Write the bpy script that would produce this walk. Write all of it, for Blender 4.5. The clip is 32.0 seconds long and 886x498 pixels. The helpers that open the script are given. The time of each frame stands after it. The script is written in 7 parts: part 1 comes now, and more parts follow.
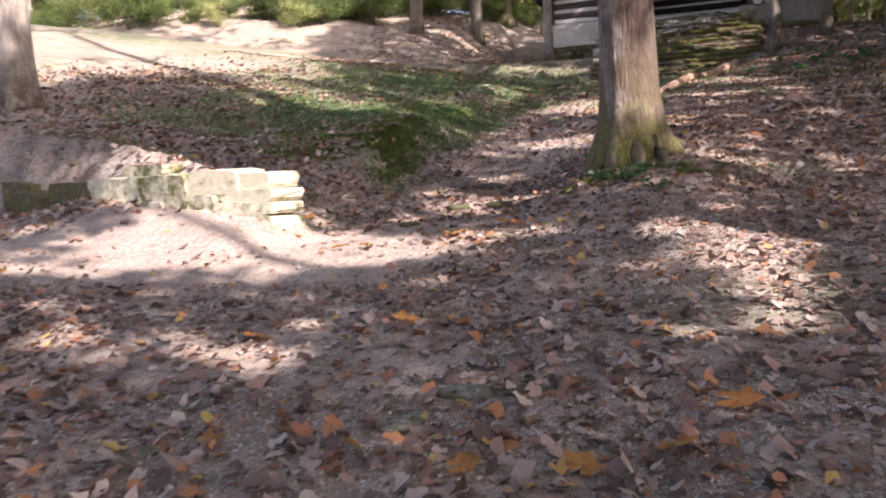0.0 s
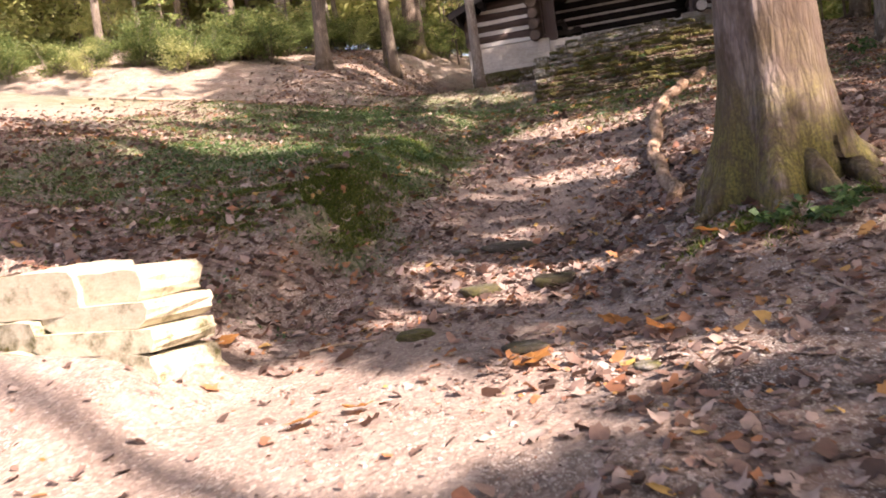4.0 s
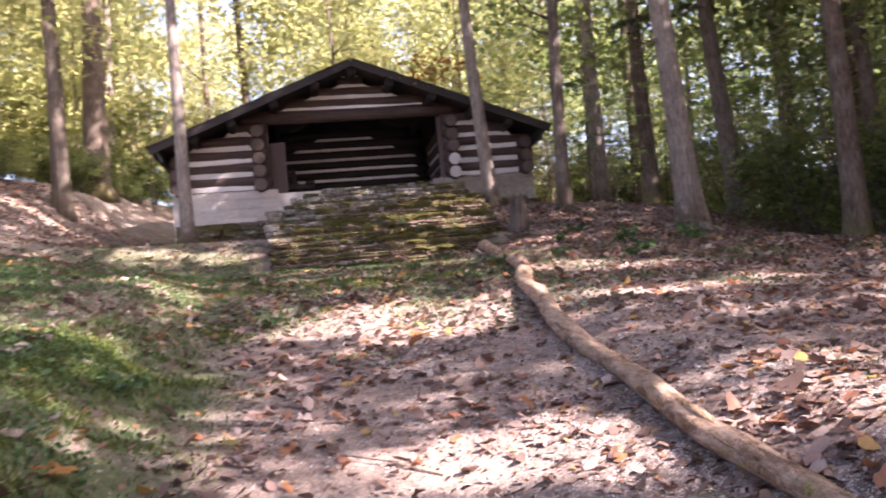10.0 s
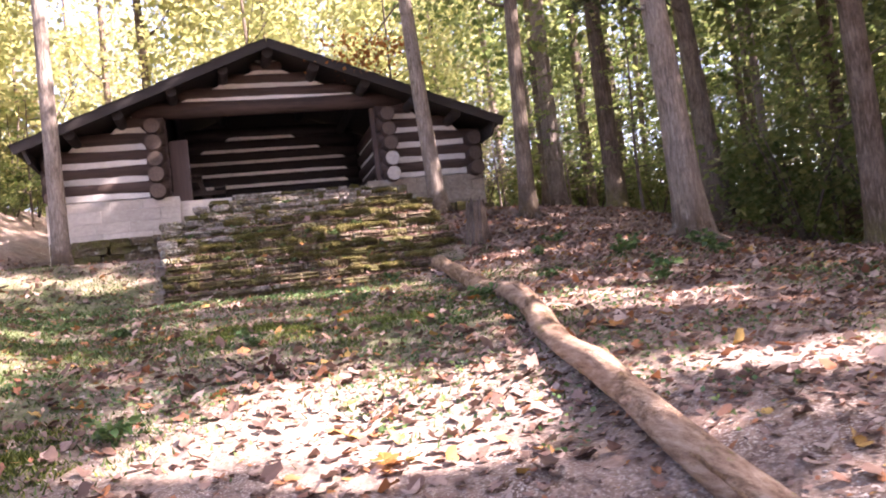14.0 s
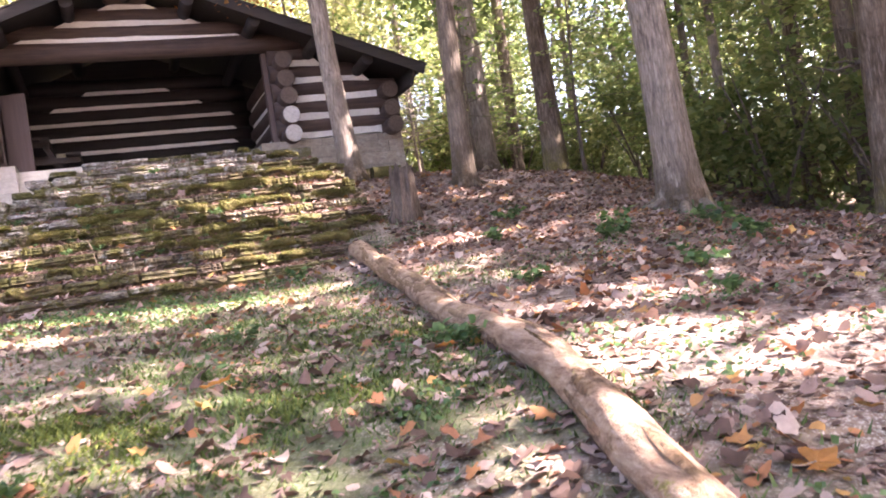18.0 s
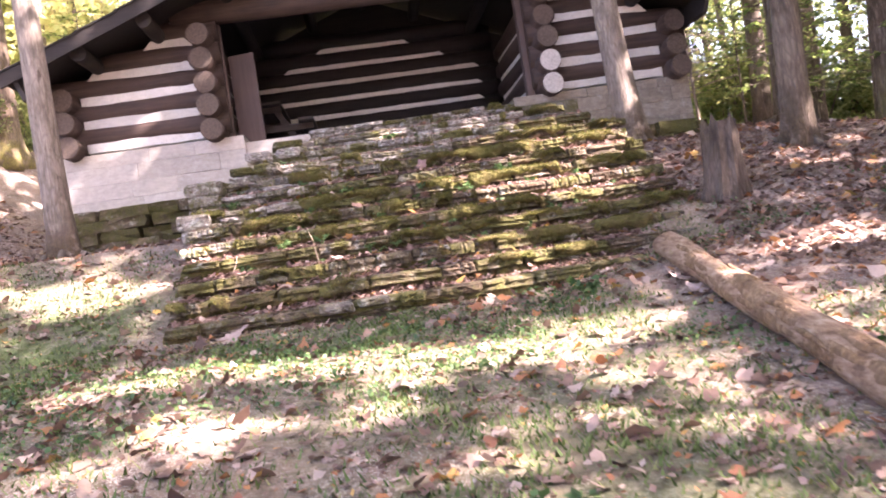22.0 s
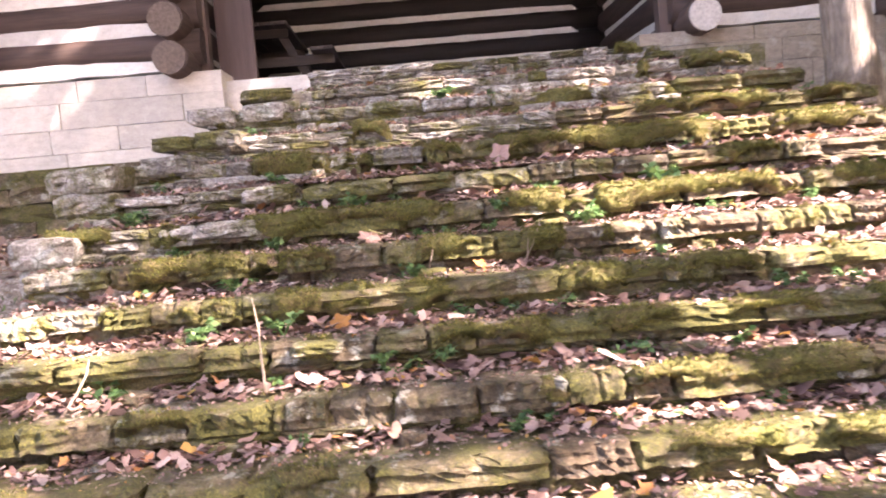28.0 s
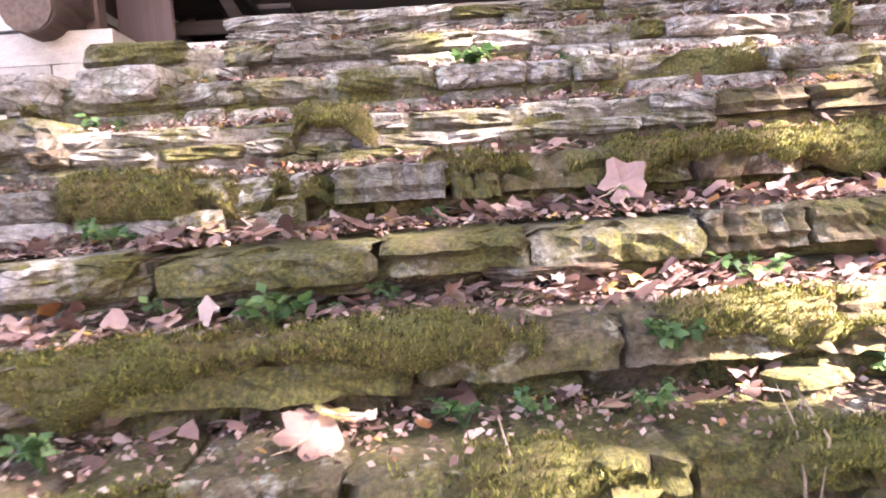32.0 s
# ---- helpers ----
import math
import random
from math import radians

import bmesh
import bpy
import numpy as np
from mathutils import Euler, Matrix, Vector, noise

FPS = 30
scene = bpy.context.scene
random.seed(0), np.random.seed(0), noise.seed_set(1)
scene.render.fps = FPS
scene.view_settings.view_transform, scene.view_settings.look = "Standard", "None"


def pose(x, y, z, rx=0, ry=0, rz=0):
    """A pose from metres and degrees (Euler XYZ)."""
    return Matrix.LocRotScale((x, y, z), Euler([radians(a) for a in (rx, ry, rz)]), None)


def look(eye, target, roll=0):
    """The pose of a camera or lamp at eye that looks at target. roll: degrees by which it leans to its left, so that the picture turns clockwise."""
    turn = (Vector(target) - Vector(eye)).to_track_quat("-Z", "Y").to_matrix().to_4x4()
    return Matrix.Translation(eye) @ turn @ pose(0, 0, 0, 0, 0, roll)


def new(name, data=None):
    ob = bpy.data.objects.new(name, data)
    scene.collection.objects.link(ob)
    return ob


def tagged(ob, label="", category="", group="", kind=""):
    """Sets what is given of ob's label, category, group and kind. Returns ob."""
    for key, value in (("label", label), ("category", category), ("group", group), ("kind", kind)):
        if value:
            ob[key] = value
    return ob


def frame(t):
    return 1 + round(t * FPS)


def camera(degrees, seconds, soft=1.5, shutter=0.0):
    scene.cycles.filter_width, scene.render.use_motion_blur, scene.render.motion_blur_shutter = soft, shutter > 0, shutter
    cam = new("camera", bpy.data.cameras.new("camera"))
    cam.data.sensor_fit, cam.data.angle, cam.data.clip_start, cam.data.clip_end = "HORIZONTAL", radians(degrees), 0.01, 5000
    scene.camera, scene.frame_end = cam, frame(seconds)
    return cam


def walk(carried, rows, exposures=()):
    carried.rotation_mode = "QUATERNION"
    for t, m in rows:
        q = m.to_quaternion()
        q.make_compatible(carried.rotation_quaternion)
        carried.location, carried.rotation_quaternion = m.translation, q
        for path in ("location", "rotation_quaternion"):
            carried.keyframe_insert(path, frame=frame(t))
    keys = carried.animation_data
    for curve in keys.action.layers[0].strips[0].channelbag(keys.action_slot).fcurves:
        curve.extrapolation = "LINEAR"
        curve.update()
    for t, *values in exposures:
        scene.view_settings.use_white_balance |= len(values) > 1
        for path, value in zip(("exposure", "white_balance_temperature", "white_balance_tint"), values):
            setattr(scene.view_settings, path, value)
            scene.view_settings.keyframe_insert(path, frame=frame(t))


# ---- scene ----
cam = camera(57.4, 32.0, 1.8, 0.35)
METRES, EYE, TILT, LEAN, TURN = 25.0, 1.5, -5.55, 5.93, 19.88
PATH = [
    (0, (-0.099, 0.365, 1.718), (-0.78, 2.231, 1.478), -3.1),
    (0.5, (-0.331, 0.736, 1.702), (-0.896, 2.643, 1.498), -3.6),
    (1, (-0.54, 1.099, 1.722), (-1.259, 2.956, 1.532), -6.8),
    (1.5, (-0.8, 1.514, 1.771), (-1.407, 3.401, 1.501), -6.9),
    (2, (-0.935, 2.003, 1.751), (-1.51, 3.912, 1.597), -6.3),
    (2.5, (-1.228, 2.394, 1.759), (-1.873, 4.28, 1.599), -7.4),
    (4.5, (-2.165, 4.141, 1.821), (-2.58, 6.093, 1.691), -8.3),
    (5, (-2.334, 4.541, 1.916), (-2.727, 6.501, 1.846), -8.7),
    (5.5, (-2.575, 4.921, 2.012), (-2.766, 6.912, 2.0), -6.7),
    (6, (-2.732, 5.333, 1.971), (-2.889, 7.327, 1.971), -6.2),
    (6.5, (-2.86, 5.725, 2.043), (-2.992, 7.721, 2.051), -5.8),
    (7, (-3.05, 6.145, 2.138), (-2.999, 8.144, 2.111), -6.1),
    (7.5, (-3.173, 6.564, 2.145), (-2.984, 8.555, 2.147), -6.2),
    (8, (-3.258, 6.977, 2.204), (-3.064, 8.965, 2.309), -5.6),
    (8.5, (-3.364, 7.391, 2.294), (-3.152, 9.376, 2.416), -6.1),
    (9, (-3.329, 7.777, 2.291), (-3.074, 9.747, 2.515), -5.4),
    (9.5, (-3.335, 8.209, 2.316), (-3.221, 10.178, 2.648), -3.6),
    (10, (-3.317, 8.626, 2.4), (-2.97, 10.59, 2.558), -5.6),
    (10.5, (-3.413, 9.064, 2.474), (-2.924, 10.997, 2.637), -6.6),
    (11, (-3.383, 9.356, 2.516), (-2.856, 11.273, 2.736), -7.0),
    (11.5, (-3.428, 9.824, 2.586), (-2.845, 11.725, 2.803), -7.1),
    (12, (-3.364, 10.154, 2.591), (-2.7, 12.031, 2.782), -6.5),
    (12.5, (-3.307, 10.485, 2.671), (-2.692, 12.377, 2.876), -6.8),
    (13, (-3.2, 10.92, 2.763), (-2.643, 12.831, 2.951), -7.0),
    (13.5, (-3.113, 11.282, 2.779), (-2.555, 13.194, 2.971), -7.0),
    (14, (-3.06, 11.579, 2.822), (-2.53, 13.502, 2.977), -7.1),
    (14.5, (-3.065, 11.931, 2.894), (-2.587, 13.872, 2.949), -7.6),
    (16.5, (-2.926, 13.41, 3.125), (-2.437, 15.349, 3.176), -6.6),
    (17, (-2.795, 13.697, 3.22), (-2.307, 15.635, 3.282), -6.5),
    (17.5, (-2.633, 14.031, 3.249), (-1.955, 15.912, 3.301), -9.5),
    (18, (-2.476, 14.293, 3.29), (-1.733, 16.15, 3.317), -8.9),
    (18.5, (-2.223, 14.563, 3.363), (-1.531, 16.438, 3.422), -10.0),
    (19, (-2.184, 14.848, 3.322), (-1.626, 16.768, 3.354), -8.8),
    (19.5, (-2.161, 15.239, 3.411), (-1.673, 17.176, 3.314), -3.0),
    (20, (-2.105, 15.583, 3.499), (-1.636, 17.526, 3.448), -3.8),
    (20.5, (-2.138, 15.916, 3.523), (-1.705, 17.868, 3.488), -4.9),
    (21, (-2.192, 16.248, 3.65), (-1.772, 18.203, 3.62), -5.1),
    (21.5, (-2.2, 16.619, 3.7), (-1.944, 18.602, 3.662), -9.2),
    (22, (-2.24, 16.93, 3.745), (-2.064, 18.923, 3.752), -8.7),
    (22.5, (-2.319, 17.231, 3.876), (-2.15, 19.223, 3.881), -7.1),
    (23, (-2.317, 17.541, 3.895), (-2.11, 19.529, 3.959), -7.6),
    (23.5, (-2.35, 17.834, 3.99), (-2.208, 19.826, 4.109), -8.8),
    (24, (-2.362, 18.185, 4.055), (-2.003, 20.152, 4.054), -10.2),
    (24.5, (-2.329, 18.462, 4.053), (-1.866, 20.407, 3.986), -9.1),
    (25, (-2.217, 18.752, 4.158), (-1.8, 20.707, 4.083), -8.9),
    (25.5, (-2.126, 19.079, 4.195), (-1.664, 21.025, 4.151), -8.2),
    (27.5, (-2.016, 20.425, 4.497), (-1.787, 22.411, 4.425), -3.6),
    (28, (-2.063, 20.782, 4.49), (-2.012, 22.776, 4.347), -5.0),
    (28.5, (-2.074, 21.021, 4.495), (-2.083, 23.016, 4.357), -5.6),
    (29, (-2.116, 21.379, 4.533), (-2.094, 23.37, 4.341), -4.8),
    (29.5, (-2.084, 21.735, 4.511), (-2.018, 23.716, 4.249), -4.9),
    (30, (-2.073, 22.064, 4.596), (-1.998, 24.047, 4.345), -4.6),
    (30.5, (-2.15, 22.442, 4.632), (-1.977, 24.419, 4.385), -2.8),
    (31, (-2.182, 22.752, 4.622), (-2.023, 24.732, 4.39), -3.6),
    (31.5, (-2.138, 23.034, 4.715), (-2.092, 25.022, 4.499), -4.7),
    (32, (-2.137, 23.286, 4.685), (-2.034, 25.278, 4.531), -4.2),
]
walk(cam, [(t, look(eye, target, roll)) for t, eye, target, roll in PATH], [(0.0, 2.43, 6250, 18), (2.0, 2.48, 6350, 21), (5.0, 2.68, 7350, 26), (6.5, 3.38, 6950, 20), (8.5, 3.43, 6950, 26), (10.0, 3.03, 6500, 32), (11.2, 3.38, 6750, 33), (14.0, 3.43, 6750, 36), (17.0, 3.83, 6500, 31), (19.0, 4.20, 6800, 32), (22.0, 4.13, 6700, 34), (25.0, 4.33, 6800, 32), (29.0, 4.55, 7100, 31), (30.5, 4.74, 6900, 31), (32.0, 4.96, 6800, 31)])

# ---- light ----
SUN = Vector((0.76, -0.42, 0.74)).normalized()
SUN_ELEVATION = math.asin(SUN.z)
SUN_AZIMUTH = math.atan2(SUN.x, SUN.y)
world = bpy.data.worlds.new("world")
scene.world = world
world.use_nodes = True
wn = world.node_tree.nodes
sky = wn.new("ShaderNodeTexSky")
sky.sky_type, sky.sun_disc = "NISHITA", False
sky.sun_elevation, sky.sun_rotation = SUN_ELEVATION, SUN_AZIMUTH
sky.air_density, sky.dust_density, sky.ozone_density = 0.8, 4.0, 0.5
world.node_tree.links.new(sky.outputs[0], wn["Background"].inputs[0])
wn["Background"].inputs[1].default_value = 0.09
sun = new("sun", bpy.data.lights.new("sun", "SUN"))
sun.data.energy, sun.data.angle, sun.data.color = 3.4, radians(0.6), (1.0, 0.93, 0.82)
sun.matrix_world = look(SUN * 60, (0, 0, 0))


# ---- materials ----
def node_material(name, rough=0.85):
    m = bpy.data.materials.new(name)
    m.use_nodes = True
    tree = m.node_tree
    bsdf = tree.nodes["Principled BSDF"]
    bsdf.inputs["Roughness"].default_value = rough
    return m, tree, bsdf


def add(tree, kind, **values):
    n = tree.nodes.new(kind)
    for key, value in values.items():
        n.inputs[key].default_value = value
    return n


def coords(tree, scale=(1, 1, 1), local=False):
    src = tree.nodes.new("ShaderNodeTexCoord")
    mp = add(tree, "ShaderNodeMapping", Scale=scale)
    if local:
        tree.links.new(src.outputs["Object"], mp.inputs["Vector"])
    else:
        geo = tree.nodes.new("ShaderNodeNewGeometry")
        tree.links.new(geo.outputs["Position"], mp.inputs["Vector"])
    return mp.outputs[0]


def noise_of(tree, vec, scale, detail=4.0, rough=0.6):
    n = add(tree, "ShaderNodeTexNoise", Scale=scale, Detail=detail, Roughness=rough)
    tree.links.new(vec, n.inputs["Vector"])
    return n.outputs["Fac"]


def ramp(tree, fac, stops):
    r = tree.nodes.new("ShaderNodeValToRGB")
    e = r.color_ramp.elements
    while len(e) < len(stops):
        e.new(0.5)
    for el, (p, c) in zip(e, stops):
        el.position, el.color = p, (*c, 1)
    tree.links.new(fac, r.inputs[0])
    return r.outputs[0]


def mixed(tree, fac, a, b, kind="MIX"):
    n = tree.nodes.new("ShaderNodeMix")
    n.data_type, n.blend_type = "RGBA", kind
    for value, socket in ((fac, n.inputs[0]), (a, n.inputs[6]), (b, n.inputs[7])):
        if isinstance(value, (int, float)):
            socket.default_value = value
        elif isinstance(value, tuple):
            socket.default_value = (*value, 1)
        else:
            tree.links.new(value, socket)
    return n.outputs[2]


def sharpen(tree, fac, low, high):
    n = add(tree, "ShaderNodeMapRange")
    n.inputs[1].default_value, n.inputs[2].default_value = low, high
    tree.links.new(fac, n.inputs[0])
    return n.outputs[0]


def bumped(tree, bsdf, height, strength=0.5, distance=0.02):
    b = add(tree, "ShaderNodeBump", Strength=strength, Distance=distance)
    tree.links.new(height, b.inputs["Height"])
    tree.links.new(b.outputs[0], bsdf.inputs["Normal"])


def ground_material():
    m, t, b = node_material("forest_floor", 0.95)
    v = coords(t)
    big, mid, fine = noise_of(t, v, 0.45, 5), noise_of(t, v, 2.6, 6), noise_of(t, v, 38, 4, 0.7)
    dirt = ramp(t, mid, [(0.3, (0.05, 0.036, 0.032)), (0.5, (0.105, 0.074, 0.064)), (0.7, (0.22, 0.168, 0.148))])
    speck = ramp(t, fine, [(0.35, (0.032, 0.024, 0.021)), (0.5, (0.125, 0.09, 0.077)), (0.66, (0.46, 0.40, 0.36))])
    base = mixed(t, 0.55, dirt, speck)
    vor = add(t, "ShaderNodeTexVoronoi", Scale=13.0)
    t.links.new(v, vor.inputs["Vector"])
    litter = ramp(t, vor.outputs["Color"], [(0.1, (0.10, 0.055, 0.04)), (0.4, (0.26, 0.17, 0.13)), (0.65, (0.34, 0.25, 0.20)), (0.9, (0.20, 0.13, 0.11))])
    base = mixed(t, sharpen(t, noise_of(t, v, 1.1, 5), 0.40, 0.58), base, mixed(t, 0.7, base, litter))
    grit = add(t, "ShaderNodeTexVoronoi", Scale=62.0)
    t.links.new(v, grit.inputs["Vector"])
    pebbles = ramp(t, grit.outputs["Color"], [(0.15, (0.06, 0.04, 0.033)), (0.45, (0.21, 0.14, 0.112)), (0.75, (0.38, 0.285, 0.24)), (0.96, (0.62, 0.55, 0.50))])
    base = mixed(t, sharpen(t, noise_of(t, v, 1.9, 6, 0.7), 0.46, 0.62), base, mixed(t, 0.5, base, pebbles))
    crumb = add(t, "ShaderNodeTexVoronoi", Scale=130.0)
    t.links.new(v, crumb.inputs["Vector"])
    chips = t.nodes.new("ShaderNodeMath")
    chips.operation = "MULTIPLY"
    t.links.new(sharpen(t, crumb.outputs["Color"], 0.66, 0.74), chips.inputs[0])
    t.links.new(sharpen(t, noise_of(t, v, 2.4, 5, 0.7), 0.40, 0.60), chips.inputs[1])
    base = mixed(t, chips.outputs[0], base, ramp(t, noise_of(t, v, 210, 2), [(0.3, (0.30, 0.25, 0.22)), (0.7, (0.62, 0.57, 0.53))]))
    bare = t.nodes.new("ShaderNodeAttribute")
    bare.attribute_name = "bare"
    sand = mixed(t, 0.4, ramp(t, mid, [(0.3, (0.19, 0.138, 0.116)), (0.7, (0.32, 0.254, 0.219))]), pebbles)
    bf = t.nodes.new("ShaderNodeMath")
    bf.operation = "MULTIPLY"
    t.links.new(bare.outputs["Fac"], bf.inputs[0])
    t.links.new(sharpen(t, noise_of(t, v, 2.3, 6, 0.7), 0.36, 0.52), bf.inputs[1])
    base = mixed(t, bf.outputs[0], base, sand)
    att = t.nodes.new("ShaderNodeAttribute")
    att.attribute_name = "grass"
    green = ramp(t, noise_of(t, v, 9, 6, 0.75), [(0.3, (0.022, 0.034, 0.012)), (0.5, (0.055, 0.082, 0.026)), (0.7, (0.13, 0.15, 0.055))])
    gf = t.nodes.new("ShaderNodeMath")
    gf.operation = "MULTIPLY"
    t.links.new(att.outputs["Fac"], gf.inputs[0])
    t.links.new(sharpen(t, noise_of(t, v, 3.2, 6, 0.7), 0.32, 0.52), gf.inputs[1])
    base = mixed(t, gf.outputs[0], base, green)
    t.links.new(base, b.inputs["Base Color"])
    bumped(t, b, mixed(t, 0.5, fine, vor.outputs["Distance"]), 0.9, 0.03)
    return m


def bark_material(name, dark, mid, light, moss=0.0, stretch=0.16, foot=((0.05, 0.046, 0.013), (0.22, 0.19, 0.05)), stain=None):
    m, t, b = node_material(name, 0.9)
    v = coords(t, (1, 1, stretch))
    n1, n2 = noise_of(t, v, 26, 6, 0.7), noise_of(t, coords(t), 2.2, 5)
    col = ramp(t, n1, [(0.33, dark), (0.5, mid), (0.68, light)])
    col = mixed(t, sharpen(t, n2, 0.42, 0.62), col, mixed(t, 0.5, col, light))
    if stain:
        # damp or scarred patches with ragged edges
        col = mixed(t, sharpen(t, noise_of(t, coords(t, (1, 1, 0.5)), stain[1], 6, 0.7), stain[2], stain[2] + 0.07), col, mixed(t, 0.75, col, stain[0]))
    if moss:
        sep = t.nodes.new("ShaderNodeAttribute")
        sep.attribute_name = "moss"
        f = t.nodes.new("ShaderNodeMath")
        f.operation = "MULTIPLY"
        t.links.new(sep.outputs["Fac"], f.inputs[0])
        t.links.new(sharpen(t, noise_of(t, coords(t), 5, 6, 0.7), 0.36, 0.54), f.inputs[1])
        green = ramp(t, noise_of(t, coords(t), 60, 3), [(0.3, foot[0]), (0.7, foot[1])])
        col = mixed(t, f.outputs[0], col, green)
    t.links.new(col, b.inputs["Base Color"])
    ridges = add(t, "ShaderNodeTexVoronoi", Scale=24.0)
    ridges.feature = "DISTANCE_TO_EDGE"
    t.links.new(coords(t, (1, 1, 0.22)), ridges.inputs["Vector"])
    furrow = sharpen(t, ridges.outputs["Distance"], 0.16, 0.0)
    shown = t.nodes["Principled BSDF"].inputs["Base Color"]
    t.links.new(mixed(t, furrow, col, mixed(t, 0.38, col, dark)), shown)
    bumped(t, b, mixed(t, 0.55, n1, ridges.outputs["Distance"]), 1.0, 0.035)
    return m


def leaf_material(name, stops, through_light=0.45, rough=0.6, island=True):
    m, t, b = node_material(name, rough)
    geo = t.nodes.new("ShaderNodeNewGeometry")
    info = t.nodes.new("ShaderNodeObjectInfo")
    mix = t.nodes.new("ShaderNodeMath")
    mix.operation = "MULTIPLY_ADD"
    t.links.new(geo.outputs["Random Per Island"], mix.inputs[0])
    mix.inputs[1].default_value = 0.72 if island else 1.0
    shift = t.nodes.new("ShaderNodeMath")
    shift.operation = "MULTIPLY"
    shift.inputs[1].default_value = 0.28 if island else 0.0
    t.links.new(info.outputs["Random"], shift.inputs[0])
    t.links.new(shift.outputs[0], mix.inputs[2])
    col = ramp(t, mix.outputs[0], stops)
    col = mixed(t, 0.35, col, ramp(t, noise_of(t, coords(t), 45, 3), [(0.3, (0.3, 0.3, 0.3)), (0.7, (1, 1, 1))]), "MULTIPLY")
    t.links.new(col, b.inputs["Base Color"])
    tr = t.nodes.new("ShaderNodeBsdfTranslucent")
    t.links.new(col, tr.inputs["Color"])
    sh = t.nodes.new("ShaderNodeMixShader")
    sh.inputs[0].default_value = through_light
    t.links.new(b.outputs[0], sh.inputs[1])
    t.links.new(tr.outputs[0], sh.inputs[2])
    t.links.new(sh.outputs[0], t.nodes["Material Output"].inputs[0])
    return m


def wood_material(name, dark, light, axis=0, rough=0.75, streak=22):
    m, t, b = node_material(name, rough)
    sc = [1.0, 1.0, 1.0]
    sc[axis] = 0.07
    v = coords(t, tuple(sc))
    n1 = noise_of(t, v, streak, 6, 0.65)
    info = t.nodes.new("ShaderNodeObjectInfo")
    col = ramp(t, n1, [(0.3, dark), (0.72, light)])
    col = mixed(t, 0.45, col, ramp(t, info.outputs["Random"], [(0.0, (0.55, 0.5, 0.48)), (1.0, (1, 1, 1))]), "MULTIPLY")
    col = mixed(t, sharpen(t, noise_of(t, coords(t), 1.7, 5), 0.45, 0.7), col, mixed(t, 0.4, col, light))
    t.links.new(col, b.inputs["Base Color"])
    bumped(t, b, n1, 0.5, 0.012)
    return m


def stone_material(name, stops, moss=0.0, lichen=0.3, bump=0.9, speck=0.75, cracks=5.0):
    m, t, b = node_material(name, 0.92)
    v = coords(t)
    info = t.nodes.new("ShaderNodeObjectInfo")
    n1 = noise_of(t, coords(t, (1, 1, 1.8)), 11, 7, 0.7)
    col = ramp(t, n1, stops)
    col = mixed(t, 0.5, col, ramp(t, info.outputs["Random"], [(0.0, (0.5, 0.48, 0.45)), (0.5, (0.85, 0.83, 0.8)), (1.0, (1, 1, 1))]), "MULTIPLY")
    strata = noise_of(t, coords(t, (2.2, 2.2, 4.2)), 9.0, 8, 0.76)
    mottle = noise_of(t, v, 31, 6, 0.78)
    if bump > 0.85:
        col = mixed(t, 0.7, col, ramp(t, strata, [(0.36, (0.25, 0.21, 0.18)), (0.46, (0.8, 0.78, 0.75)), (0.6, (1, 1, 1))]), "MULTIPLY")
        col = mixed(t, 0.8, col, ramp(t, mottle, [(0.38, (0.30, 0.24, 0.19)), (0.5, (0.85, 0.8, 0.74)), (0.62, (1.0, 1.0, 1.0))]), "MULTIPLY")
    spots = sharpen(t, noise_of(t, v, 7.5, 6, 0.72), 0.56, 0.62)
    col = mixed(t, spots, col, mixed(t, lichen, col, (0.62, 0.64, 0.60)))
    crack = add(t, "ShaderNodeTexVoronoi", Scale=cracks)
    crack.feature = "DISTANCE_TO_EDGE"
    t.links.new(coords(t, (1, 1, 2.6)), crack.inputs["Vector"])
    if bump > 0.6:
        col = mixed(t, sharpen(t, crack.outputs["Distance"], 0.03, 0.0), col, mixed(t, 0.75, col, (0.04, 0.035, 0.03)))
    col = mixed(t, speck, col, ramp(t, noise_of(t, v, 85, 4, 0.75), [(0.34, (0.30, 0.28, 0.26)), (0.5, (0.85, 0.84, 0.82)), (0.62, (1, 1, 1))]), "MULTIPLY")
    if moss:
        green = ramp(t, noise_of(t, v, 95, 5, 0.75), [(0.36, (0.022, 0.021, 0.006)), (0.52, (0.070, 0.066, 0.014)), (0.68, (0.165, 0.15, 0.036))])
        reach = t.nodes.new("ShaderNodeMath")
        reach.operation = "MULTIPLY_ADD"
        t.links.new(info.outputs["Random"], reach.inputs[0])
        reach.inputs[1].default_value = 0.22
        t.links.new(noise_of(t, v, 5.5, 8, 0.78), reach.inputs[2])
        col = mixed(t, sharpen(t, reach.outputs[0], 0.60 - 0.2 * moss, 0.78 - 0.2 * moss), col, green)
    t.links.new(col, b.inputs["Base Color"])
    bumped(t, b, mixed(t, 0.5, mixed(t, 0.4, n1, noise_of(t, v, 60, 5, 0.7)), mixed(t, 0.5, strata, mottle)), bump, 0.035 if bump > 0.85 else 0.015)
    return m


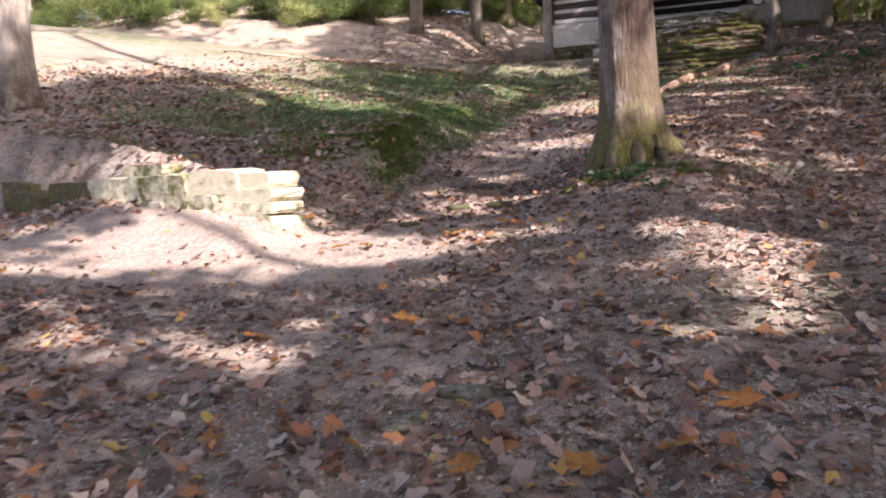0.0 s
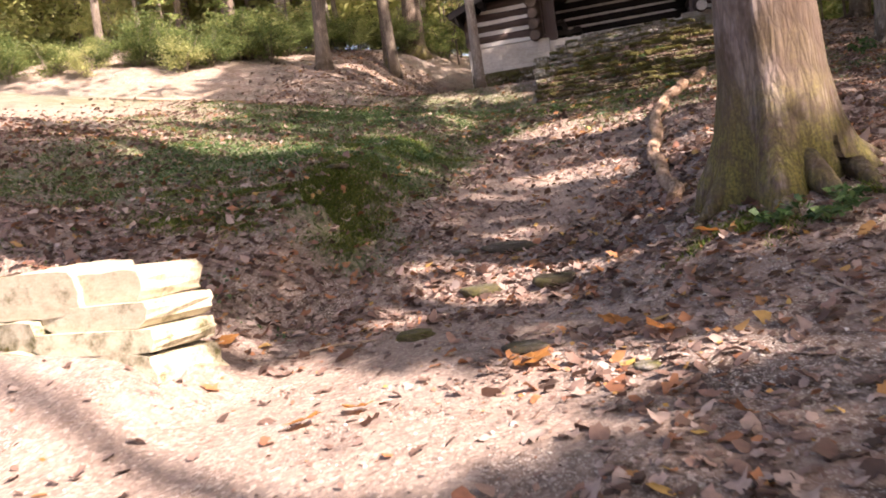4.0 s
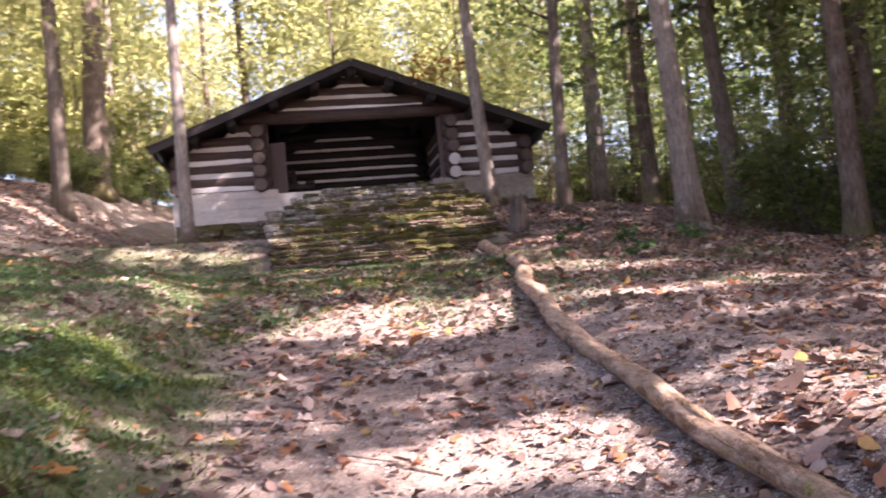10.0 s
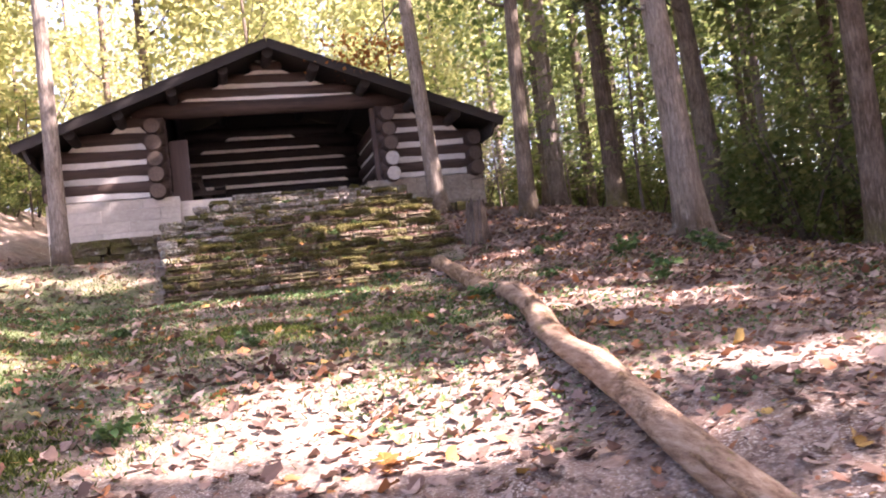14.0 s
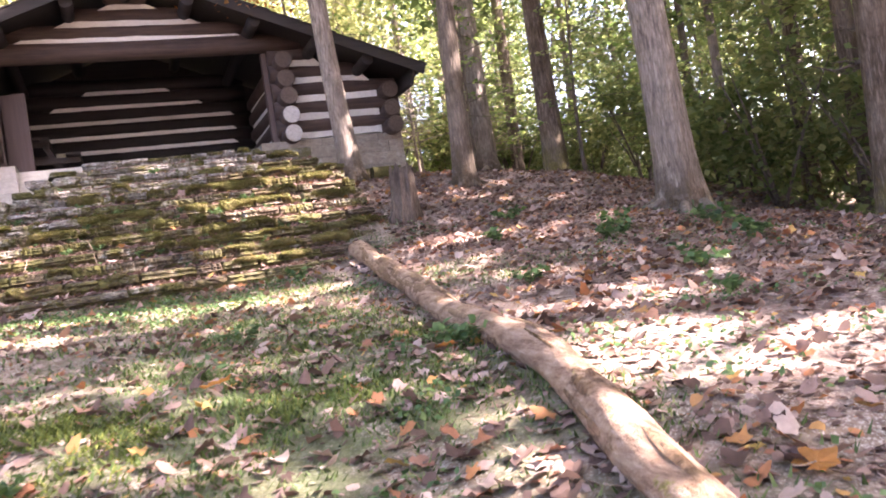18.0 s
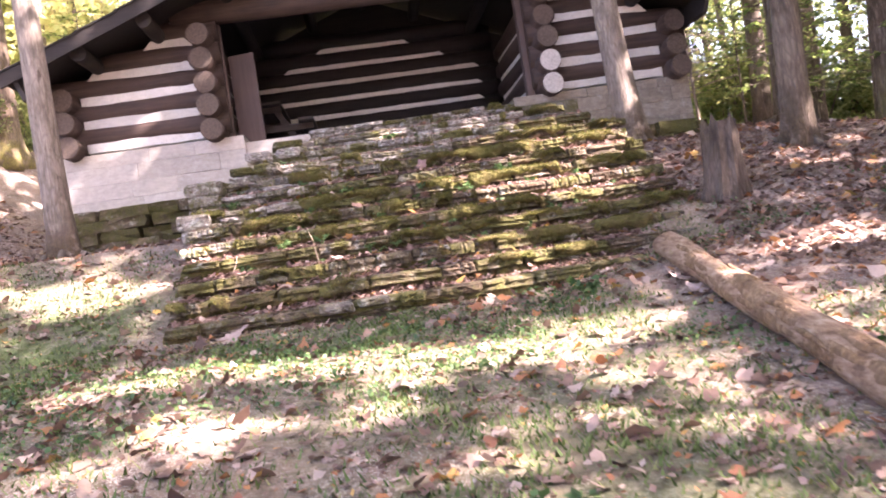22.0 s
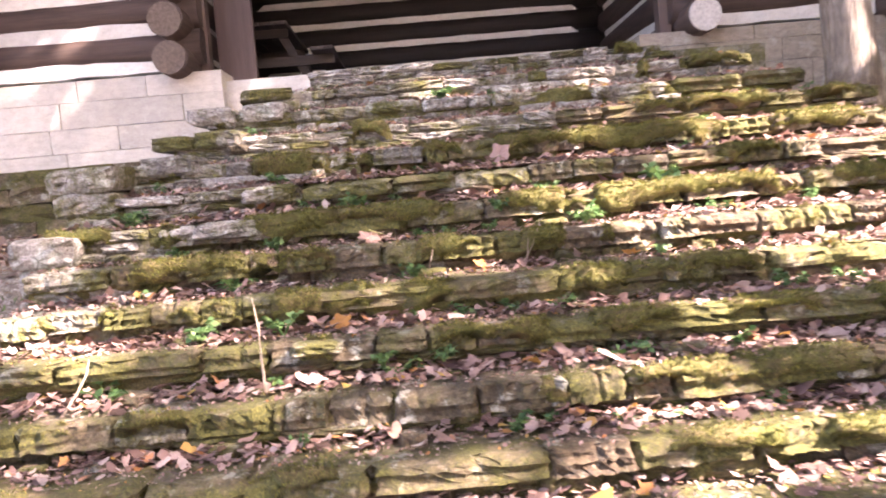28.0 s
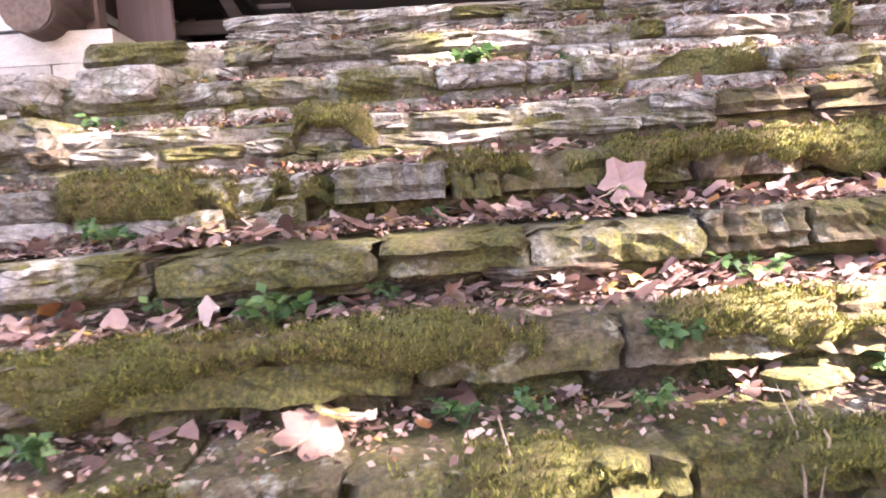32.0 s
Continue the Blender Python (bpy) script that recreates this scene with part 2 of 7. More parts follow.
GROUND = ground_material()
BARK = bark_material("grey_brown_bark", (0.034, 0.022, 0.015), (0.098, 0.068, 0.048), (0.24, 0.188, 0.155), 1.0)
BARK_PALE = bark_material("pale_bark", (0.075, 0.06, 0.052), (0.195, 0.16, 0.135), (0.34, 0.295, 0.26), 1.0, foot=((0.022, 0.014, 0.009), (0.10, 0.068, 0.034)), stain=((0.045, 0.028, 0.018), 8.0, 0.62))
BARK_MAIN = bark_material("brown_furrowed_bark", (0.035, 0.023, 0.017), (0.115, 0.082, 0.068), (0.31, 0.25, 0.235), 1.0, stain=((0.05, 0.024, 0.012), 1.3, 0.44))
BARK_DARK = bark_material("dark_bark", (0.04, 0.03, 0.025), (0.115, 0.088, 0.068), (0.22, 0.18, 0.148), 1.0, foot=((0.022, 0.014, 0.009), (0.10, 0.068, 0.034)), stain=((0.035, 0.022, 0.015), 6.0, 0.6))
DEADWOOD = bark_material("weathered_log_wood", (0.14, 0.095, 0.065), (0.31, 0.23, 0.17), (0.46, 0.37, 0.29), 0.0, 1.0)
LOGWOOD, t_log, b_log = node_material("pinkish_log_wood", 0.85)
log_grain = noise_of(t_log, coords(t_log, (1, 0.2, 1)), 30, 6, 0.7)
log_colour = ramp(t_log, log_grain, [(0.32, (0.16, 0.09, 0.058)), (0.5, (0.38, 0.25, 0.175)), (0.68, (0.54, 0.41, 0.32))])
log_colour = mixed(t_log, sharpen(t_log, noise_of(t_log, coords(t_log, (1, 0.5, 1)), 6.5, 6, 0.72), 0.53, 0.62), log_colour, ramp(t_log, noise_of(t_log, coords(t_log), 50, 5, 0.7), [(0.35, (0.07, 0.038, 0.022)), (0.65, (0.28, 0.165, 0.095))]))
log_colour = mixed(t_log, sharpen(t_log, noise_of(t_log, coords(t_log), 4.2, 6, 0.75), 0.60, 0.66), log_colour, ramp(t_log, noise_of(t_log, coords(t_log), 80, 4), [(0.35, (0.16, 0.14, 0.03)), (0.65, (0.38, 0.33, 0.11))]))
t_log.links.new(log_colour, b_log.inputs["Base Color"])
bumped(t_log, b_log, mixed(t_log, 0.5, log_grain, noise_of(t_log, coords(t_log), 40, 5, 0.7)), 1.0, 0.045)
BARK_FLAKE = bark_material("orange_brown_bark_flake", (0.07, 0.036, 0.018), (0.20, 0.115, 0.06), (0.38, 0.26, 0.17))
STUMPWOOD = bark_material("grey_stump_wood", (0.022, 0.015, 0.012), (0.07, 0.05, 0.04), (0.16, 0.125, 0.105), 0.0, 0.12)
LEAVES_GOLD = leaf_material("yellow_green_leaves", [(0.0, (0.33, 0.37, 0.15)), (0.35, (0.40, 0.43, 0.18)), (0.65, (0.48, 0.48, 0.22)), (0.94, (0.54, 0.50, 0.24)), (1.0, (0.52, 0.34, 0.15))], 0.74)
LEAVES_GREEN = leaf_material("green_leaves", [(0.0, (0.10, 0.15, 0.055)), (0.4, (0.17, 0.23, 0.08)), (0.75, (0.28, 0.32, 0.12)), (1.0, (0.42, 0.41, 0.18))], 0.65)
LEAVES_SPRAY = leaf_material("light_green_spray_leaves", [(0.0, (0.08, 0.15, 0.04)), (0.4, (0.19, 0.28, 0.08)), (0.75, (0.40, 0.46, 0.17)), (1.0, (0.60, 0.54, 0.24))], 0.6)
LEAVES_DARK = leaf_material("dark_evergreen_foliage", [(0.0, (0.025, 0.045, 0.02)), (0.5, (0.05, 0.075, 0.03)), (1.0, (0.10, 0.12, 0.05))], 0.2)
# darker copy of the green leaves; the wood's shade is put into their colour
LEAVES_SHADE = leaf_material("shade_toned_green_leaves", [(0.0, (0.06, 0.09, 0.04)), (0.5, (0.10, 0.14, 0.055)), (0.85, (0.17, 0.20, 0.08)), (1.0, (0.28, 0.29, 0.12))], 0.55)
LEAVES_CANOPY = leaf_material("canopy_leaves", [(0.0, (0.06, 0.11, 0.02)), (0.6, (0.14, 0.19, 0.035)), (1.0, (0.34, 0.32, 0.06))], 0.25)
LITTER_PALE = leaf_material("pale_leaf_litter", [(0.0, (0.085, 0.045, 0.04)), (0.3, (0.19, 0.108, 0.095)), (0.6, (0.32, 0.205, 0.185)), (0.9, (0.44, 0.335, 0.31)), (0.96, (0.36, 0.14, 0.055)), (1.0, (0.46, 0.31, 0.08))], 0.15, 0.7, False)
LEAVES_PINK = leaf_material("dried_pink_leaf", [(0.0, (0.20, 0.11, 0.098)), (0.6, (0.28, 0.165, 0.148)), (1.0, (0.36, 0.24, 0.215))], 0.2)
LEAVES_ORANGE = leaf_material("orange_leaves", [(0.0, (0.30, 0.10, 0.03)), (0.6, (0.44, 0.17, 0.05)), (1.0, (0.48, 0.25, 0.07))], 0.5)
LITTER = leaf_material("fallen_leaf_litter", [(0.0, (0.068, 0.038, 0.03)), (0.28, (0.18, 0.108, 0.086)), (0.52, (0.28, 0.19, 0.165)), (0.74, (0.45, 0.355, 0.315)), (0.86, (0.25, 0.105, 0.065)), (0.96, (0.40, 0.17, 0.07)), (1.0, (0.46, 0.31, 0.09))], 0.15, 0.7, False)
GRASS = leaf_material("grass_blades", [(0.0, (0.04, 0.075, 0.02)), (0.5, (0.095, 0.16, 0.042)), (0.85, (0.16, 0.22, 0.07)), (1.0, (0.26, 0.28, 0.12))], 0.3, 0.7, False)
HERB = leaf_material("herb_leaves", [(0.0, (0.042, 0.10, 0.038)), (0.6, (0.085, 0.175, 0.058)), (1.0, (0.17, 0.26, 0.085))], 0.35, 0.5, False)
MOSS = leaf_material("moss", [(0.0, (0.034, 0.038, 0.009)), (0.4, (0.10, 0.105, 0.021)), (0.75, (0.19, 0.18, 0.04)), (1.0, (0.32, 0.285, 0.075))], 0.2, 0.9, False)
BANK_MOSS = leaf_material("bank_moss", [(0.0, (0.03, 0.052, 0.009)), (0.4, (0.085, 0.125, 0.02)), (0.8, (0.165, 0.21, 0.04)), (1.0, (0.30, 0.30, 0.08))], 0.25, 0.9, False)
GRAVEL = leaf_material("pale_gravel", [(0.0, (0.14, 0.115, 0.10)), (0.5, (0.34, 0.30, 0.27)), (1.0, (0.62, 0.58, 0.54))], 0.0, 0.9, False)
MOSS_MAT, t_moss, b_moss = node_material("moss_cushion", 0.95)
t_moss.links.new(mixed(t_moss, sharpen(t_moss, noise_of(t_moss, coords(t_moss), 4.5, 6, 0.7), 0.4, 0.58), ramp(t_moss, noise_of(t_moss, coords(t_moss), 140, 4, 0.7), [(0.3, (0.026, 0.03, 0.008)), (0.52, (0.10, 0.104, 0.023)), (0.72, (0.23, 0.215, 0.055))]),
                        ramp(t_moss, noise_of(t_moss, coords(t_moss), 120, 4, 0.7), [(0.3, (0.05, 0.036, 0.015)), (0.55, (0.14, 0.105, 0.04)), (0.75, (0.27, 0.21, 0.085))])), b_moss.inputs["Base Color"])
bumped(t_moss, b_moss, noise_of(t_moss, coords(t_moss), 160, 4, 0.7), 1.0, 0.015)
LOG_STAIN = wood_material("brown_stained_log", (0.028, 0.017, 0.014), (0.088, 0.055, 0.046))
LOG_STAIN_SIDE = wood_material("brown_stained_side_log", (0.028, 0.017, 0.014), (0.088, 0.055, 0.046), 1)
# darker log stain with the shelter's inner shade put into its colour
LOG_SHADED = wood_material("shade_darkened_log", (0.007, 0.005, 0.005), (0.024, 0.016, 0.015))
LOG_END = wood_material("brown_log_end", (0.055, 0.038, 0.03), (0.15, 0.11, 0.088), 1, 0.8, 40)
LOG_END_WHITE = wood_material("white_log_end", (0.42, 0.39, 0.36), (0.75, 0.71, 0.67), 1, 0.8, 40)
BOARD = wood_material("brown_painted_board", (0.075, 0.048, 0.042), (0.12, 0.08, 0.07), 2, 0.6)
TABLE_WOOD = wood_material("dark_table_plank", (0.02, 0.014, 0.012), (0.06, 0.042, 0.036), 0, 0.7)
# near-black roof wood; the shade beneath it is partly put into the colour
ROOF = wood_material("shade_dark_roof", (0.009, 0.007, 0.006), (0.030, 0.022, 0.02))
CHINK = stone_material("white_chinking_mortar", [(0.3, (0.68, 0.66, 0.64)), (0.6, (0.82, 0.80, 0.78))], 0.0, 0.1, 0.4, 0.3)
ASHLAR = stone_material("pale_limestone", [(0.3, (0.46, 0.42, 0.385)), (0.55, (0.58, 0.54, 0.50)), (0.75, (0.66, 0.625, 0.585))], 0.0, 0.25, 0.5, 0.3)
TAN_ASHLAR = stone_material("dirty_tan_block_stone", [(0.3, (0.22, 0.185, 0.155)), (0.55, (0.33, 0.285, 0.24)), (0.75, (0.43, 0.385, 0.335))], 0.0, 0.2, 0.5, 0.5)
STEP_STONE = stone_material("mossy_sandstone", [(0.3, (0.065, 0.05, 0.033)), (0.5, (0.165, 0.13, 0.09)), (0.7, (0.34, 0.285, 0.22))], 0.45, 0.4, 1.0)
GREY_STONE = stone_material("grey_lichened_stone", [(0.28, (0.13, 0.122, 0.118)), (0.5, (0.28, 0.27, 0.27)), (0.7, (0.44, 0.43, 0.435))], 0.3, 0.6, 1.0, 0.75, 7.0)
WHITE_STONE = stone_material("pale_lichened_stone", [(0.28, (0.22, 0.21, 0.21)), (0.45, (0.43, 0.42, 0.43)), (0.68, (0.63, 0.62, 0.63))], 0.12, 0.7, 1.0, 0.6, 6.0)
EARTHY_STONE = stone_material("earth_stained_stone", [(0.3, (0.055, 0.039, 0.025)), (0.5, (0.145, 0.104, 0.068)), (0.72, (0.31, 0.24, 0.175))], 0.3, 0.3, 1.0)
MORTAR = stone_material("grey_lime_mortar", [(0.3, (0.16, 0.145, 0.135)), (0.55, (0.30, 0.28, 0.265)), (0.75, (0.42, 0.40, 0.38))], 0.25, 0.3, 0.9, 0.6)
TAN_STONE = stone_material("tan_wall_stone", [(0.3, (0.42, 0.37, 0.27)), (0.55, (0.56, 0.51, 0.40)), (0.75, (0.66, 0.61, 0.50))], 0.02, 0.0, 0.58, 0.2)
PATH_STONE = stone_material("dark_path_stone", [(0.3, (0.04, 0.032, 0.025)), (0.5, (0.095, 0.078, 0.06)), (0.72, (0.19, 0.16, 0.13))], 0.08, 0.2, 0.9)


# ---- helpers of this scene ----
def part(name, bm, material, parent=None, label="", smooth=False):
    me = bpy.data.meshes.new(name)
    bm.to_mesh(me)
    bm.free()
    return mesh_object(name, me, material, parent, label, smooth)


def mesh_object(name, me, material, parent=None, label="", smooth=False):
    me.materials.clear()
    me.materials.append(material)
    if smooth:
        me.polygons.foreach_set("use_smooth", [True] * len(me.polygons))
    ob = new(name, me)
    if parent is not None:
        ob.parent = parent
    if label:
        ob["label"] = label
    return ob


def raw_mesh(name, verts, faces):
    me = bpy.data.meshes.new(name)
    me.from_pydata([tuple(v) for v in verts], [], [tuple(f) for f in faces])
    me.update()
    return me


def wave(x, y, scale, seed, octaves=3):
    """Smooth uneven heights in -1..1 from a few crossing waves."""
    rng = np.random.RandomState(seed)
    out, amp, tot = 0.0, 1.0, 0.0
    for _ in range(octaves):
        for _ in range(4):
            a, p = rng.uniform(0, 6.283), rng.uniform(0, 6.283)
            k = scale * rng.uniform(0.7, 1.4)
            out = out + amp * np.sin(k * (np.cos(a) * x + np.sin(a) * y) + p)
        tot += amp * 2.2
        scale, amp = scale * 2.1, amp * 0.55
    return out / tot


def smooth_step(a, b, v):
    k = np.clip((v - a) / (b - a), 0, 1)
    return k * k * (3 - 2 * k)


def height(x, y):
    """The ground's height: a path climbing a hollow, a bank on one side, a retaining wall's terrace, a crest on the other."""
    x, y = np.asarray(x, float), np.asarray(y, float)
    mid = np.interp(y, [-300, -10, 0, 3.7, 8.5, 10, 12.3, 14.7, 17.6, 19.9, 23.2, 25.7, 28.2, 31, 40, 60, 90, 300],
                    [-6, -0.3, 0.43, 0.66, 1.05, 1.33, 1.84, 2.22, 2.80, 3.08, 3.38, 4.45, 4.92, 5.3, 6.3, 8.5, 10.5, 16.0])
    behind = smooth_step(0.12, 0.34, y - 7.2 + 0.219 * (x + 4.42)) * smooth_step(-3.6, -4.6, x) + smooth_step(0.0, 1.6, y - 7.7) * smooth_step(-4.6, -3.6, x)
    edge = -3.9 - 0.5 * smooth_step(12, 22, y)
    side = np.clip(edge - x, 0, None)
    bank = behind * (0.34 * smooth_step(0, 0.8, side) * smooth_step(24, 12, y) + 0.20 * np.clip(side - 0.4, 0, 14)) + (1 - behind) * 0.05 * np.clip(side, 0, 12)
    hump = 0.42 * np.exp(-((x + 0.6) ** 2 / 1.6 + (y - 8.9) ** 2 / 4.0)) + 0.16 * smooth_step(-1.9, -1.0, x) * smooth_step(9, 11, y) * smooth_step(19, 15, y)
    right = -0.06 * np.clip(x - 2.5, 0, 14) - 0.13 * np.clip(x - 4.8, 0, 9) - 0.03 * np.clip(x - 8, 0, 40)
    rough = 0.05 * wave(x, y, 0.9, 3) + 0.018 * wave(x, y, 4.5, 5)
    trough = -0.10 * np.exp(-((x + 2.6 + 0.02 * y) / 0.9) ** 2) * smooth_step(7, 10, y) * smooth_step(17, 13, y)
    mound = 0.34 * np.exp(-((x - 2.1) ** 2 / 7.0 + (y - 22.9) ** 2 / 7.5)) * smooth_step(-1.3, 0.3, x) + 0.16 * np.exp(-((x + 1.05) ** 2 / 0.5 + (y - 8.8) ** 2 / 0.6))
    shoulder = 0.55 * smooth_step(-6.4, -9.0, x) * smooth_step(25.5, 33.0, y) + 0.2 * np.exp(-((x + 4.6) ** 2 / 0.8 + (y - 11.0) ** 2 / 1.6))
    ramp_up = 0.20 * smooth_step(-1.2, -0.05, y - 7.2 + 0.219 * (x + 4.42)) * smooth_step(0.5, 0.2, y - 7.2 + 0.219 * (x + 4.42)) * smooth_step(-8.2, -7.0, x) * smooth_step(-3.9, -4.5, x)
    out = ramp_up + mid + bank + hump + right + rough + trough + mound + shoulder
    # level ground beside the stairs, below the shelter's corner
    flat = smooth_step(-3.7, -4.0, x) * smooth_step(-10.0, -6.4, x) * smooth_step(36.0, 28.2, y) * np.where(x > -5, smooth_step(31.5, 28.2, y), 1.0) * smooth_step(23.5, 25.0, y)
    return out - flat * np.clip(out - (4.22 + 0.06 * (y - 25.0) + 0.6 * rough), 0, None)


def h(x, y):
    return float(height(x, y))


def grassy(x, y):
    """Where grass and moss cover the ground, 0 to 1."""
    x, y = np.asarray(x, float), np.asarray(y, float)
    left = 1.15 * smooth_step(-3.6, -4.3, x + 0.4 * wave(x, y, 1.3, 8)) * smooth_step(9.1, 9.9, y + 0.3 * wave(x, y, 1.6, 16)) * (0.25 + 0.75 * smooth_step(-9.0, -6.5, x)) * smooth_step(27, 22, y)
    lawn = smooth_step(14.5, 17.5, y) * smooth_step(23.6, 22.3, y) * smooth_step(-0.2, -1.2, x) * 0.72
    right = 0.45 * smooth_step(0.25, 0.6, wave(x, y, 0.8, 21)) * smooth_step(-1.2, 0.2, x) * smooth_step(26, 22, y)
    far = 0.15 * smooth_step(-6.0, -8.0, x) * (0.6 + 0.6 * wave(x, y, 0.7, 14))
    return np.clip(np.maximum.reduce([left * (0.84 + 0.42 * wave(x, y, 1.1, 9)), lawn * (0.8 + 0.5 * wave(x, y, 1.4, 12)), right, far]), 0, 1)


def bare_soil(x, y):
    """Where pale sandy soil lies open between the leaves, in part repeating sunlit patches, 0 to 1."""
    x, y = np.asarray(x, float), np.asarray(y, float)
    out = 0.0 * x
    # several patches repeat the sun gaps, so sunlight is also put into the colour
    for cx, cy, rx, ry, k in ((-4.6, 6.4, 2.5, 1.35, 1.0), (-2.9, 7.9, 1.2, 0.5, 0.8), (-2.85, 11.8, 0.7, 2.2, 0.7), (-2.7, 15.3, 1.1, 0.9, 0.45), (-2.2, 4.0, 1.4, 0.5, 0.6), (-0.2, 15.2, 1.3, 0.5, 0.5), (-1.9, 21.4, 2.2, 0.9, 0.25), (0.3, 17.0, 1.2, 0.5, 0.4),
                              (-12.5, 15.6, 5.0, 3.4, 0.9)):
        d = ((x - cx) / rx) ** 2 + ((y - cy) / ry) ** 2 + 0.5 * wave(x, y, 1.6, 23)
        out = np.maximum(out, k * smooth_step(1.25, 0.45, d))
    return out


# ---- ground, one sheet to the horizon ----
def axis_steps(lo, hi, fine, reach):
    inner = list(np.arange(lo, hi, fine))
    out_a, out_b, d = [], [], fine
    while len(out_a) == 0 or (lo - out_a[-1]) < reach:
        d *= 1.22
        out_a.append((out_a[-1] if out_a else lo) - d)
    d = fine
    while len(out_b) == 0 or (out_b[-1] - hi) < reach:
        d *= 1.22
        out_b.append((out_b[-1] if out_b else inner[-1]) + d)
    return np.array(out_a[::-1] + inner + out_b)


gx, gy = axis_steps(-11, 8, 0.11, 280), axis_steps(-1, 30, 0.11, 280)
GX, GY = np.meshgrid(gx, gy)
GZ = height(GX, GY)
nx, ny = len(gx), len(gy)
gv = np.stack([GX.ravel(), GY.ravel(), GZ.ravel()], 1)
ii = (np.arange(ny - 1)[:, None] * nx + np.arange(nx - 1)[None, :]).ravel()
gf = np.stack([ii, ii + 1, ii + nx + 1, ii + nx], 1)
gm = raw_mesh("ground", gv.tolist(), gf.tolist())
at = gm.attributes.new("grass", "FLOAT", "POINT")
at.data.foreach_set("value", grassy(GX, GY).ravel().astype(np.float32))
at = gm.attributes.new("bare", "FLOAT", "POINT")
at.data.foreach_set("value", bare_soil(GX, GY).ravel().astype(np.float32))
ground = mesh_object("ground", gm, GROUND, smooth=True)
tagged(ground, "brown woodland floor of soil, gravel and leaf litter climbing a hollow", "ground", kind="structure")


# ---- the log shelter ----
def log_mesh(length, r, seed, taper=0.04, sides=14, rings=9):
    """A slightly crooked round log along x, its ends closed, centred on its middle."""
    rng = np.random.RandomState(seed)
    verts, faces = [], []
    ph, ph2 = rng.uniform(0, 6.3, 2)
    for i in range(rings):
        u = i / (rings - 1)
        rr = r * (1 + taper * (0.5 - u) + 0.035 * math.sin(7 * u + ph))
        cy, cz = 0.012 * math.sin(4 * u + ph), 0.012 * math.sin(5 * u + ph2)
        for k in range(sides):
            a = 2 * math.pi * k / sides
            q = rr * (1 + 0.025 * math.sin(3 * a + ph + 2 * u))
            verts.append(((u - 0.5) * length, cy + q * math.cos(a), cz + q * math.sin(a)))
    for i in range(rings - 1):
        for k in range(sides):
            k2 = (k + 1) % sides
            faces.append((i * sides + k, i * sides + k2, (i + 1) * sides + k2, (i + 1) * sides + k))
    faces.append(tuple(range(sides - 1, -1, -1)))
    faces.append(tuple((rings - 1) * sides + k for k in range(sides)))
    return raw_mesh("log", verts, faces)


def box_bm(x0, x1, y0, y1, z0, z1, bevel=0.0):
    bm = bmesh.new()
    bmesh.ops.create_cube(bm, size=1, matrix=Matrix.LocRotScale(((x0 + x1) / 2, (y0 + y1) / 2, (z0 + z1) / 2), None, (x1 - x0, y1 - y0, z1 - z0)))
    if bevel:
        bmesh.ops.bevel(bm, geom=bm.edges[:], offset=bevel, segments=2, affect="EDGES", profile=0.6)
    return bm


def smooth_log(name, length, r, seed, m, material, parent, label=""):
    me = log_mesh(length, r, seed)
    ob = mesh_object(name, me, material, parent, label)
    me.polygons.foreach_set("use_smooth", [len(p.vertices) == 4 for p in me.polygons])
    ob.matrix_basis = m
    return ob


def chinking(x0, x1, y, z, hgt, parent, along="x", cut=0.0):
    """A band of mortar between two logs, its upper and lower edges wavy and its ends cut to the roof's slope."""
    n = max(4, int((x1 - x0) / 0.16))
    verts, faces = [], []
    for i in range(n + 1):
        u = i / n
        x = x0 + (x1 - x0) * u
        w = hgt * 0.5 * (1 + 0.10 * math.sin(9 * x + 3 * z) + 0.07 * math.sin(23 * x + z))
        for dy, dz in ((0, -w), (0, w), (0.16, w), (0.16, -w)):
            sl = cut * (dz / hgt)
            xx = x + (sl if i == 0 else -sl if i == n else 0)
            verts.append((xx, y + dy, z + dz) if along == "x" else (y + dy, xx, z + dz))
    for i in range(n):
        for k in range(4):
            a, b = i * 4 + k, i * 4 + (k + 1) % 4
            faces.append((a, b, b + 4, a + 4) if along == "y" else (b, a, a + 4, b + 4))
    faces += [(0, 1, 2, 3), (n * 4 + 3, n * 4 + 2, n * 4 + 1, n * 4)]
    return mesh_object("chinking", raw_mesh("chinking", verts, faces), CHINK, parent)


shelter = tagged(new("log_shelter"), "open-fronted brown log shelter with white chinking on a stone base", "log shelter")
shelter.matrix_basis = Matrix.Identity(4)
FRONT, BACK = 28.36, 31.45           # axes of the front and back log walls
X_OUT_L, X_IN_L, X_IN_R, X_OUT_R = -5.98, -4.10, 0.62, 2.46
RIDGE_X, RIDGE_Z, EAVE_Z, EAVE_HALF = -1.77, 8.52, 6.66, 4.72
PITCH, FIRST = 0.320, 5.84           # chinking rows
SLOPE = (RIDGE_Z - EAVE_Z) / EAVE_HALF


def under_roof(x):
    return RIDGE_Z - abs(x - RIDGE_X) * SLOPE - 0.06


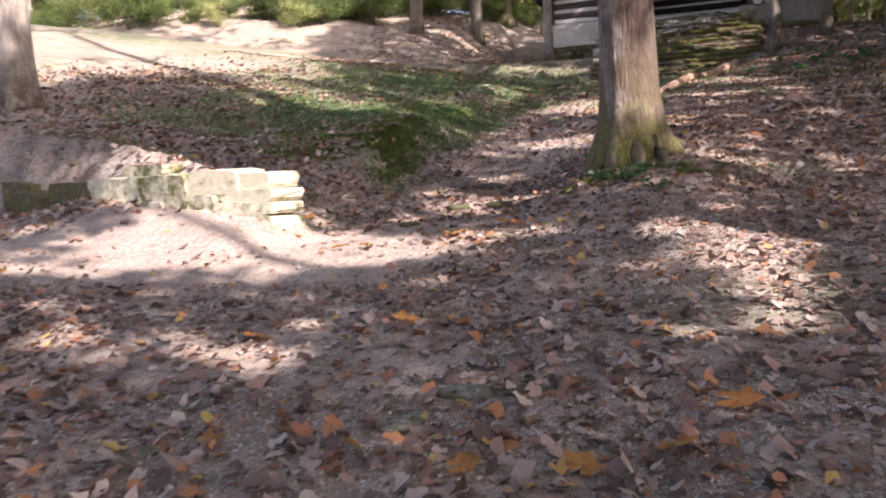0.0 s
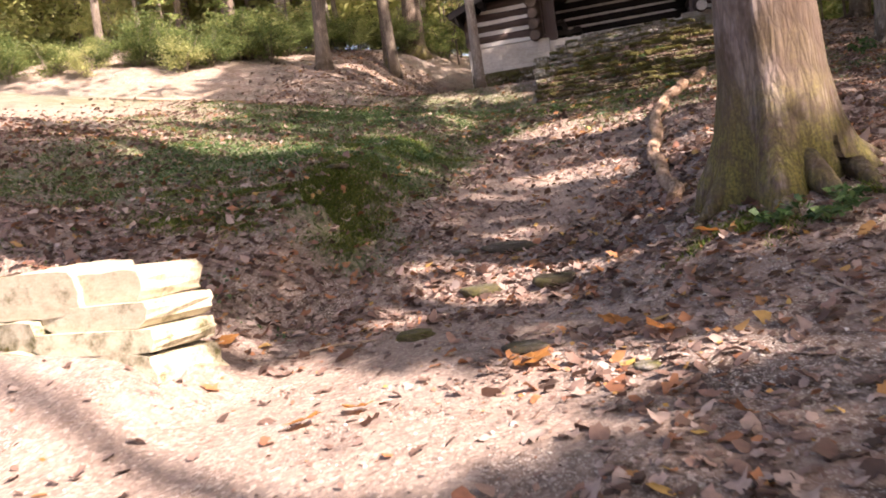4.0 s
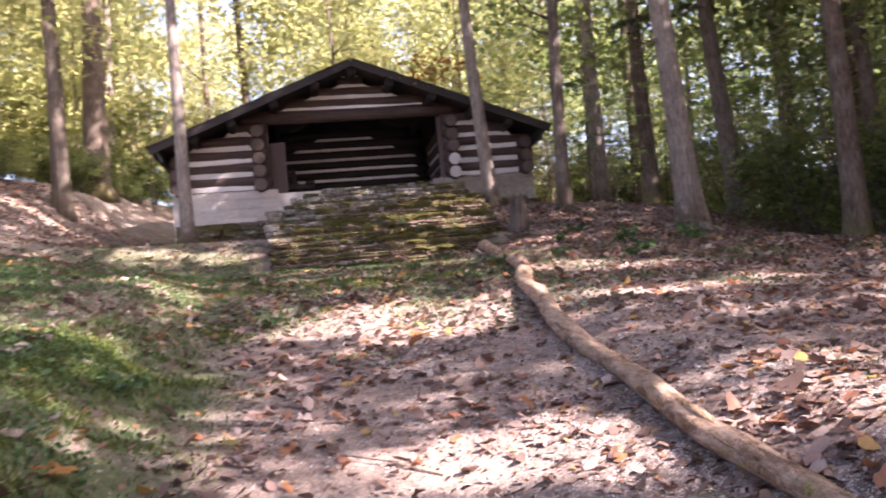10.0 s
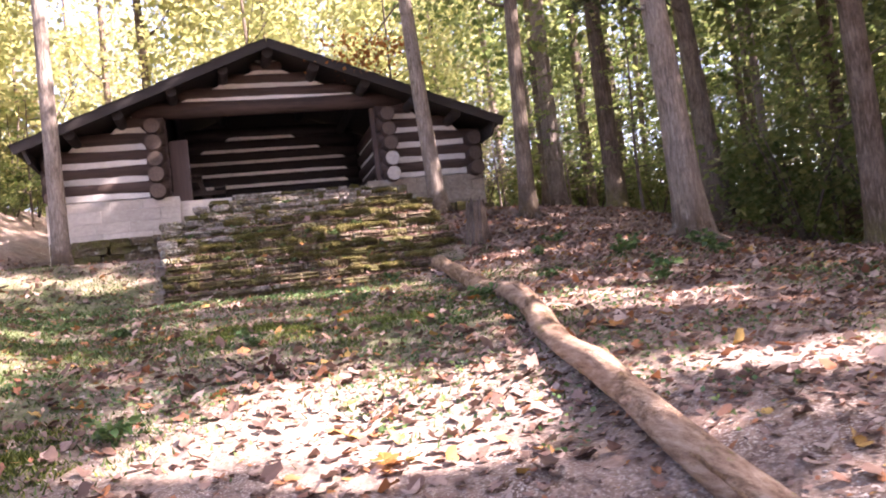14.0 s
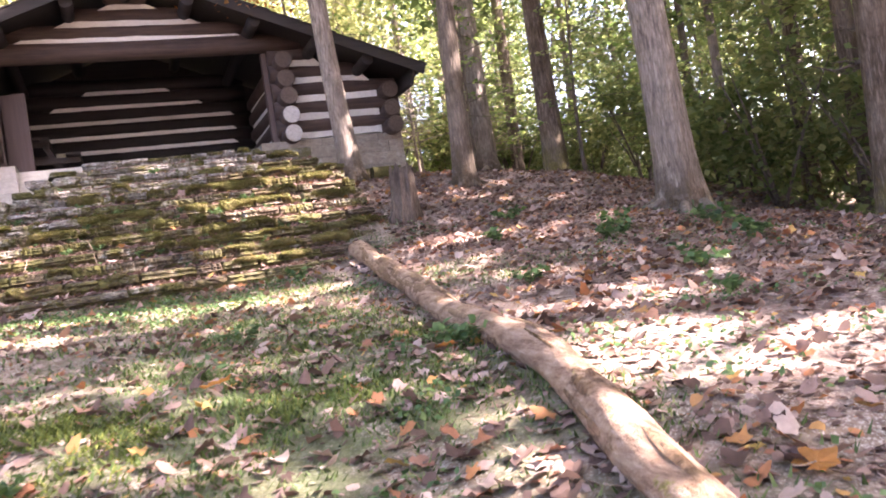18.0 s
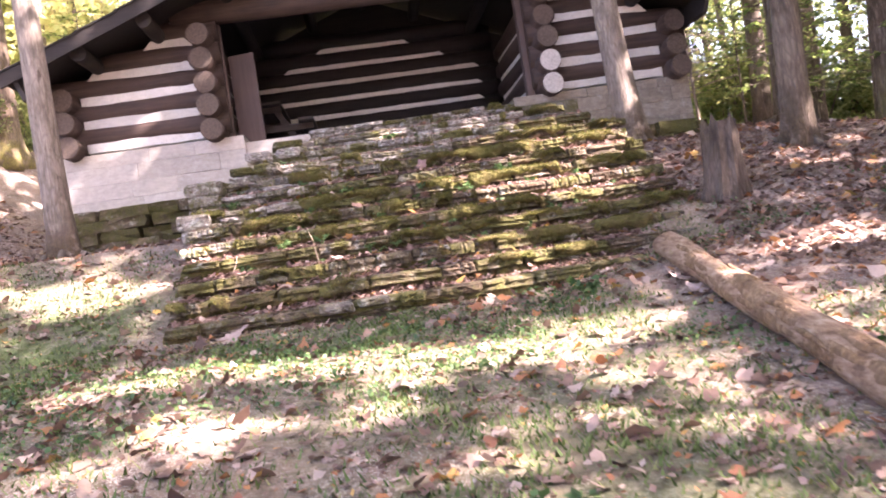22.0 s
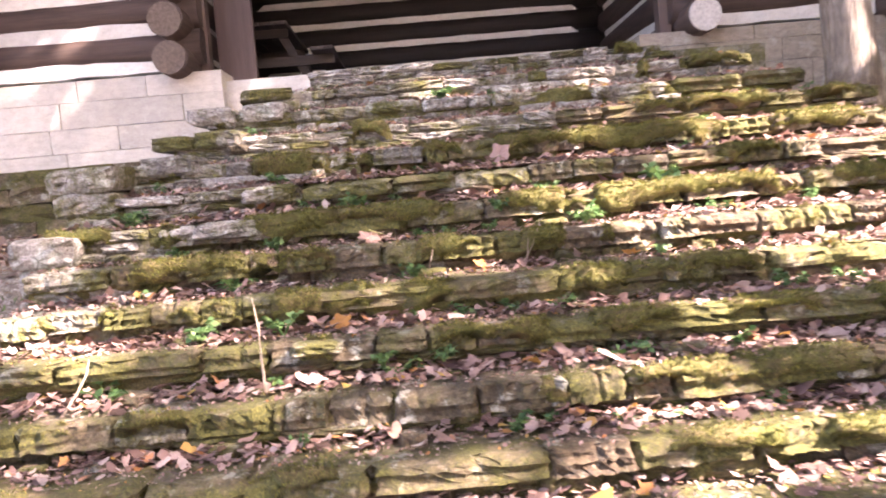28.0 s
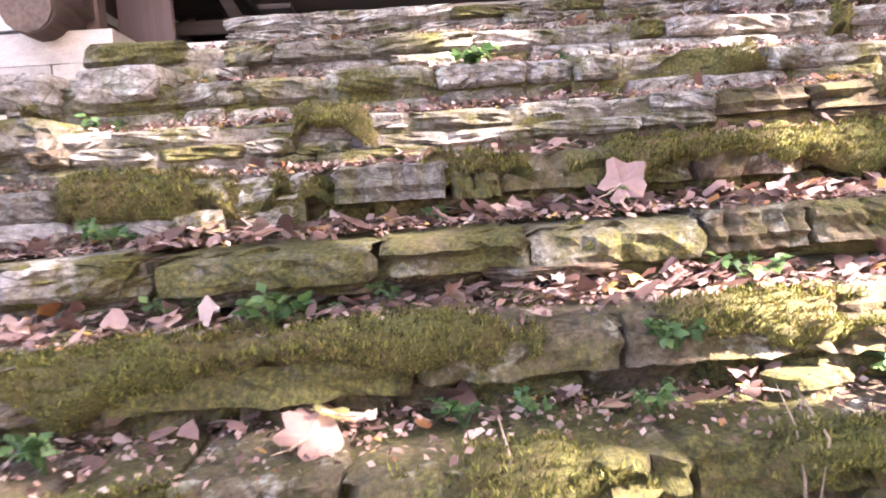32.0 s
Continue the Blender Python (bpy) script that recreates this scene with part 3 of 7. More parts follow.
seed = 10
for a, b in ((X_OUT_L, X_IN_L), (X_IN_R, X_OUT_R)):
    for k in range(7):
        z = FIRST + PITCH * (k + 0.5) - 0.16
        lo, hi = a - 0.22, b + 0.22
        zl = z + 0.16
        # logs stop short where the roof comes down on them
        if a < RIDGE_X:
            while under_roof(lo) < zl and lo < hi - 0.3:
                lo += 0.05
        else:
            while under_roof(hi) < zl and hi > lo + 0.3:
                hi -= 0.05
        seed += 1
        if hi - lo > 0.35 and k < 7:
            smooth_log("log", hi - lo, 0.158, seed, pose((lo + hi) / 2, FRONT, z + 0.16), LOG_STAIN, shelter)
    for k in range(6):
        z = FIRST + PITCH * k
        lo, hi = a + 0.17, b - 0.17
        if a < RIDGE_X:
            while under_roof(lo) < z + 0.12 and lo < hi - 0.2:
                lo += 0.04
        else:
            while under_roof(hi) < z + 0.12 and hi > lo + 0.2:
                hi -= 0.04
        chinking(lo, hi, FRONT - 0.118, z, 0.125, shelter, "x", 0.0 if hi - lo > 1.4 else 0.12)
# cross logs: round ends face out at the four corners of the front, running back
for x, back in ((X_OUT_L, BACK), (X_IN_L, BACK), (X_IN_R, BACK), (X_OUT_R, BACK)):
    for k in range(7 if x in (X_IN_L, X_IN_R) else 5):
        z = FIRST + PITCH * k + 0.005
        if z + 0.12 > under_roof(x):
            continue
        seed += 1
        # the two lowest ends right of the opening are white
        white = x == X_IN_R and k in (0, 1)
        front = FRONT - 0.36 - 0.03 * (seed % 3)
        L = back - front + 0.2
        m = pose(x, front + L / 2, z, 0, 0, 90)
        lg = smooth_log("log", L, 0.152, seed, m, LOG_STAIN_SIDE, shelter)
        bm = bmesh.new()
        bmesh.ops.create_cone(bm, cap_ends=True, segments=14, radius1=0.150, radius2=0.146, depth=0.02)
        end = part("log_end", bm, LOG_END_WHITE if white else LOG_END, shelter, "white cut log end" if white else "")
        end.matrix_basis = pose(x, front - 0.008, z, 90 + (seed % 5 - 2), 0, 0)
        if k:
            chinking(FRONT + 0.2, back - 0.1, x - 0.08, z - PITCH / 2, 0.12, shelter, "y")
# lintel and gable
smooth_log("lintel_log", X_IN_R - X_IN_L + 0.75, 0.165, 91, pose((X_IN_L + X_IN_R) / 2, FRONT - 0.05, 7.50), LOG_STAIN, shelter)
for k, z in enumerate((7.66, 7.93, 8.19, 8.40)):
    half = (RIDGE_Z - 0.16 - z) / SLOPE
    half = min(half, 2.06)
    chinking(RIDGE_X - half + 0.06, RIDGE_X + half - 0.02, FRONT - 0.118, z, 0.095, shelter, "x", 0.2)
    if k < 3:
        seed += 1
        smooth_log("gable_log", 2 * half + (0.2 if k < 1 else -0.25), 0.145, seed, pose(RIDGE_X, FRONT, z + 0.135), LOG_STAIN, shelter)
part("gable_board", box_bm(RIDGE_X - 0.34, RIDGE_X + 0.34, FRONT - 0.05, FRONT, 8.30, 8.44), LOG_STAIN, shelter)
# back wall, gabled under the roof, its logs coloured dark for interior shade
for k in range(7):
    z = 5.98 + 0.29 * k
    half = min(2.25, (8.0 - z) / 0.42)
    seed += 1
    smooth_log("log", 2 * 2.2, 0.15, seed, pose(-1.74, BACK, z), LOG_SHADED, shelter)
    zc = z + 0.145
    half = min(2.0, (7.95 - zc) / 0.48)
    if half > 0.25:
        chinking(-1.85 - half, -1.85 + half, BACK - 0.115, zc, 0.075, shelter, "x", 0.1)
# near-black sheet behind the back logs, shade put into its colour
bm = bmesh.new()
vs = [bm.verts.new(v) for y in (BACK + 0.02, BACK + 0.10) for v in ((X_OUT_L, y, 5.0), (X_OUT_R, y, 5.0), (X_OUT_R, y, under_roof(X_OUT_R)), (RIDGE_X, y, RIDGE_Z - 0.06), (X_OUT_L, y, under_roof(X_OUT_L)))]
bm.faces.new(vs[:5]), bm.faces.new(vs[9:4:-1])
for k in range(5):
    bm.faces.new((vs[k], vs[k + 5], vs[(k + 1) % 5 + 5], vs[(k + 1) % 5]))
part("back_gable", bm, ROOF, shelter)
# outer side walls behind their logs, in the same shade-dark colour
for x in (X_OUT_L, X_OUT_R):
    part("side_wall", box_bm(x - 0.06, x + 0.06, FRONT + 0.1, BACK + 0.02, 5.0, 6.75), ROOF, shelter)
# earth and board floor of the bay
part("floor_slab", box_bm(X_IN_L + 0.10, X_IN_R - 0.10, FRONT - 0.02, BACK, 5.2, 5.66), ASHLAR, shelter, "pale stone floor slab")
# posts beside the opening and a board panel
part("post", box_bm(X_IN_L + 0.16, X_IN_L + 0.24, FRONT + 0.05, FRONT + 0.20, 5.66, 7.36, 0.006), BOARD, shelter)
part("post", box_bm(X_IN_R - 0.30, X_IN_R - 0.19, FRONT + 0.0, FRONT + 0.16, 5.66, 7.36, 0.006), BOARD, shelter)
pb = part("board_panel", box_bm(-0.19, 0.19, -0.02, 0.02, 0, 1.28, 0.006), BOARD, shelter, "flat brown painted board")
pb.matrix_basis = pose(X_IN_L + 0.44, FRONT + 0.34, 5.70, 0, 0, -14)
# rafters and roof
for s in (-1, 1):
    ang = math.degrees(math.atan(SLOPE))
    length = math.hypot(EAVE_HALF, RIDGE_Z - EAVE_Z)
    cx, cz = RIDGE_X + s * EAVE_HALF / 2, (RIDGE_Z + EAVE_Z) / 2
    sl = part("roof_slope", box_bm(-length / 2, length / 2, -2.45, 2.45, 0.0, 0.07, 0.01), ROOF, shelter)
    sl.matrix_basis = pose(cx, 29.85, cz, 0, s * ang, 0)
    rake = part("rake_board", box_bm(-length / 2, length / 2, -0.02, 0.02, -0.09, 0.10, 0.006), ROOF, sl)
    rake.matrix_basis = pose(0, -2.46, 0)
    for row in range(9):
        sh = part("shingle_course", box_bm(-length / 18 - 0.02, length / 18 + 0.02, -2.5, 2.5, 0, 0.02), ROOF, sl)
        sh.matrix_basis = pose(-length / 2 + (row + 0.5) * length / 9, 0, 0.078 + 0.004 * (row % 2), 0, s * -1.6, 0)
    for k, d in enumerate((0.9, 1.9, 2.9, 3.75)):
        seed += 1
        px = RIDGE_X + s * d
        smooth_log("purlin", 4.7, 0.10, seed, pose(px, 29.85, under_roof(px) - 0.06, 0, 0, 90), LOG_SHADED, shelter)
    eb = part("eave_board", box_bm(-0.03, 0.03, -2.42, 2.42, -0.34, 0.0, 0.006), ROOF, shelter)
    eb.matrix_basis = pose(RIDGE_X + s * (EAVE_HALF - 0.16), 29.85, EAVE_Z + 0.06, 0, s * 20, 0)
seed += 1
smooth_log("ridge_log", 4.7, 0.11, seed, pose(RIDGE_X, 29.85, RIDGE_Z - 0.16, 0, 0, 90), LOG_SHADED, shelter)


# ---- stones ----
def stone_mesh(seed, rough=0.09):
    """An uneven block of unit size, worn at its edges; the base sits at z = 0."""
    rng = np.random.RandomState(seed)
    bm = bmesh.new()
    bmesh.ops.create_cube(bm, size=1, matrix=Matrix.Translation((0, 0, 0.5)))
    bmesh.ops.subdivide_edges(bm, edges=bm.edges[:], cuts=1, use_grid_fill=True)
    for v in bm.verts:
        edge = sum(abs(abs(c) - 0.5) < 0.01 for c in (v.co.x, v.co.y, v.co.z - 0.5))
        pull = 1 - (0.0, 0.0, 0.03, 0.07)[edge] * (0.12 if rough < 0.03 else 1)
        v.co = Vector(((v.co.x) * pull, v.co.y * pull, (v.co.z - 0.5) * pull + 0.5))
        v.co += Vector(rng.uniform(-rough, rough, 3) * (0.35, 0.8, 0.6))
    me = bpy.data.meshes.new("stone")
    bm.to_mesh(me)
    bm.free()
    return me


STONES = {}
for mat in (STEP_STONE, GREY_STONE, ASHLAR, TAN_ASHLAR, TAN_STONE, EARTHY_STONE):
    STONES[mat.name] = []
    for k in range(9):
        me = stone_mesh(40 + k, 0.008 if mat in (ASHLAR, TAN_ASHLAR) else 0.085)
        me.materials.append(mat)
        STONES[mat.name].append(me)


def stone(mat, parent, x, y, z, w, d, hh, rz=0.0, tilt=0.0, name="stone"):
    ob = new(name, random.choice(STONES[mat.name]))
    ob.parent = parent
    ob.matrix_basis = pose(x, y, z, tilt, 0, rz) @ Matrix.Diagonal((w * random.choice((1, -1)), d, hh, 1))
    return ob


# picnic tables on the shelter's floor
def picnic_table(x, y, rz):
    top = tagged(new("picnic_table"), "brown plank picnic table with slanted legs inside the shelter", "picnic table")
    top.matrix_basis = pose(x, y, 5.66, 0, 0, rz)
    for q in range(5):
        part("top_plank", box_bm(-0.9, 0.9, -0.355 + 0.143 * q, -0.355 + 0.143 * q + 0.136, 0.69, 0.73, 0.005), TABLE_WOOD, top)
    for side in (-1, 1):
        part("bench_plank", box_bm(-0.9, 0.9, side * 0.70 - 0.12, side * 0.70 + 0.12, 0.40, 0.44, 0.005), TABLE_WOOD, top)
        part("cross_brace", box_bm(side * 0.62 - 0.02, side * 0.62 + 0.02, -0.80, 0.80, 0.30, 0.40, 0.004), TABLE_WOOD, top)
        part("top_batten", box_bm(side * 0.66 - 0.02, side * 0.66 + 0.02, -0.34, 0.34, 0.60, 0.69, 0.004), TABLE_WOOD, top)
        for lean in (-1, 1):
            leg = part("leg", box_bm(-0.02, 0.02, -0.045, 0.045, 0.0, 0.80, 0.004), TABLE_WOOD, top)
            leg.matrix_basis = pose(side * 0.58, lean * 0.60, -0.01, lean * 28, 0, 0)


picnic_table(-3.62, 30.25, 90)

# the shelter's stone base: courses of pale blocks on both sides of the stairs
foundation = tagged(new("foundation"), "pale limestone block base under the log walls", "stone foundation")
for x0, x1, base in ((X_OUT_L - 0.18, X_IN_L + 0.38, 4.45), (X_IN_R - 0.55, X_OUT_R + 0.18, 4.75)):
    z = base
    while z < 5.74:
        hh = min(random.uniform(0.19, 0.25), 5.75 - z)
        x = x0
        while x < x1 - 0.02:
            w = min(random.uniform(0.55, 1.15), x1 - x)
            if x1 - x - w < 0.15:
                w = x1 - x
            stone(ASHLAR if x0 < RIDGE_X else TAN_ASHLAR, foundation, x + w / 2, FRONT + 0.10, z, w - 0.003, 0.52, hh - 0.003, name="block")
            x += w
        z += hh
for xs in (X_OUT_L, X_OUT_R):
    part("side_base", box_bm(xs - 0.2, xs + 0.2, FRONT + 0.34, BACK + 0.2, 4.3, 5.72), ASHLAR, foundation)
part("mortar_core", box_bm(X_OUT_L - 0.13, X_IN_L + 0.32, FRONT - 0.1, FRONT + 0.3, 4.3, 5.73), ASHLAR, foundation)
part("mortar_core", box_bm(X_IN_R - 0.5, X_OUT_R + 0.13, FRONT - 0.1, FRONT + 0.3, 4.3, 5.73), ASHLAR, foundation)

for x0, x1, zb, zt, yy in ((-6.1, -3.85, 4.22, 4.90, FRONT - 0.14), (0.75, 2.7, 4.45, 4.98, FRONT - 0.15), (0.55, 1.7, 4.3, 4.85, 26.7)):
    z = zb
    while z < zt:
        x = x0
        while x < x1:
            w = random.uniform(0.22, 0.55)
            stone(STEP_STONE, foundation, x + w / 2, yy + random.uniform(-0.06, 0.06), z, w, 0.5, 0.16, random.uniform(-5, 5), random.uniform(-3, 3), "footing_stone")
            x += w
        z += 0.15
# the wide stone stairs
stairs = tagged(new("stone_stairs"), "wide mossy stone stairs strewn with fallen leaves", "stone stairs")
RISE, RUN, STEP_Y0, STEP_Z0, N_STEPS = 0.158, 0.285, 22.99, 3.325, 13
STEP_L, STEP_R = -3.85, 0.50


def step_span(k):
    left = STEP_L + (0, 0, 0, 0, 0, 0, 0, 0.04, 0.2, 0.38, 0.6, 0.86, 1.12)[k]
    return left, (0.36, 0.34, 0.48, 0.68, 0.53, 0.58, 0.57, 0.58, 0.60, 0.62, 0.36, 0.12, -0.30)[k]


def nose(k):
    return STEP_Y0 + RUN * k, STEP_Z0 + RISE * (k + 1)


def slab_mesh(seed, layers=2):
    """A split slab of unit size with a broken, layered front and crumbled edges."""
    rng = np.random.RandomState(seed)
    bm = bmesh.new()
    bmesh.ops.create_cube(bm, size=1, matrix=Matrix.Translation((0, 0, 0.5)))
    for axis, cuts in ((0, 13), (1, 3), (2, 2 + layers)):
        bmesh.ops.subdivide_edges(bm, edges=[e for e in bm.edges if abs(e.verts[0].co[axis] - e.verts[1].co[axis]) > 0.5], cuts=cuts)
    shift = Vector(rng.uniform(0, 50, 3))
    steps = [rng.uniform(-0.035, 0.05) for _ in range(8)]
    chip = rng.uniform(-0.5, 0.5, 3)
    for v in bm.verts:
        x, y, zz = v.co.x, v.co.y, v.co.z
        q = Vector((x * 5.0, y * 4.0, zz * 2.0)) + shift
        rough, fine, grain = noise.noise(q), noise.noise(q * 2.9), noise.noise(q * 7.5)
        end, front, top = abs(x) > 0.49, y < -0.49, zz > 0.99
        v.co.x = x * (1 - 0.025 * end * (1 + 1.5 * rng.rand())) + rng.uniform(-0.016, 0.016) + (0.06 * rough if end else 0)
        v.co.z = zz + (0.06 * rough + 0.07 * fine + 0.05 * grain) * (1.0 if top else 0.6) - (0.09 if top and front else 0.0) - (0.10 if top and end else 0.0)
        if front:
            broken = max(0.0, 0.09 - min(abs(x - c) for c in chip)) * 0.8 * (0.4 + zz)
            v.co.y += 0.035 * rough + 0.035 * fine + 0.04 * grain + steps[int(zz * 6.9)] + (0.06 if end else 0.0) + (0.045 if top else 0.0) + broken
        elif top:
            v.co.y = -0.5 + (y + 0.5) * 0.55 if y < 0.3 else y
    me = bpy.data.meshes.new("stone")
    bm.to_mesh(me)
    bm.free()
    return me


def rubble_mesh(seed):
    """A squarish rubble stone of unit size, its corners knocked off unevenly and its face rough."""
    rng = np.random.RandomState(seed)
    bm = bmesh.new()
    bmesh.ops.create_cube(bm, size=1, matrix=Matrix.Translation((0, 0, 0.5)))
    for axis, cuts in ((0, 7), (1, 2), (2, 5)):
        bmesh.ops.subdivide_edges(bm, edges=[e for e in bm.edges if abs(e.verts[0].co[axis] - e.verts[1].co[axis]) > 0.5], cuts=cuts)
    shift = Vector(rng.uniform(0, 50, 3))
    slant, lift = rng.uniform(-0.16, 0.16, 2), rng.uniform(-0.14, 0.10, 2)
    knock = rng.uniform(0.0, 0.16, 4)
    for v in bm.verts:
        x, y, zz = v.co.x, v.co.y, v.co.z
        q = Vector((x * 3.2, y * 3.0, zz * 2.2)) + shift
        rough, fine = noise.noise(q), noise.noise(q * 3.1)
        corner = knock[(x > 0) * 2 + (zz > 0.5)] * max(0.0, abs(x) * 2 - 0.45) * max(0.0, abs(zz - 0.5) * 2 - 0.35) * 2.6
        v.co.x = x * (1 - corner) + slant[int(x > 0)] * (zz - 0.5) * abs(x) + 0.03 * fine
        v.co.z = 0.5 + (zz - 0.5) * (1 - corner) + lift[int(x > 0)] * abs(x) * (zz > 0.5) + 0.035 * rough + 0.03 * fine
        if y < -0.49:
            rim = max(abs(x) * 2, abs(zz - 0.5) * 2) > 0.98
            v.co.y += 0.05 * rough + 0.05 * fine + 0.03 * noise.noise(q * 7.0) + (0.06 if rim else 0.0)
    me = bpy.data.meshes.new("stone")
    bm.to_mesh(me)
    bm.free()
    return me


SLABS = {}
for mat in (STEP_STONE, GREY_STONE, WHITE_STONE, EARTHY_STONE):
    SLABS[mat.name] = [dressed_mesh for dressed_mesh in (slab_mesh(140 + k, 1 + k % 3) for k in range(10))]
    for me in SLABS[mat.name]:
        me.materials.append(mat)
RUBBLE = {}
for mat in (GREY_STONE, WHITE_STONE, STEP_STONE, EARTHY_STONE):
    RUBBLE[mat.name] = [rubble_mesh(240 + k) for k in range(12)]
    for me in RUBBLE[mat.name]:
        me.materials.append(mat)


def slab(mat, x, y, z, w, d, hh, rz=0.0, tilt=0.0, roll=0.0, kinds=None):
    ob = new("stone", random.choice((kinds or SLABS)[mat.name]))
    ob.parent = stairs
    ob.matrix_basis = pose(x, y, z, tilt, roll, rz) @ Matrix.Diagonal((w * random.choice((1, -1)), d, hh, 1))
    return ob


def course(k, z0, hh, y_front, depth, widths, pick, wobble=0.02, span=None, kinds=None):
    x0, x1 = span or step_span(k)
    x = x0 + random.uniform(-0.08, 0.05)
    while x < x1 - 0.05:
        w = min(random.uniform(*widths), x1 - x + 0.1)
        slab(pick(x + w / 2), x + w / 2, y_front + depth / 2 + random.uniform(-wobble, wobble), z0 + random.uniform(-0.006, 0.006), w * 1.015, depth, hh * random.uniform(0.92, 1.06),
             random.uniform(-2, 2), random.uniform(-2, 1.5), random.uniform(-1.0, 1.0), kinds)
        x += w


random.seed(23)
for k in range(N_STEPS):
    y, z = nose(k)
    x0, x1 = step_span(k)
    pale_to = (-9, -9, -9, -9, -3.5, -3.4, -3.3, -2.75, -2.3, -1.2, -0.5, 0.2, 2.0)[k]

    def cap(x):
        if x < pale_to + random.uniform(-0.35, 0.35):
            return random.choice((WHITE_STONE, WHITE_STONE, GREY_STONE))
        return GREY_STONE if random.random() < 0.05 else STEP_STONE if random.random() < 0.7 else EARTHY_STONE

    def under(x):
        if x < pale_to + random.uniform(-0.5, 0.1):
            return random.choice((WHITE_STONE, WHITE_STONE, GREY_STONE, EARTHY_STONE))
        return random.choice((EARTHY_STONE, EARTHY_STONE, STEP_STONE))

    def rubble(x):
        return STEP_STONE if random.random() < 0.06 else GREY_STONE if random.random() < 0.4 else WHITE_STONE

    edge = min(x1, max(x0, pale_to + random.uniform(-0.15, 0.15)))
    if k >= 6 and edge > x0 + 0.2:
        # weathered rubble set in mortar
        zz = z - RISE
        for f in random.choice(((0.55, 0.45), (0.42, 0.58), (0.5, 0.5), (0.36, 0.30, 0.34))):
            course(k, zz, RISE * f * 0.97, y + random.uniform(-0.015, 0.02), 0.36, (0.10, 0.36), rubble, 0.035, (x0, edge), RUBBLE)
            zz += RISE * f
        part("mortar_bed", box_bm(x0 + 0.03, edge - 0.03, y + 0.036, y + RUN + 0.2, z - RISE - 0.02, z - 0.02), MORTAR, stairs, "pale grey mortar between the stones")
    else:
        edge = x0
    if x1 > edge + 0.15:
        split = random.uniform(0.38, 0.52)
        low = split if random.random() < 0.6 else split * 0.5
        course(k, z - RISE - 0.01, RISE * low + 0.01, y + 0.05, 0.36, (0.08, 0.30), under, 0.03, (edge, x1), RUBBLE)
        if low < split:
            course(k, z - RISE + RISE * low, RISE * (split - low), y + 0.035, 0.36, (0.10, 0.42), under, 0.03, (edge, x1), RUBBLE)
        course(k, z - RISE * (1 - split), RISE * (1 - split), y, 0.40, (0.12, 0.34) if k % 3 == 2 else (0.18, 0.6), cap, 0.026, (edge, x1))
    part("tread_fill", box_bm(x0 + 0.05, x1 - 0.05, y + 0.095, y + RUN + 0.30, z - RISE - 0.3, z - 0.014), EARTHY_STONE, stairs, "dark earth packed between the stones")
    # loose chips lying along the back of the tread
    for q in range(5):
        xx = random.uniform(x0 + 0.1, x1 - 0.1)
        slab(under(xx), xx, y + RUN - 0.02 + random.uniform(-0.05, 0.02), z - 0.01, random.uniform(0.06, 0.18), 0.10, random.uniform(0.02, 0.05), random.uniform(-30, 30), random.uniform(-8, 8))
for q in range(3):
    slab(WHITE_STONE, -3.80 + random.uniform(-0.03, 0.03), 24.56 + 0.2, 4.02 + 0.135 * q, random.uniform(0.26, 0.36), 0.42, 0.14, random.uniform(-6, 6), kinds=RUBBLE)
for q in range(4):
    slab(WHITE_STONE, -3.74 + random.uniform(-0.03, 0.03), 25.16, 4.26 + 0.125 * q, random.uniform(0.26, 0.36), 0.42, 0.13, random.uniform(-6, 6), kinds=RUBBLE)
for k, xx in ((8, -3.62), (8, -3.40), (9, -3.45), (9, -3.18), (10, -3.28), (10, -2.95), (11, -3.0)):
    yy, zz = nose(k)
    slab(random.choice((WHITE_STONE, GREY_STONE)), xx, yy + 0.16, zz - 0.05, random.uniform(0.22, 0.36), 0.36, random.uniform(0.07, 0.12), random.uniform(-8, 8), kinds=RUBBLE)
for k, xx, w, hh, mat in ((0, -2.56, 0.26, 0.08, GREY_STONE), (0, -2.28, 0.24, 0.06, GREY_STONE), (0, -1.98, 0.2, 0.08, GREY_STONE), (7, -2.84, 0.26, 0.085, WHITE_STONE), (3, -2.50, 0.20, 0.05, WHITE_STONE), (6, -2.98, 0.34, 0.08, WHITE_STONE)):
    yy, zz = nose(k)
    slab(mat, xx, yy + 0.14, zz - hh + 0.004, w, 0.36, hh, random.uniform(-3, 3), kinds=RUBBLE)
ytop, ztop = nose(N_STEPS - 1)
part("landing", box_bm(step_span(N_STEPS - 1)[0] + 0.05, X_IN_R - 0.1, ytop + 0.2, FRONT - 0.03, 4.8, ztop - 0.03), MORTAR, stairs)

# low retaining wall beside the path
for mat in (TAN_STONE, EARTHY_STONE):
    STONES[mat.name] = [rubble_mesh(270 + k) for k in range(9)]
    for me in STONES[mat.name]:
        me.materials.append(mat)
wall = tagged(new("retaining_wall"), "low dry-laid wall of tan stones beside the path", "stone wall")
WALL_A, WALL_B = Vector((-4.42, 7.2)), Vector((-8.75, 8.15))
along = (WALL_B - WALL_A)
turn = math.degrees(math.atan2(along.y, along.x))
along = along.normalized()
random.seed(8)
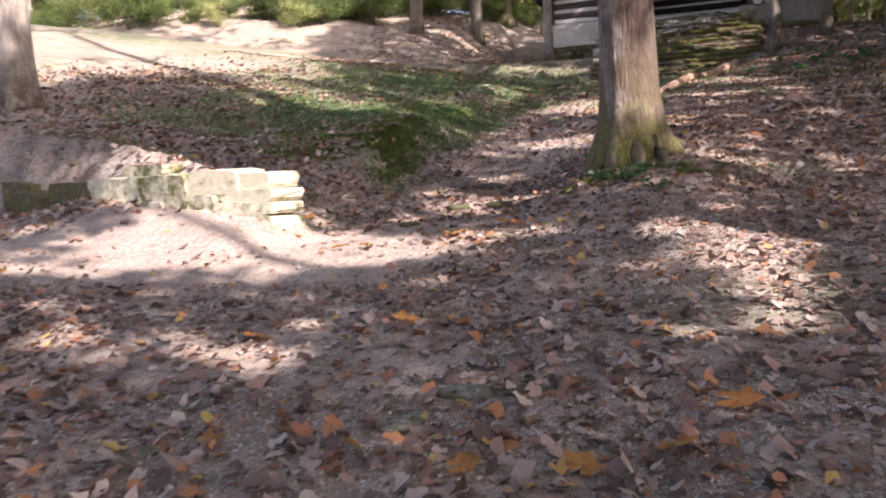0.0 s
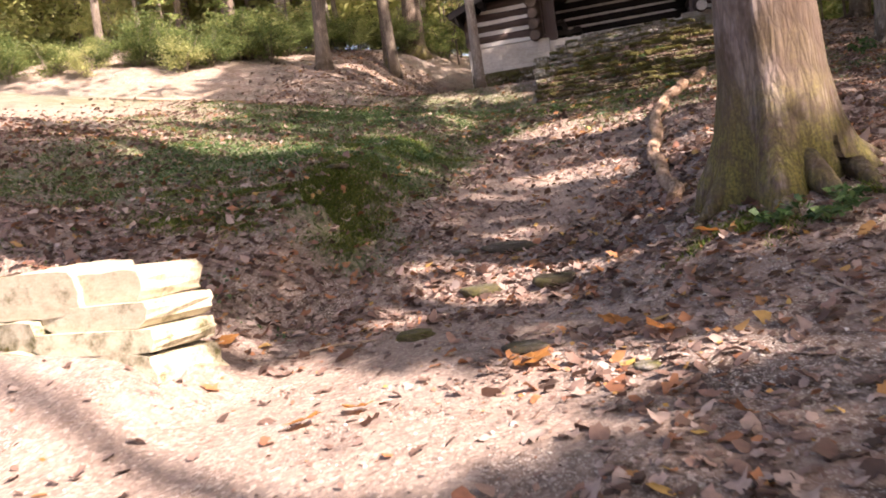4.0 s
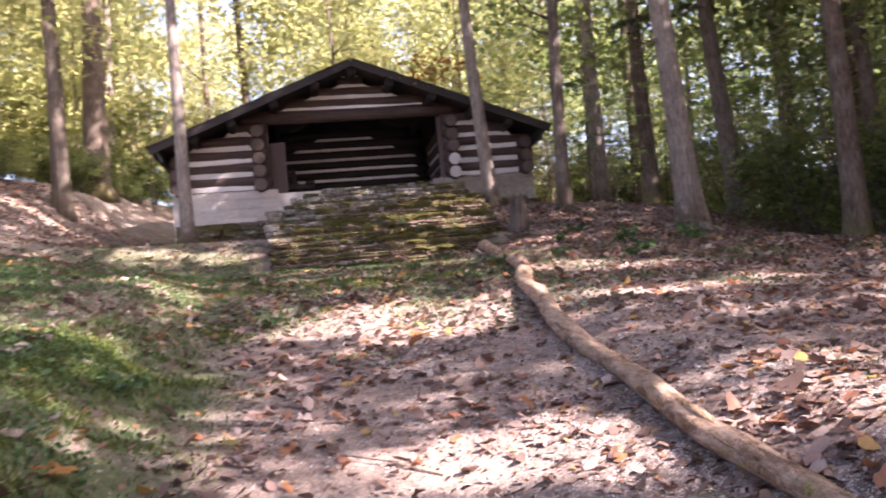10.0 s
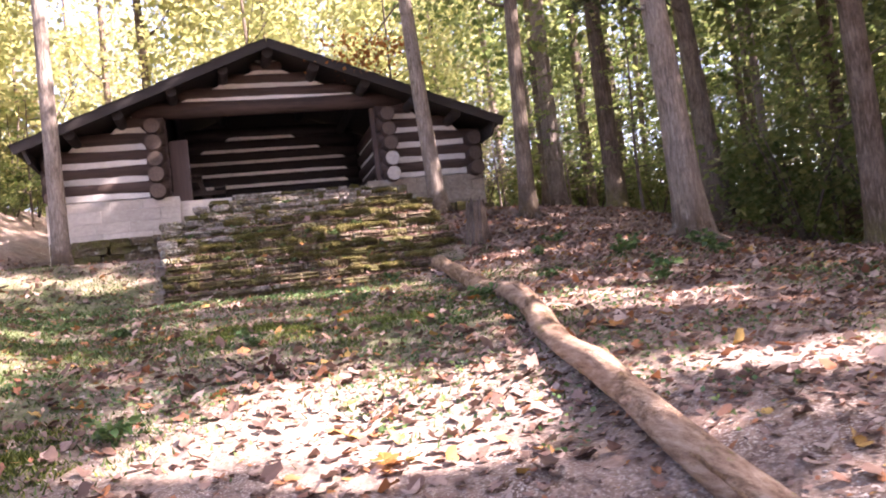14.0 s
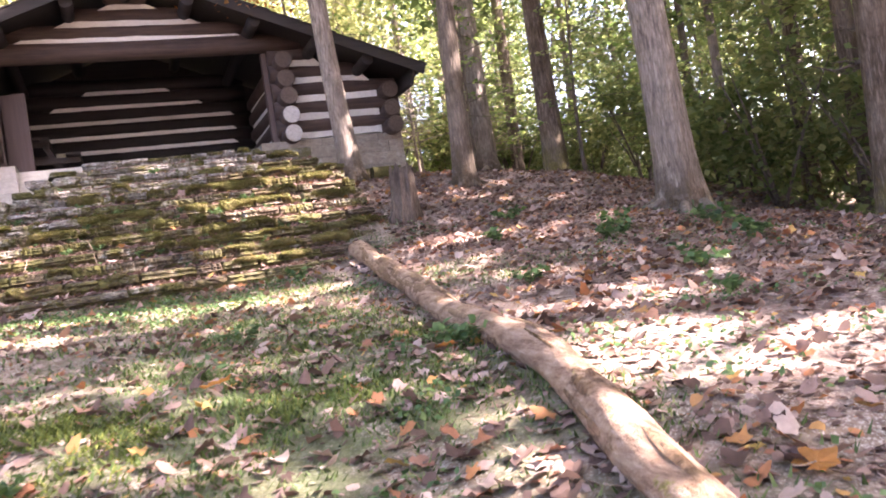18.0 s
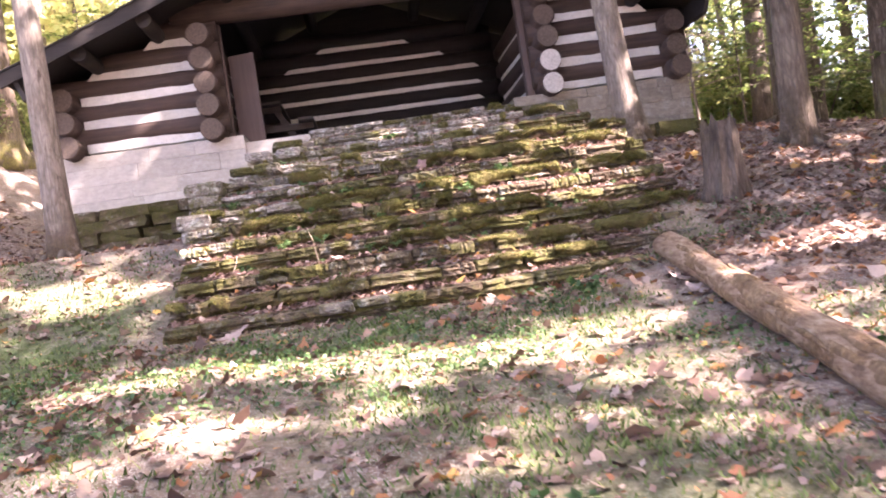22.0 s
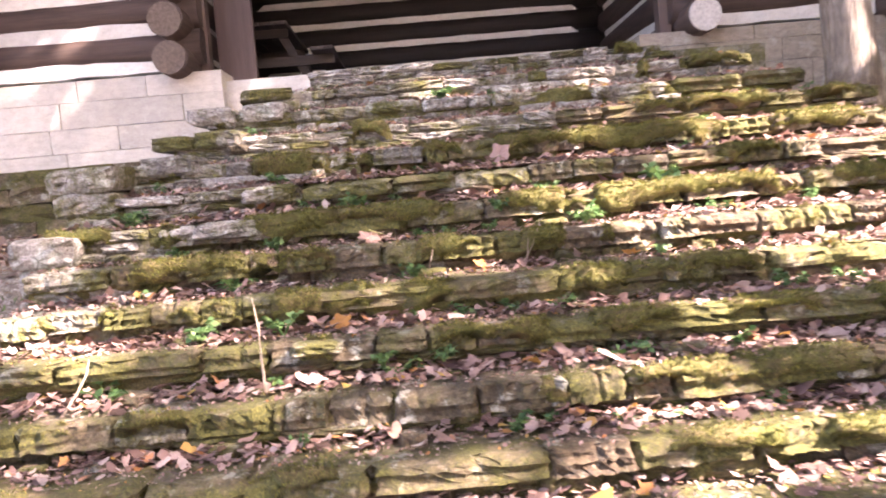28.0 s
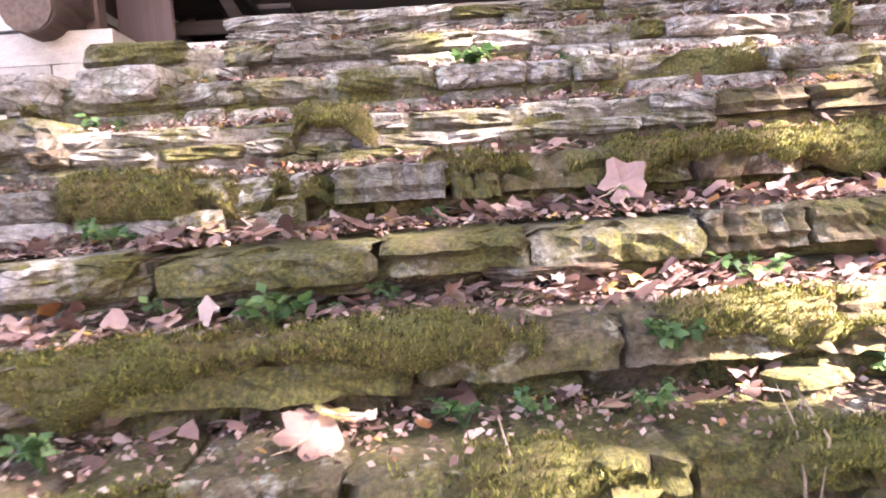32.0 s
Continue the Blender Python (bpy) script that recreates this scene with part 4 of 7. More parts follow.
# start and end along the wall, foot and top of each stone, how far it stands back
for s0, s1, z0, z1, back, kind in ((-0.24, 0.58, 0.90, 1.20, 0.0, 0), (0.58, 1.30, 0.95, 1.25, 0.0, 0), (1.30, 2.02, 1.00, 1.35, 0.0, 0), (2.02, 2.75, 1.04, 1.36, 0.02, 0), (2.75, 3.50, 1.08, 1.35, 0.02, 1),
                                   (-0.24, 0.59, 1.20, 1.315, 0.01, 0), (-0.22, 0.56, 1.315, 1.44, 0.05, 0), (0.56, 1.00, 1.25, 1.41, 0.03, 0), (-0.14, 0.27, 1.44, 1.60, 0.10, 0), (0.27, 0.98, 1.41, 1.65, 0.06, 0),
                                   (0.98, 1.74, 1.25, 1.62, 0.02, 0), (1.74, 2.64, 1.36, 1.61, 0.05, 0), (1.40, 2.06, 1.62, 1.73, 0.14, 0), (2.64, 3.44, 1.35, 1.57, 0.06, 1), (3.50, 4.08, 1.08, 1.48, 0.0, 1), (3.95, 4.52, 1.15, 1.60, 0.12, 1)):
    p = WALL_A + along * (s0 + s1) / 2
    stone(EARTHY_STONE if kind else TAN_STONE, wall, p.x, p.y + 0.12 + back, z0, (s1 - s0) * 1.0, 0.46, (z1 - z0) * 1.02, turn + random.uniform(-4, 4), random.uniform(-4, 3))


# ---- trees ----
def tube(points, radii, sides=12, uneven=0.06, seed=0, flare=None, tip=True):
    """Verts and faces of a tapered limb through the points."""
    rng = np.random.RandomState(seed)
    verts, faces = [], []
    ph = rng.uniform(0, 6.3, 4)
    n = len(points)
    for i, (p, r) in enumerate(zip(points, radii)):
        d = (points[min(i + 1, n - 1)] - points[max(i - 1, 0)]).normalized()
        u = d.orthogonal().normalized() if abs(d.z) < 0.9 else Vector((1, 0, 0))
        u = (u - d * u.dot(d)).normalized()
        w = d.cross(u)
        for k in range(sides):
            a = 2 * math.pi * k / sides
            rr = r * (1 + uneven * math.sin(2 * a + ph[0] + i * 0.5) + uneven * 0.7 * math.sin(3 * a + ph[1] - i * 0.9))
            if flare and i < len(flare):
                rr *= 1 + flare[i] * (0.55 + 0.45 * math.sin(4 * a + ph[2]) + 0.25 * math.sin(7 * a + ph[3]))
            verts.append(p + (u * math.cos(a) + w * math.sin(a)) * rr)
    for i in range(n - 1):
        for k in range(sides):
            k2 = (k + 1) % sides
            faces.append((i * sides + k, i * sides + k2, (i + 1) * sides + k2, (i + 1) * sides + k))
    faces.append(tuple((n - 1) * sides + k for k in range(sides)))
    faces.append(tuple(range(sides - 1, -1, -1)))
    return verts, faces


def joined(name, pieces):
    verts, faces = [], []
    for v, f in pieces:
        o = len(verts)
        verts += v
        faces += [tuple(q + o for q in face) for face in f]
    return raw_mesh(name, verts, faces)


def leaf_cloud(centres, size, seed, droop=0.5):
    """Small bent leaves, two triangles each, at the centres (an n x 3 array)."""
    rng = np.random.RandomState(seed)
    n = len(centres)
    a = rng.uniform(0, 2 * np.pi, n)
    tilt = rng.normal(0, droop, n)
    s = size * rng.uniform(0.6, 1.35, n)
    d = np.stack([np.cos(a) * np.cos(tilt), np.sin(a) * np.cos(tilt), np.sin(tilt)], 1)
    side = np.cross(d, np.array([0, 0, 1.0]) + rng.normal(0, 0.5, (n, 3)))
    side /= np.linalg.norm(side, axis=1)[:, None] + 1e-6
    tipv = centres + d * s[:, None]
    midp = centres + d * (0.45 * s)[:, None]
    up = np.cross(side, d) * (0.10 * s)[:, None]
    l, r = midp + side * (0.36 * s)[:, None] + up, midp - side * (0.36 * s)[:, None] + up
    verts = np.stack([centres, l, tipv, r], 1).reshape(-1, 3)
    k = np.arange(n) * 4
    faces = np.stack([k, k + 3, k + 2, k + 1], 1)
    return verts, faces


def quads(name, verts, faces):
    me = bpy.data.meshes.new(name)
    me.vertices.add(len(verts))
    me.vertices.foreach_set("co", np.asarray(verts, np.float32).ravel())
    nf, w = faces.shape
    me.loops.add(nf * w)
    me.loops.foreach_set("vertex_index", faces.astype(np.int32).ravel())
    me.polygons.add(nf)
    me.polygons.foreach_set("loop_start", np.arange(0, nf * w, w, dtype=np.int32))
    me.update(calc_edges=True)
    return me


def trunk_mesh(height_m, r, seed, lean=(0, 0), limbs=5, flare=0.55, first_limb=0.45, sides=16, split=None):
    rng = np.random.RandomState(seed)
    zs = [-0.25, 0.0, 0.12, 0.3, 0.6, 1.1, 1.8] + [1.8 + (height_m - 1.8) * q for q in (0.1, 0.2, 0.32, 0.45, 0.6, 0.75, 0.9, 1.0)]
    pts, rad = [], []
    px, py = rng.uniform(0, 6.3, 2)
    for z in zs:
        u = max(z, 0) / height_m
        pts.append(Vector((lean[0] * u * height_m + 0.10 * height_m / 14 * math.sin(4 * u + px) - 0.1 * height_m / 14 * math.sin(px),
                           lean[1] * u * height_m + 0.10 * height_m / 14 * math.sin(4.5 * u + py) - 0.1 * height_m / 14 * math.sin(py), z)))
        rad.append(r * (1 - 0.75 * u ** 0.9))
    pieces = [tube(pts, rad, sides, 0.035, seed, [flare * 1.3, flare, flare * 0.7, flare * 0.4, flare * 0.16, 0.04])]
    for i in range(limbs):
        u = rng.uniform(first_limb, 0.95)
        i0 = min(range(len(zs)), key=lambda q: abs(zs[q] - u * height_m))
        a, ln = rng.uniform(0, 6.3), height_m * rng.uniform(0.10, 0.24)
        p0 = pts[i0]
        dirv = Vector((math.cos(a), math.sin(a), rng.uniform(0.15, 0.8))).normalized()
        lp = [p0 + dirv * ln * q + Vector((0, 0, 0.12 * ln * q * q)) + Vector(rng.normal(0, 0.05 * ln, 3)) * q for q in (0, 0.3, 0.6, 1.0)]
        r0 = max(rad[i0] * 0.42, 0.02)
        pieces.append(tube(lp, [r0, r0 * 0.7, r0 * 0.45, r0 * 0.12], 7, 0.05, seed + i))
    if split is not None:
        split += [joined("limb", [p]) for p in pieces[1:]]
        pieces = pieces[:1]
    me = joined("trunk", pieces)
    moss = me.attributes.new("moss", "FLOAT", "POINT")
    moss.data.foreach_set("value", [max(0.0, min(1.0, (0.72 - v.co.z) / 0.6)) for v in me.vertices])
    return me


def crown_points(n, seed, cz, rx, rz, clumps=22, spread=0.28):
    rng = np.random.RandomState(seed)
    c = rng.normal(0, 1, (clumps, 3))
    c /= np.linalg.norm(c, axis=1)[:, None]
    c *= rng.uniform(0.35, 1.0, clumps)[:, None]
    pick = rng.randint(0, clumps, n)
    p = c[pick] + rng.normal(0, spread, (n, 3)) * (0.7, 0.7, 0.45)
    return p * (rx, rx, rz) + (0, 0, cz)


def tree(x, y, trunk, crown, label, category="tree", group="", bark=None, leaves=None, rz=0.0, scale=1.0, z=None, name="tree"):
    top = new(name)
    top.matrix_basis = pose(x, y, h(x, y) if z is None else z, 0, 0, rz) @ Matrix.Scale(scale, 4)
    tr = new("trunk", trunk)
    tr.parent = top
    if crown is not None:
        cr = new("crown", crown)
        cr.parent = top
    return tagged(top, label, category, group)


def dressed(me, material, smooth=False):
    me.materials.clear()
    me.materials.append(material)
    if smooth:
        me.polygons.foreach_set("use_smooth", [True] * len(me.polygons))
    return me


# trees that stand close to the walk: x, y, radius, lean, height, bark, first limb, label
NEAR = [
    (-1.09, 8.86, 0.292, (0.012, 0.0), 19, BARK_MAIN, 0.5, "thick grey-brown tree with a mossy flared base beside the path"),
    (-5.62, 26.3, 0.155, (0.022, 0.0), 14, BARK_PALE, 0.6, "slim pale grey tree in front of the shelter's log wall"),
    (1.08, 26.45, 0.17, (-0.035, 0.0), 14, BARK_PALE, 0.6, "slim leaning grey tree beside the stone stairs"),
    (2.22, 24.78, 0.145, (0.02, 0.0), 14, BARK_DARK, 0.5, "straight dark grey tree beyond the shelter's corner"),
    (5.15, 30.1, 0.25, (0.06, 0.0), 17, BARK_PALE, 0.5, "pale-sided tree with a dark mossy base"),
    (3.4, 21.65, 0.225, (-0.02, 0.0), 16, BARK_PALE, 0.45, "leaning pale brown tree with a dark mossy foot"),
    (6.75, 25.8, 0.24, (-0.012, 0.0), 16, BARK_DARK, 0.4, "dark leaning tree at the edge of the wood"),
    (6.4, 21.45, 0.22, (0.02, 0.0), 16, BARK, 0.4, "grey-brown tree with broken lower limbs"),
    (-9.9, 9.6, 0.23, (0.0, 0.0), 16, BARK_PALE, 0.6, "pale tree standing above the low stone wall"),
    (-8.9, 33.0, 0.36, (0.0, 0.0), 19, BARK, 0.5, "tall brown tree standing behind the sunlit slope"),
    (-10.2, 26.6, 0.20, (0.03, 0.0), 17, BARK_DARK, 0.5, "dark slender tree on the sunlit slope"),
    (-8.7, 28.9, 0.17, (0.0, 0.0), 16, BARK_DARK, 0.5, "dark slender tree on the sunlit slope"),
]
NEAR_TREES = {}
for k, (x, y, r, lean, ht, bark, first, label) in enumerate(NEAR):
    limbs = []
    tr = dressed(trunk_mesh(ht, r, 300 + k, lean, 7, 0.72 if k == 0 else 0.55, first, 28 if k == 0 else 18, limbs), bark, True)
    NEAR_TREES[(x, y)] = tree(x, y, tr, None, label)
    for limb in limbs:
        mesh_object("limb", limb, bark, NEAR_TREES[(x, y)], "", True)

# roots spreading from the feet of the nearest trees
for (x, y), n, reach in (((-1.09, 8.86), 9, 0.5), ((3.4, 21.65), 6, 0.55), ((-5.62, 26.3), 5, 0.4), ((1.08, 26.45), 5, 0.4), ((5.15, 30.1), 6, 0.6), ((2.22, 24.78), 5, 0.4)):
    r0 = next(q[2] for q in NEAR if q[:2] == (x, y))
    rng = np.random.RandomState(int(abs(x) * 100))
    for q in range(n):
        a = 6.283 * (q + rng.uniform(-0.25, 0.25)) / n
        ln = reach * rng.uniform(0.7, 1.2)
        pts = []
        for u in (0.0, 0.3, 0.6, 1.0):
            b = a + 0.35 * math.sin(3 * u + q) * u
            rr = r0 * 0.95 + ln * u
            px_, py_ = rr * math.cos(b), rr * math.sin(b)
            pts.append(Vector((px_, py_, h(x + px_, y + py_) - h(x, y) + 0.13 * (r0 / 0.3) * (1 - u) ** 2 - 0.035 * u)))
        root = joined("root", [tube(pts, [r0 * 0.34, r0 * 0.24, r0 * 0.15, r0 * 0.05], 10, 0.06, q)])
        att = root.attributes.new("moss", "FLOAT", "POINT")
        att.data.foreach_set("value", [0.6] * len(root.vertices))
        mesh_object("root", root, next(q_[5] for q_ in NEAR if q_[:2] == (x, y)), NEAR_TREES[(x, y)], "", True)

for host, spec in (((2.22, 24.78), ((4.3, 200, 1.6), (4.6, 20, 1.3), (5.1, 170, 1.9), (5.6, 350, 1.5), (3.9, 190, 0.9), (6.0, 100, 1.2))), ((3.4, 21.65), ((3.4, 150, 0.5), (3.9, 60, 0.7), (4.4, 10, 0.9), (2.8, 180, 0.25))),
                   ((6.4, 21.45), ((2.6, 60, 1.0), (3.2, 20, 1.3), (3.9, 200, 0.9), (2.1, 110, 0.8))), ((6.75, 25.8), ((3.6, 40, 0.8), (4.4, 190, 1.0)))):
    lean = next(q[3] for q in NEAR if q[:2] == host)
    for z, a, ln in spec:
        d = Vector((math.cos(math.radians(a)), math.sin(math.radians(a)), 0.08))
        p0 = Vector((lean[0] * z, lean[1] * z, z))
        pts = [p0 + d * ln * u + Vector((0, 0, 0.10 * ln * math.sin(5 * u + z))) for u in (0, 0.3, 0.6, 1.0)]
        side = [tube([pts[1], pts[1] + Vector((-d.y, d.x, 0.15)) * ln * 0.3, pts[1] + Vector((-d.y * 0.8 + d.x * 0.4, d.x * 0.8 + d.y * 0.4, 0.1)) * ln * 0.5], [0.014, 0.01, 0.004], 6, 0.05, 2),
                tube([pts[2], pts[2] + Vector((d.y, -d.x, 0.1)) * ln * 0.25, pts[2] + Vector((d.y + d.x * 0.5, -d.x + d.y * 0.5, -0.1)) * ln * 0.35], [0.010, 0.007, 0.003], 6, 0.05, 5)]
        limb = mesh_object("dead_branch", joined("dead_branch", [tube(pts, [0.032, 0.024, 0.016, 0.005], 7, 0.06, int(a))] + side), BARK_DARK, NEAR_TREES[host], "bare dead branch", True)
sprig_at = np.random.RandomState(9).normal(0, 1, (420, 3)) * (0.5, 0.25, 0.22) + (-0.85, 0.95, 3.6)
cv, cf = leaf_cloud(sprig_at, 0.10, 15)
tagged(mesh_object("leaf_spray", quads("leaf_spray", cv, cf), LEAVES_ORANGE, NEAR_TREES[(1.08, 26.45)], "spray of orange autumn leaves"), kind="stuff")
mesh_object("branch", joined("branch", [tube([Vector((-0.35, 0, 4.2)), Vector((-0.7, 0.9, 3.9)), Vector((-1.2, 1.9, 3.6))], [0.02, 0.012, 0.005], 6, 0.05, 8)]), BARK_DARK, NEAR_TREES[(1.08, 26.45)])

# drooping evergreen boughs
for host, spec in (((6.4, 21.45), ((5.6, 235, 2.0), (6.4, 210, 1.4), (7.0, 260, 2.4), (4.7, 275, 2.0), (6.0, 300, 2.2))),
                   ((6.75, 25.8), ((5.0, 180, 2.4), (5.8, 240, 2.6), (6.6, 200, 2.8), (7.4, 150, 2.4), (7.0, 280, 2.6), (8.0, 220, 2.6), (5.4, 300, 2.0)))):
    for q, (z, a, ln) in enumerate(spec):
        brng = np.random.RandomState(int(z * 100 + a))
        d = Vector((math.cos(math.radians(a)), math.sin(math.radians(a)), 0.0))
        line = [Vector((0, 0, z)) + d * ln * u + Vector((0, 0, 0.15 * u - 0.55 * ln * 0.4 * u * u)) for u in (0, 0.25, 0.5, 0.75, 1.0)]
        twigs, tips = [tube(line, [0.028, 0.022, 0.016, 0.010, 0.004], 6, 0.05, q)], []
        for g in range(16):
            u = 0.2 + 0.8 * (g + brng.rand()) / 16
            i = min(int(u * 4), 3)
            p0 = line[i].lerp(line[i + 1], u * 4 - i)
            out = Vector((-d.y, d.x, 0)) * (1 if g % 2 else -1) * ln * 0.34 * (1.15 - u) + d * ln * 0.12 + Vector((0, 0, -0.12 * ln * brng.rand()))
            twigs.append(tube([p0, p0 + out * 0.6, p0 + out + Vector((0, 0, -0.06))], [0.008, 0.005, 0.002], 4, 0.0, g))
            for w in brng.uniform(0.05, 1.05, 34):
                tips.append(tuple(p0 + out * w + Vector(brng.normal(0, 0.055, 3) * (1, 1, 0.4)) + Vector((0, 0, -0.05 * w))))
        bough = mesh_object("bough", joined("bough", twigs), BARK_DARK, NEAR_TREES[host], "drooping evergreen bough", True)
        cv, cf = leaf_cloud(np.array(tips), 0.10, 40 + q, 0.3)
        mesh_object("foliage", quads("foliage", cv, cf), LEAVES_DARK, bough)

# ---- unseen canopy added to shade the path, its gaps cut for sun patches ----
GAPS_BELOW = [(-7.0, 12.6, 1.9, 0.8), (-4.35, 6.65, 1.9, 1.0), (-5.6, 7.75, 1.4, 0.6), (-1.35, 8.9, 0.35, 0.35), (-1.65, 9.05, 0.4, 0.3), (-5.9, 5.5, 0.8, 0.3), (-3.7, 7.3, 0.8, 0.4), (-2.8, 4.0, 0.8, 0.32), (0.1, 5.6, 0.42, 0.75),
              (-2.45, 12.0, 0.55, 0.42), (-3.4, 8.75, 0.9, 0.42), (-1.3, 11.8, 0.5, 0.3), (-2.2, 9.3, 1.0, 0.35), (-1.45, 8.5, 0.5, 0.35), (-8.8, 9.4, 0.9, 0.45), (-3.5, 10.2, 0.9, 0.2), (-4.0, 8.8, 0.5, 0.3), (-4.7, 7.45, 0.8, 0.45),
              (-2.9, 7.1, 0.9, 0.25), (-1.1, 12.2, 0.6, 0.3), (-2.1, 12.6, 0.4, 0.25), (-0.9, 11.5, 0.4, 0.25), (-1.5, 7.0, 0.6, 0.3), (-0.6, 6.7, 0.5, 0.3), (-5.0, 14.1, 0.6, 0.35)]
GAPS_ABOVE = [(-12.2, 15.6, 4.4, 3.0), (-13.5, 20.8, 2.6, 2.6), (-9.3, 27.7, 1.3, 0.45), (-0.1, 14.9, 1.0, 0.32), (-4.5, 17.4, 0.9, 0.6), (-2.5, 15.5, 1.5, 0.75), (-0.4, 16.9, 1.0, 0.38), (-5.2, 24.1, 0.9, 0.3),
              (-3.3, 21.6, 0.9, 0.32), (-1.4, 21.2, 1.4, 0.45), (0.15, 20.4, 0.45, 0.2), (0.0, 24.6, 0.7, 0.5), (-0.8, 24.0, 0.4, 0.15), (1.9, 21.4, 0.3, 0.15), (-14.3, 25.0, 1.8, 0.9), (-16.0, 27.4, 1.6, 0.9), (-12.4, 28.6, 1.6, 0.3), (-7.6, 13.7, 1.2, 0.35), (-0.1, 17.3, 0.8, 0.28), (0.2, 3.55, 0.5, 0.2), (-0.2, 6.25, 0.45, 0.5),
              (0.8, 21.8, 0.6, 0.25), (0.9, 17.2, 1.0, 0.35), (-1.06, 15.0, 0.7, 0.3), (-3.35, 15.2, 0.6, 0.4), (-4.65, 17.0, 0.5, 0.4), (-4.7, 19.2, 0.6, 0.3), (-3.0, 20.3, 0.8, 0.2), (-0.1, 22.0, 0.6, 0.2), (0.2, 18.2, 0.6, 0.3), (0.6, 19.9, 0.6, 0.2),
              (0.0, 24.0, 0.7, 0.5), (-0.4, 24.5, 1.1, 0.5), (0.1, 25.2, 0.8, 0.45), (-3.55, 24.0, 0.55, 0.3), (-0.4, 23.5, 0.9, 0.4), (-0.15, 24.3, 0.9, 0.6), (-0.95, 23.5, 0.6, 0.3)]
rng = np.random.RandomState(77)
N_CANOPY = 104000
px, py = rng.uniform(-13, 8, N_CANOPY), rng.uniform(-5, 38, N_CANOPY)
side = np.arange(N_CANOPY) % 7 == 0
px, py = np.where(side, px * 0.75 - 17.0, px), np.where(side, 16 + 0.75 * py, py)
keep = np.ones(N_CANOPY, bool)
for cx, cy, rx, ry in GAPS_BELOW + GAPS_ABOVE:
    keep &= ((px - cx) / rx) ** 2 + ((py - cy) / ry) ** 2 > 0.95 + 0.5 * wave(px, py, 2.2, 31)
over_stairs = (px > -4.2) & (px < 0.6) & (py > 22.9) & (py < 27.4)
over_lawn = (px > -4.8) & (px < 0.2) & (py > 16.6) & (py < 21.6)
thin = rng.uniform(0, 1, N_CANOPY)
keep &= np.where(over_stairs, thin < np.interp(py, [22.9, 23.4, 23.75, 24.5, 24.8, 25.4, 25.7, 27], [0.72, 0.68, 0.52, 0.46, 0.52, 0.62, 0.66, 0.70]) + 0.32 * ((px > -3.2) & (px < -1.5) & (py < 24.0)) - 0.12 * (px > -0.9) - 0.2 * ((px > -1.2) & (py < 23.9)) + 0.2 * wave(px, py, 3.0, 36), np.where(over_lawn, thin < 0.66 + 0.12 * (px < -2.6) + 0.3 * wave(px, py, 2.4, 37), wave(px, py, 2.6, 33) + 0.6 * wave(px, py, 7.0, 34) < 0.62))
keep &= (px > -10) | (wave(px, py, 0.9, 35) < 0.25)
keep &= (px < -6.8) | (py < 30.5)
keep |= (px > -11.5) & (px < -6.6) & (py > 23.5) & (py < 33) & (((px + 9.3) / 1.6) ** 2 + ((py - 27.7) / 0.5) ** 2 > 1) & (thin < 0.7)
keep |= (px > 0.75) & (px < 4.5) & (py > 15.5) & (py < 21.2) & (thin < 0.8)
keep |= (px > -6.8) & (px < 3.0) & (py > 26.9) & (py < 30.5) & (thin < 0.8)
# extra leaves placed to darken single stretches of ground
ex, ey = rng.uniform(-10.5, -3.9, 5000), rng.uniform(8.3, 12.0, 5000)
more = ((ex + 7.0) / 1.6) ** 2 + ((ey - 12.2) / 0.8) ** 2 > 1
fx, fy = rng.uniform(0.55, 4.0, 4200), rng.uniform(1.5, 9.0, 4200)
hx, hy = rng.uniform(-2.0, 3.0, 900), rng.uniform(0.0, 4.4, 900)
keep &= ~((px > -4.0) & (px < 0.3) & (py > 7.8) & (py < 15.0) & (rng.uniform(0, 1, N_CANOPY) < 0.26))
qx, qy = rng.uniform(2.2, 9.0, 1900), rng.uniform(17.5, 25.5, 1900)
# more unseen leaves added over the wood to both sides and behind
wx, wy = rng.uniform(-26, 22, 42000), rng.uniform(-16, 24, 42000)
wide = ((wx > 8) | (wy < -5) | (wx < -13) & (wy < 8)) & (wave(wx, wy, 0.8, 38) + 0.6 * wave(wx, wy, 2.6, 39) < 0.35)
px, py = np.concatenate([px[keep], ex[more], fx, hx, qx, wx[wide]]), np.concatenate([py[keep], ey[more], fy, hy, qy, wy[wide]])
pz = height(px, py)
pz = np.where((px > -3.9) & (px < 0.7) & (py > 23.0) & (py < 26.8), 3.51 + 0.554 * (py - 22.99), pz)
lift = rng.uniform(8.5, 15.0, len(px)) / SUN.z
cxyz = np.stack([px + SUN.x * lift, py + SUN.y * lift, pz + SUN.z * lift], 1)
# each leaf belongs to the nearest tree: beside the walk, or added for shade
HOSTS = [(x, y) for x, y, *_ in NEAR if x > -2]
SHADE_TREES = [(7.4, 13.6), (8.2, 8.6), (6.2, 3.6), (9.8, 17.8), (13.0, 21.5), (11.5, 11.5), (14.5, 15.8), (3.8, -2.2), (-1.5, -5.0), (8.8, -1.0), (12.5, 4.8), (17.5, 8.5), (18.0, 20.5), (15.5, -2.5), (9.0, -7.0),
       (3.0, -8.5), (20.5, 14.0), (11.0, 27.0), (16.5, 27.5), (-7.5, -3.0), (21.0, 3.0)]
nearest = np.argmin(np.stack([(cxyz[:, 0] - a) ** 2 + (cxyz[:, 1] - b) ** 2 for a, b in HOSTS + SHADE_TREES], 1), 1)
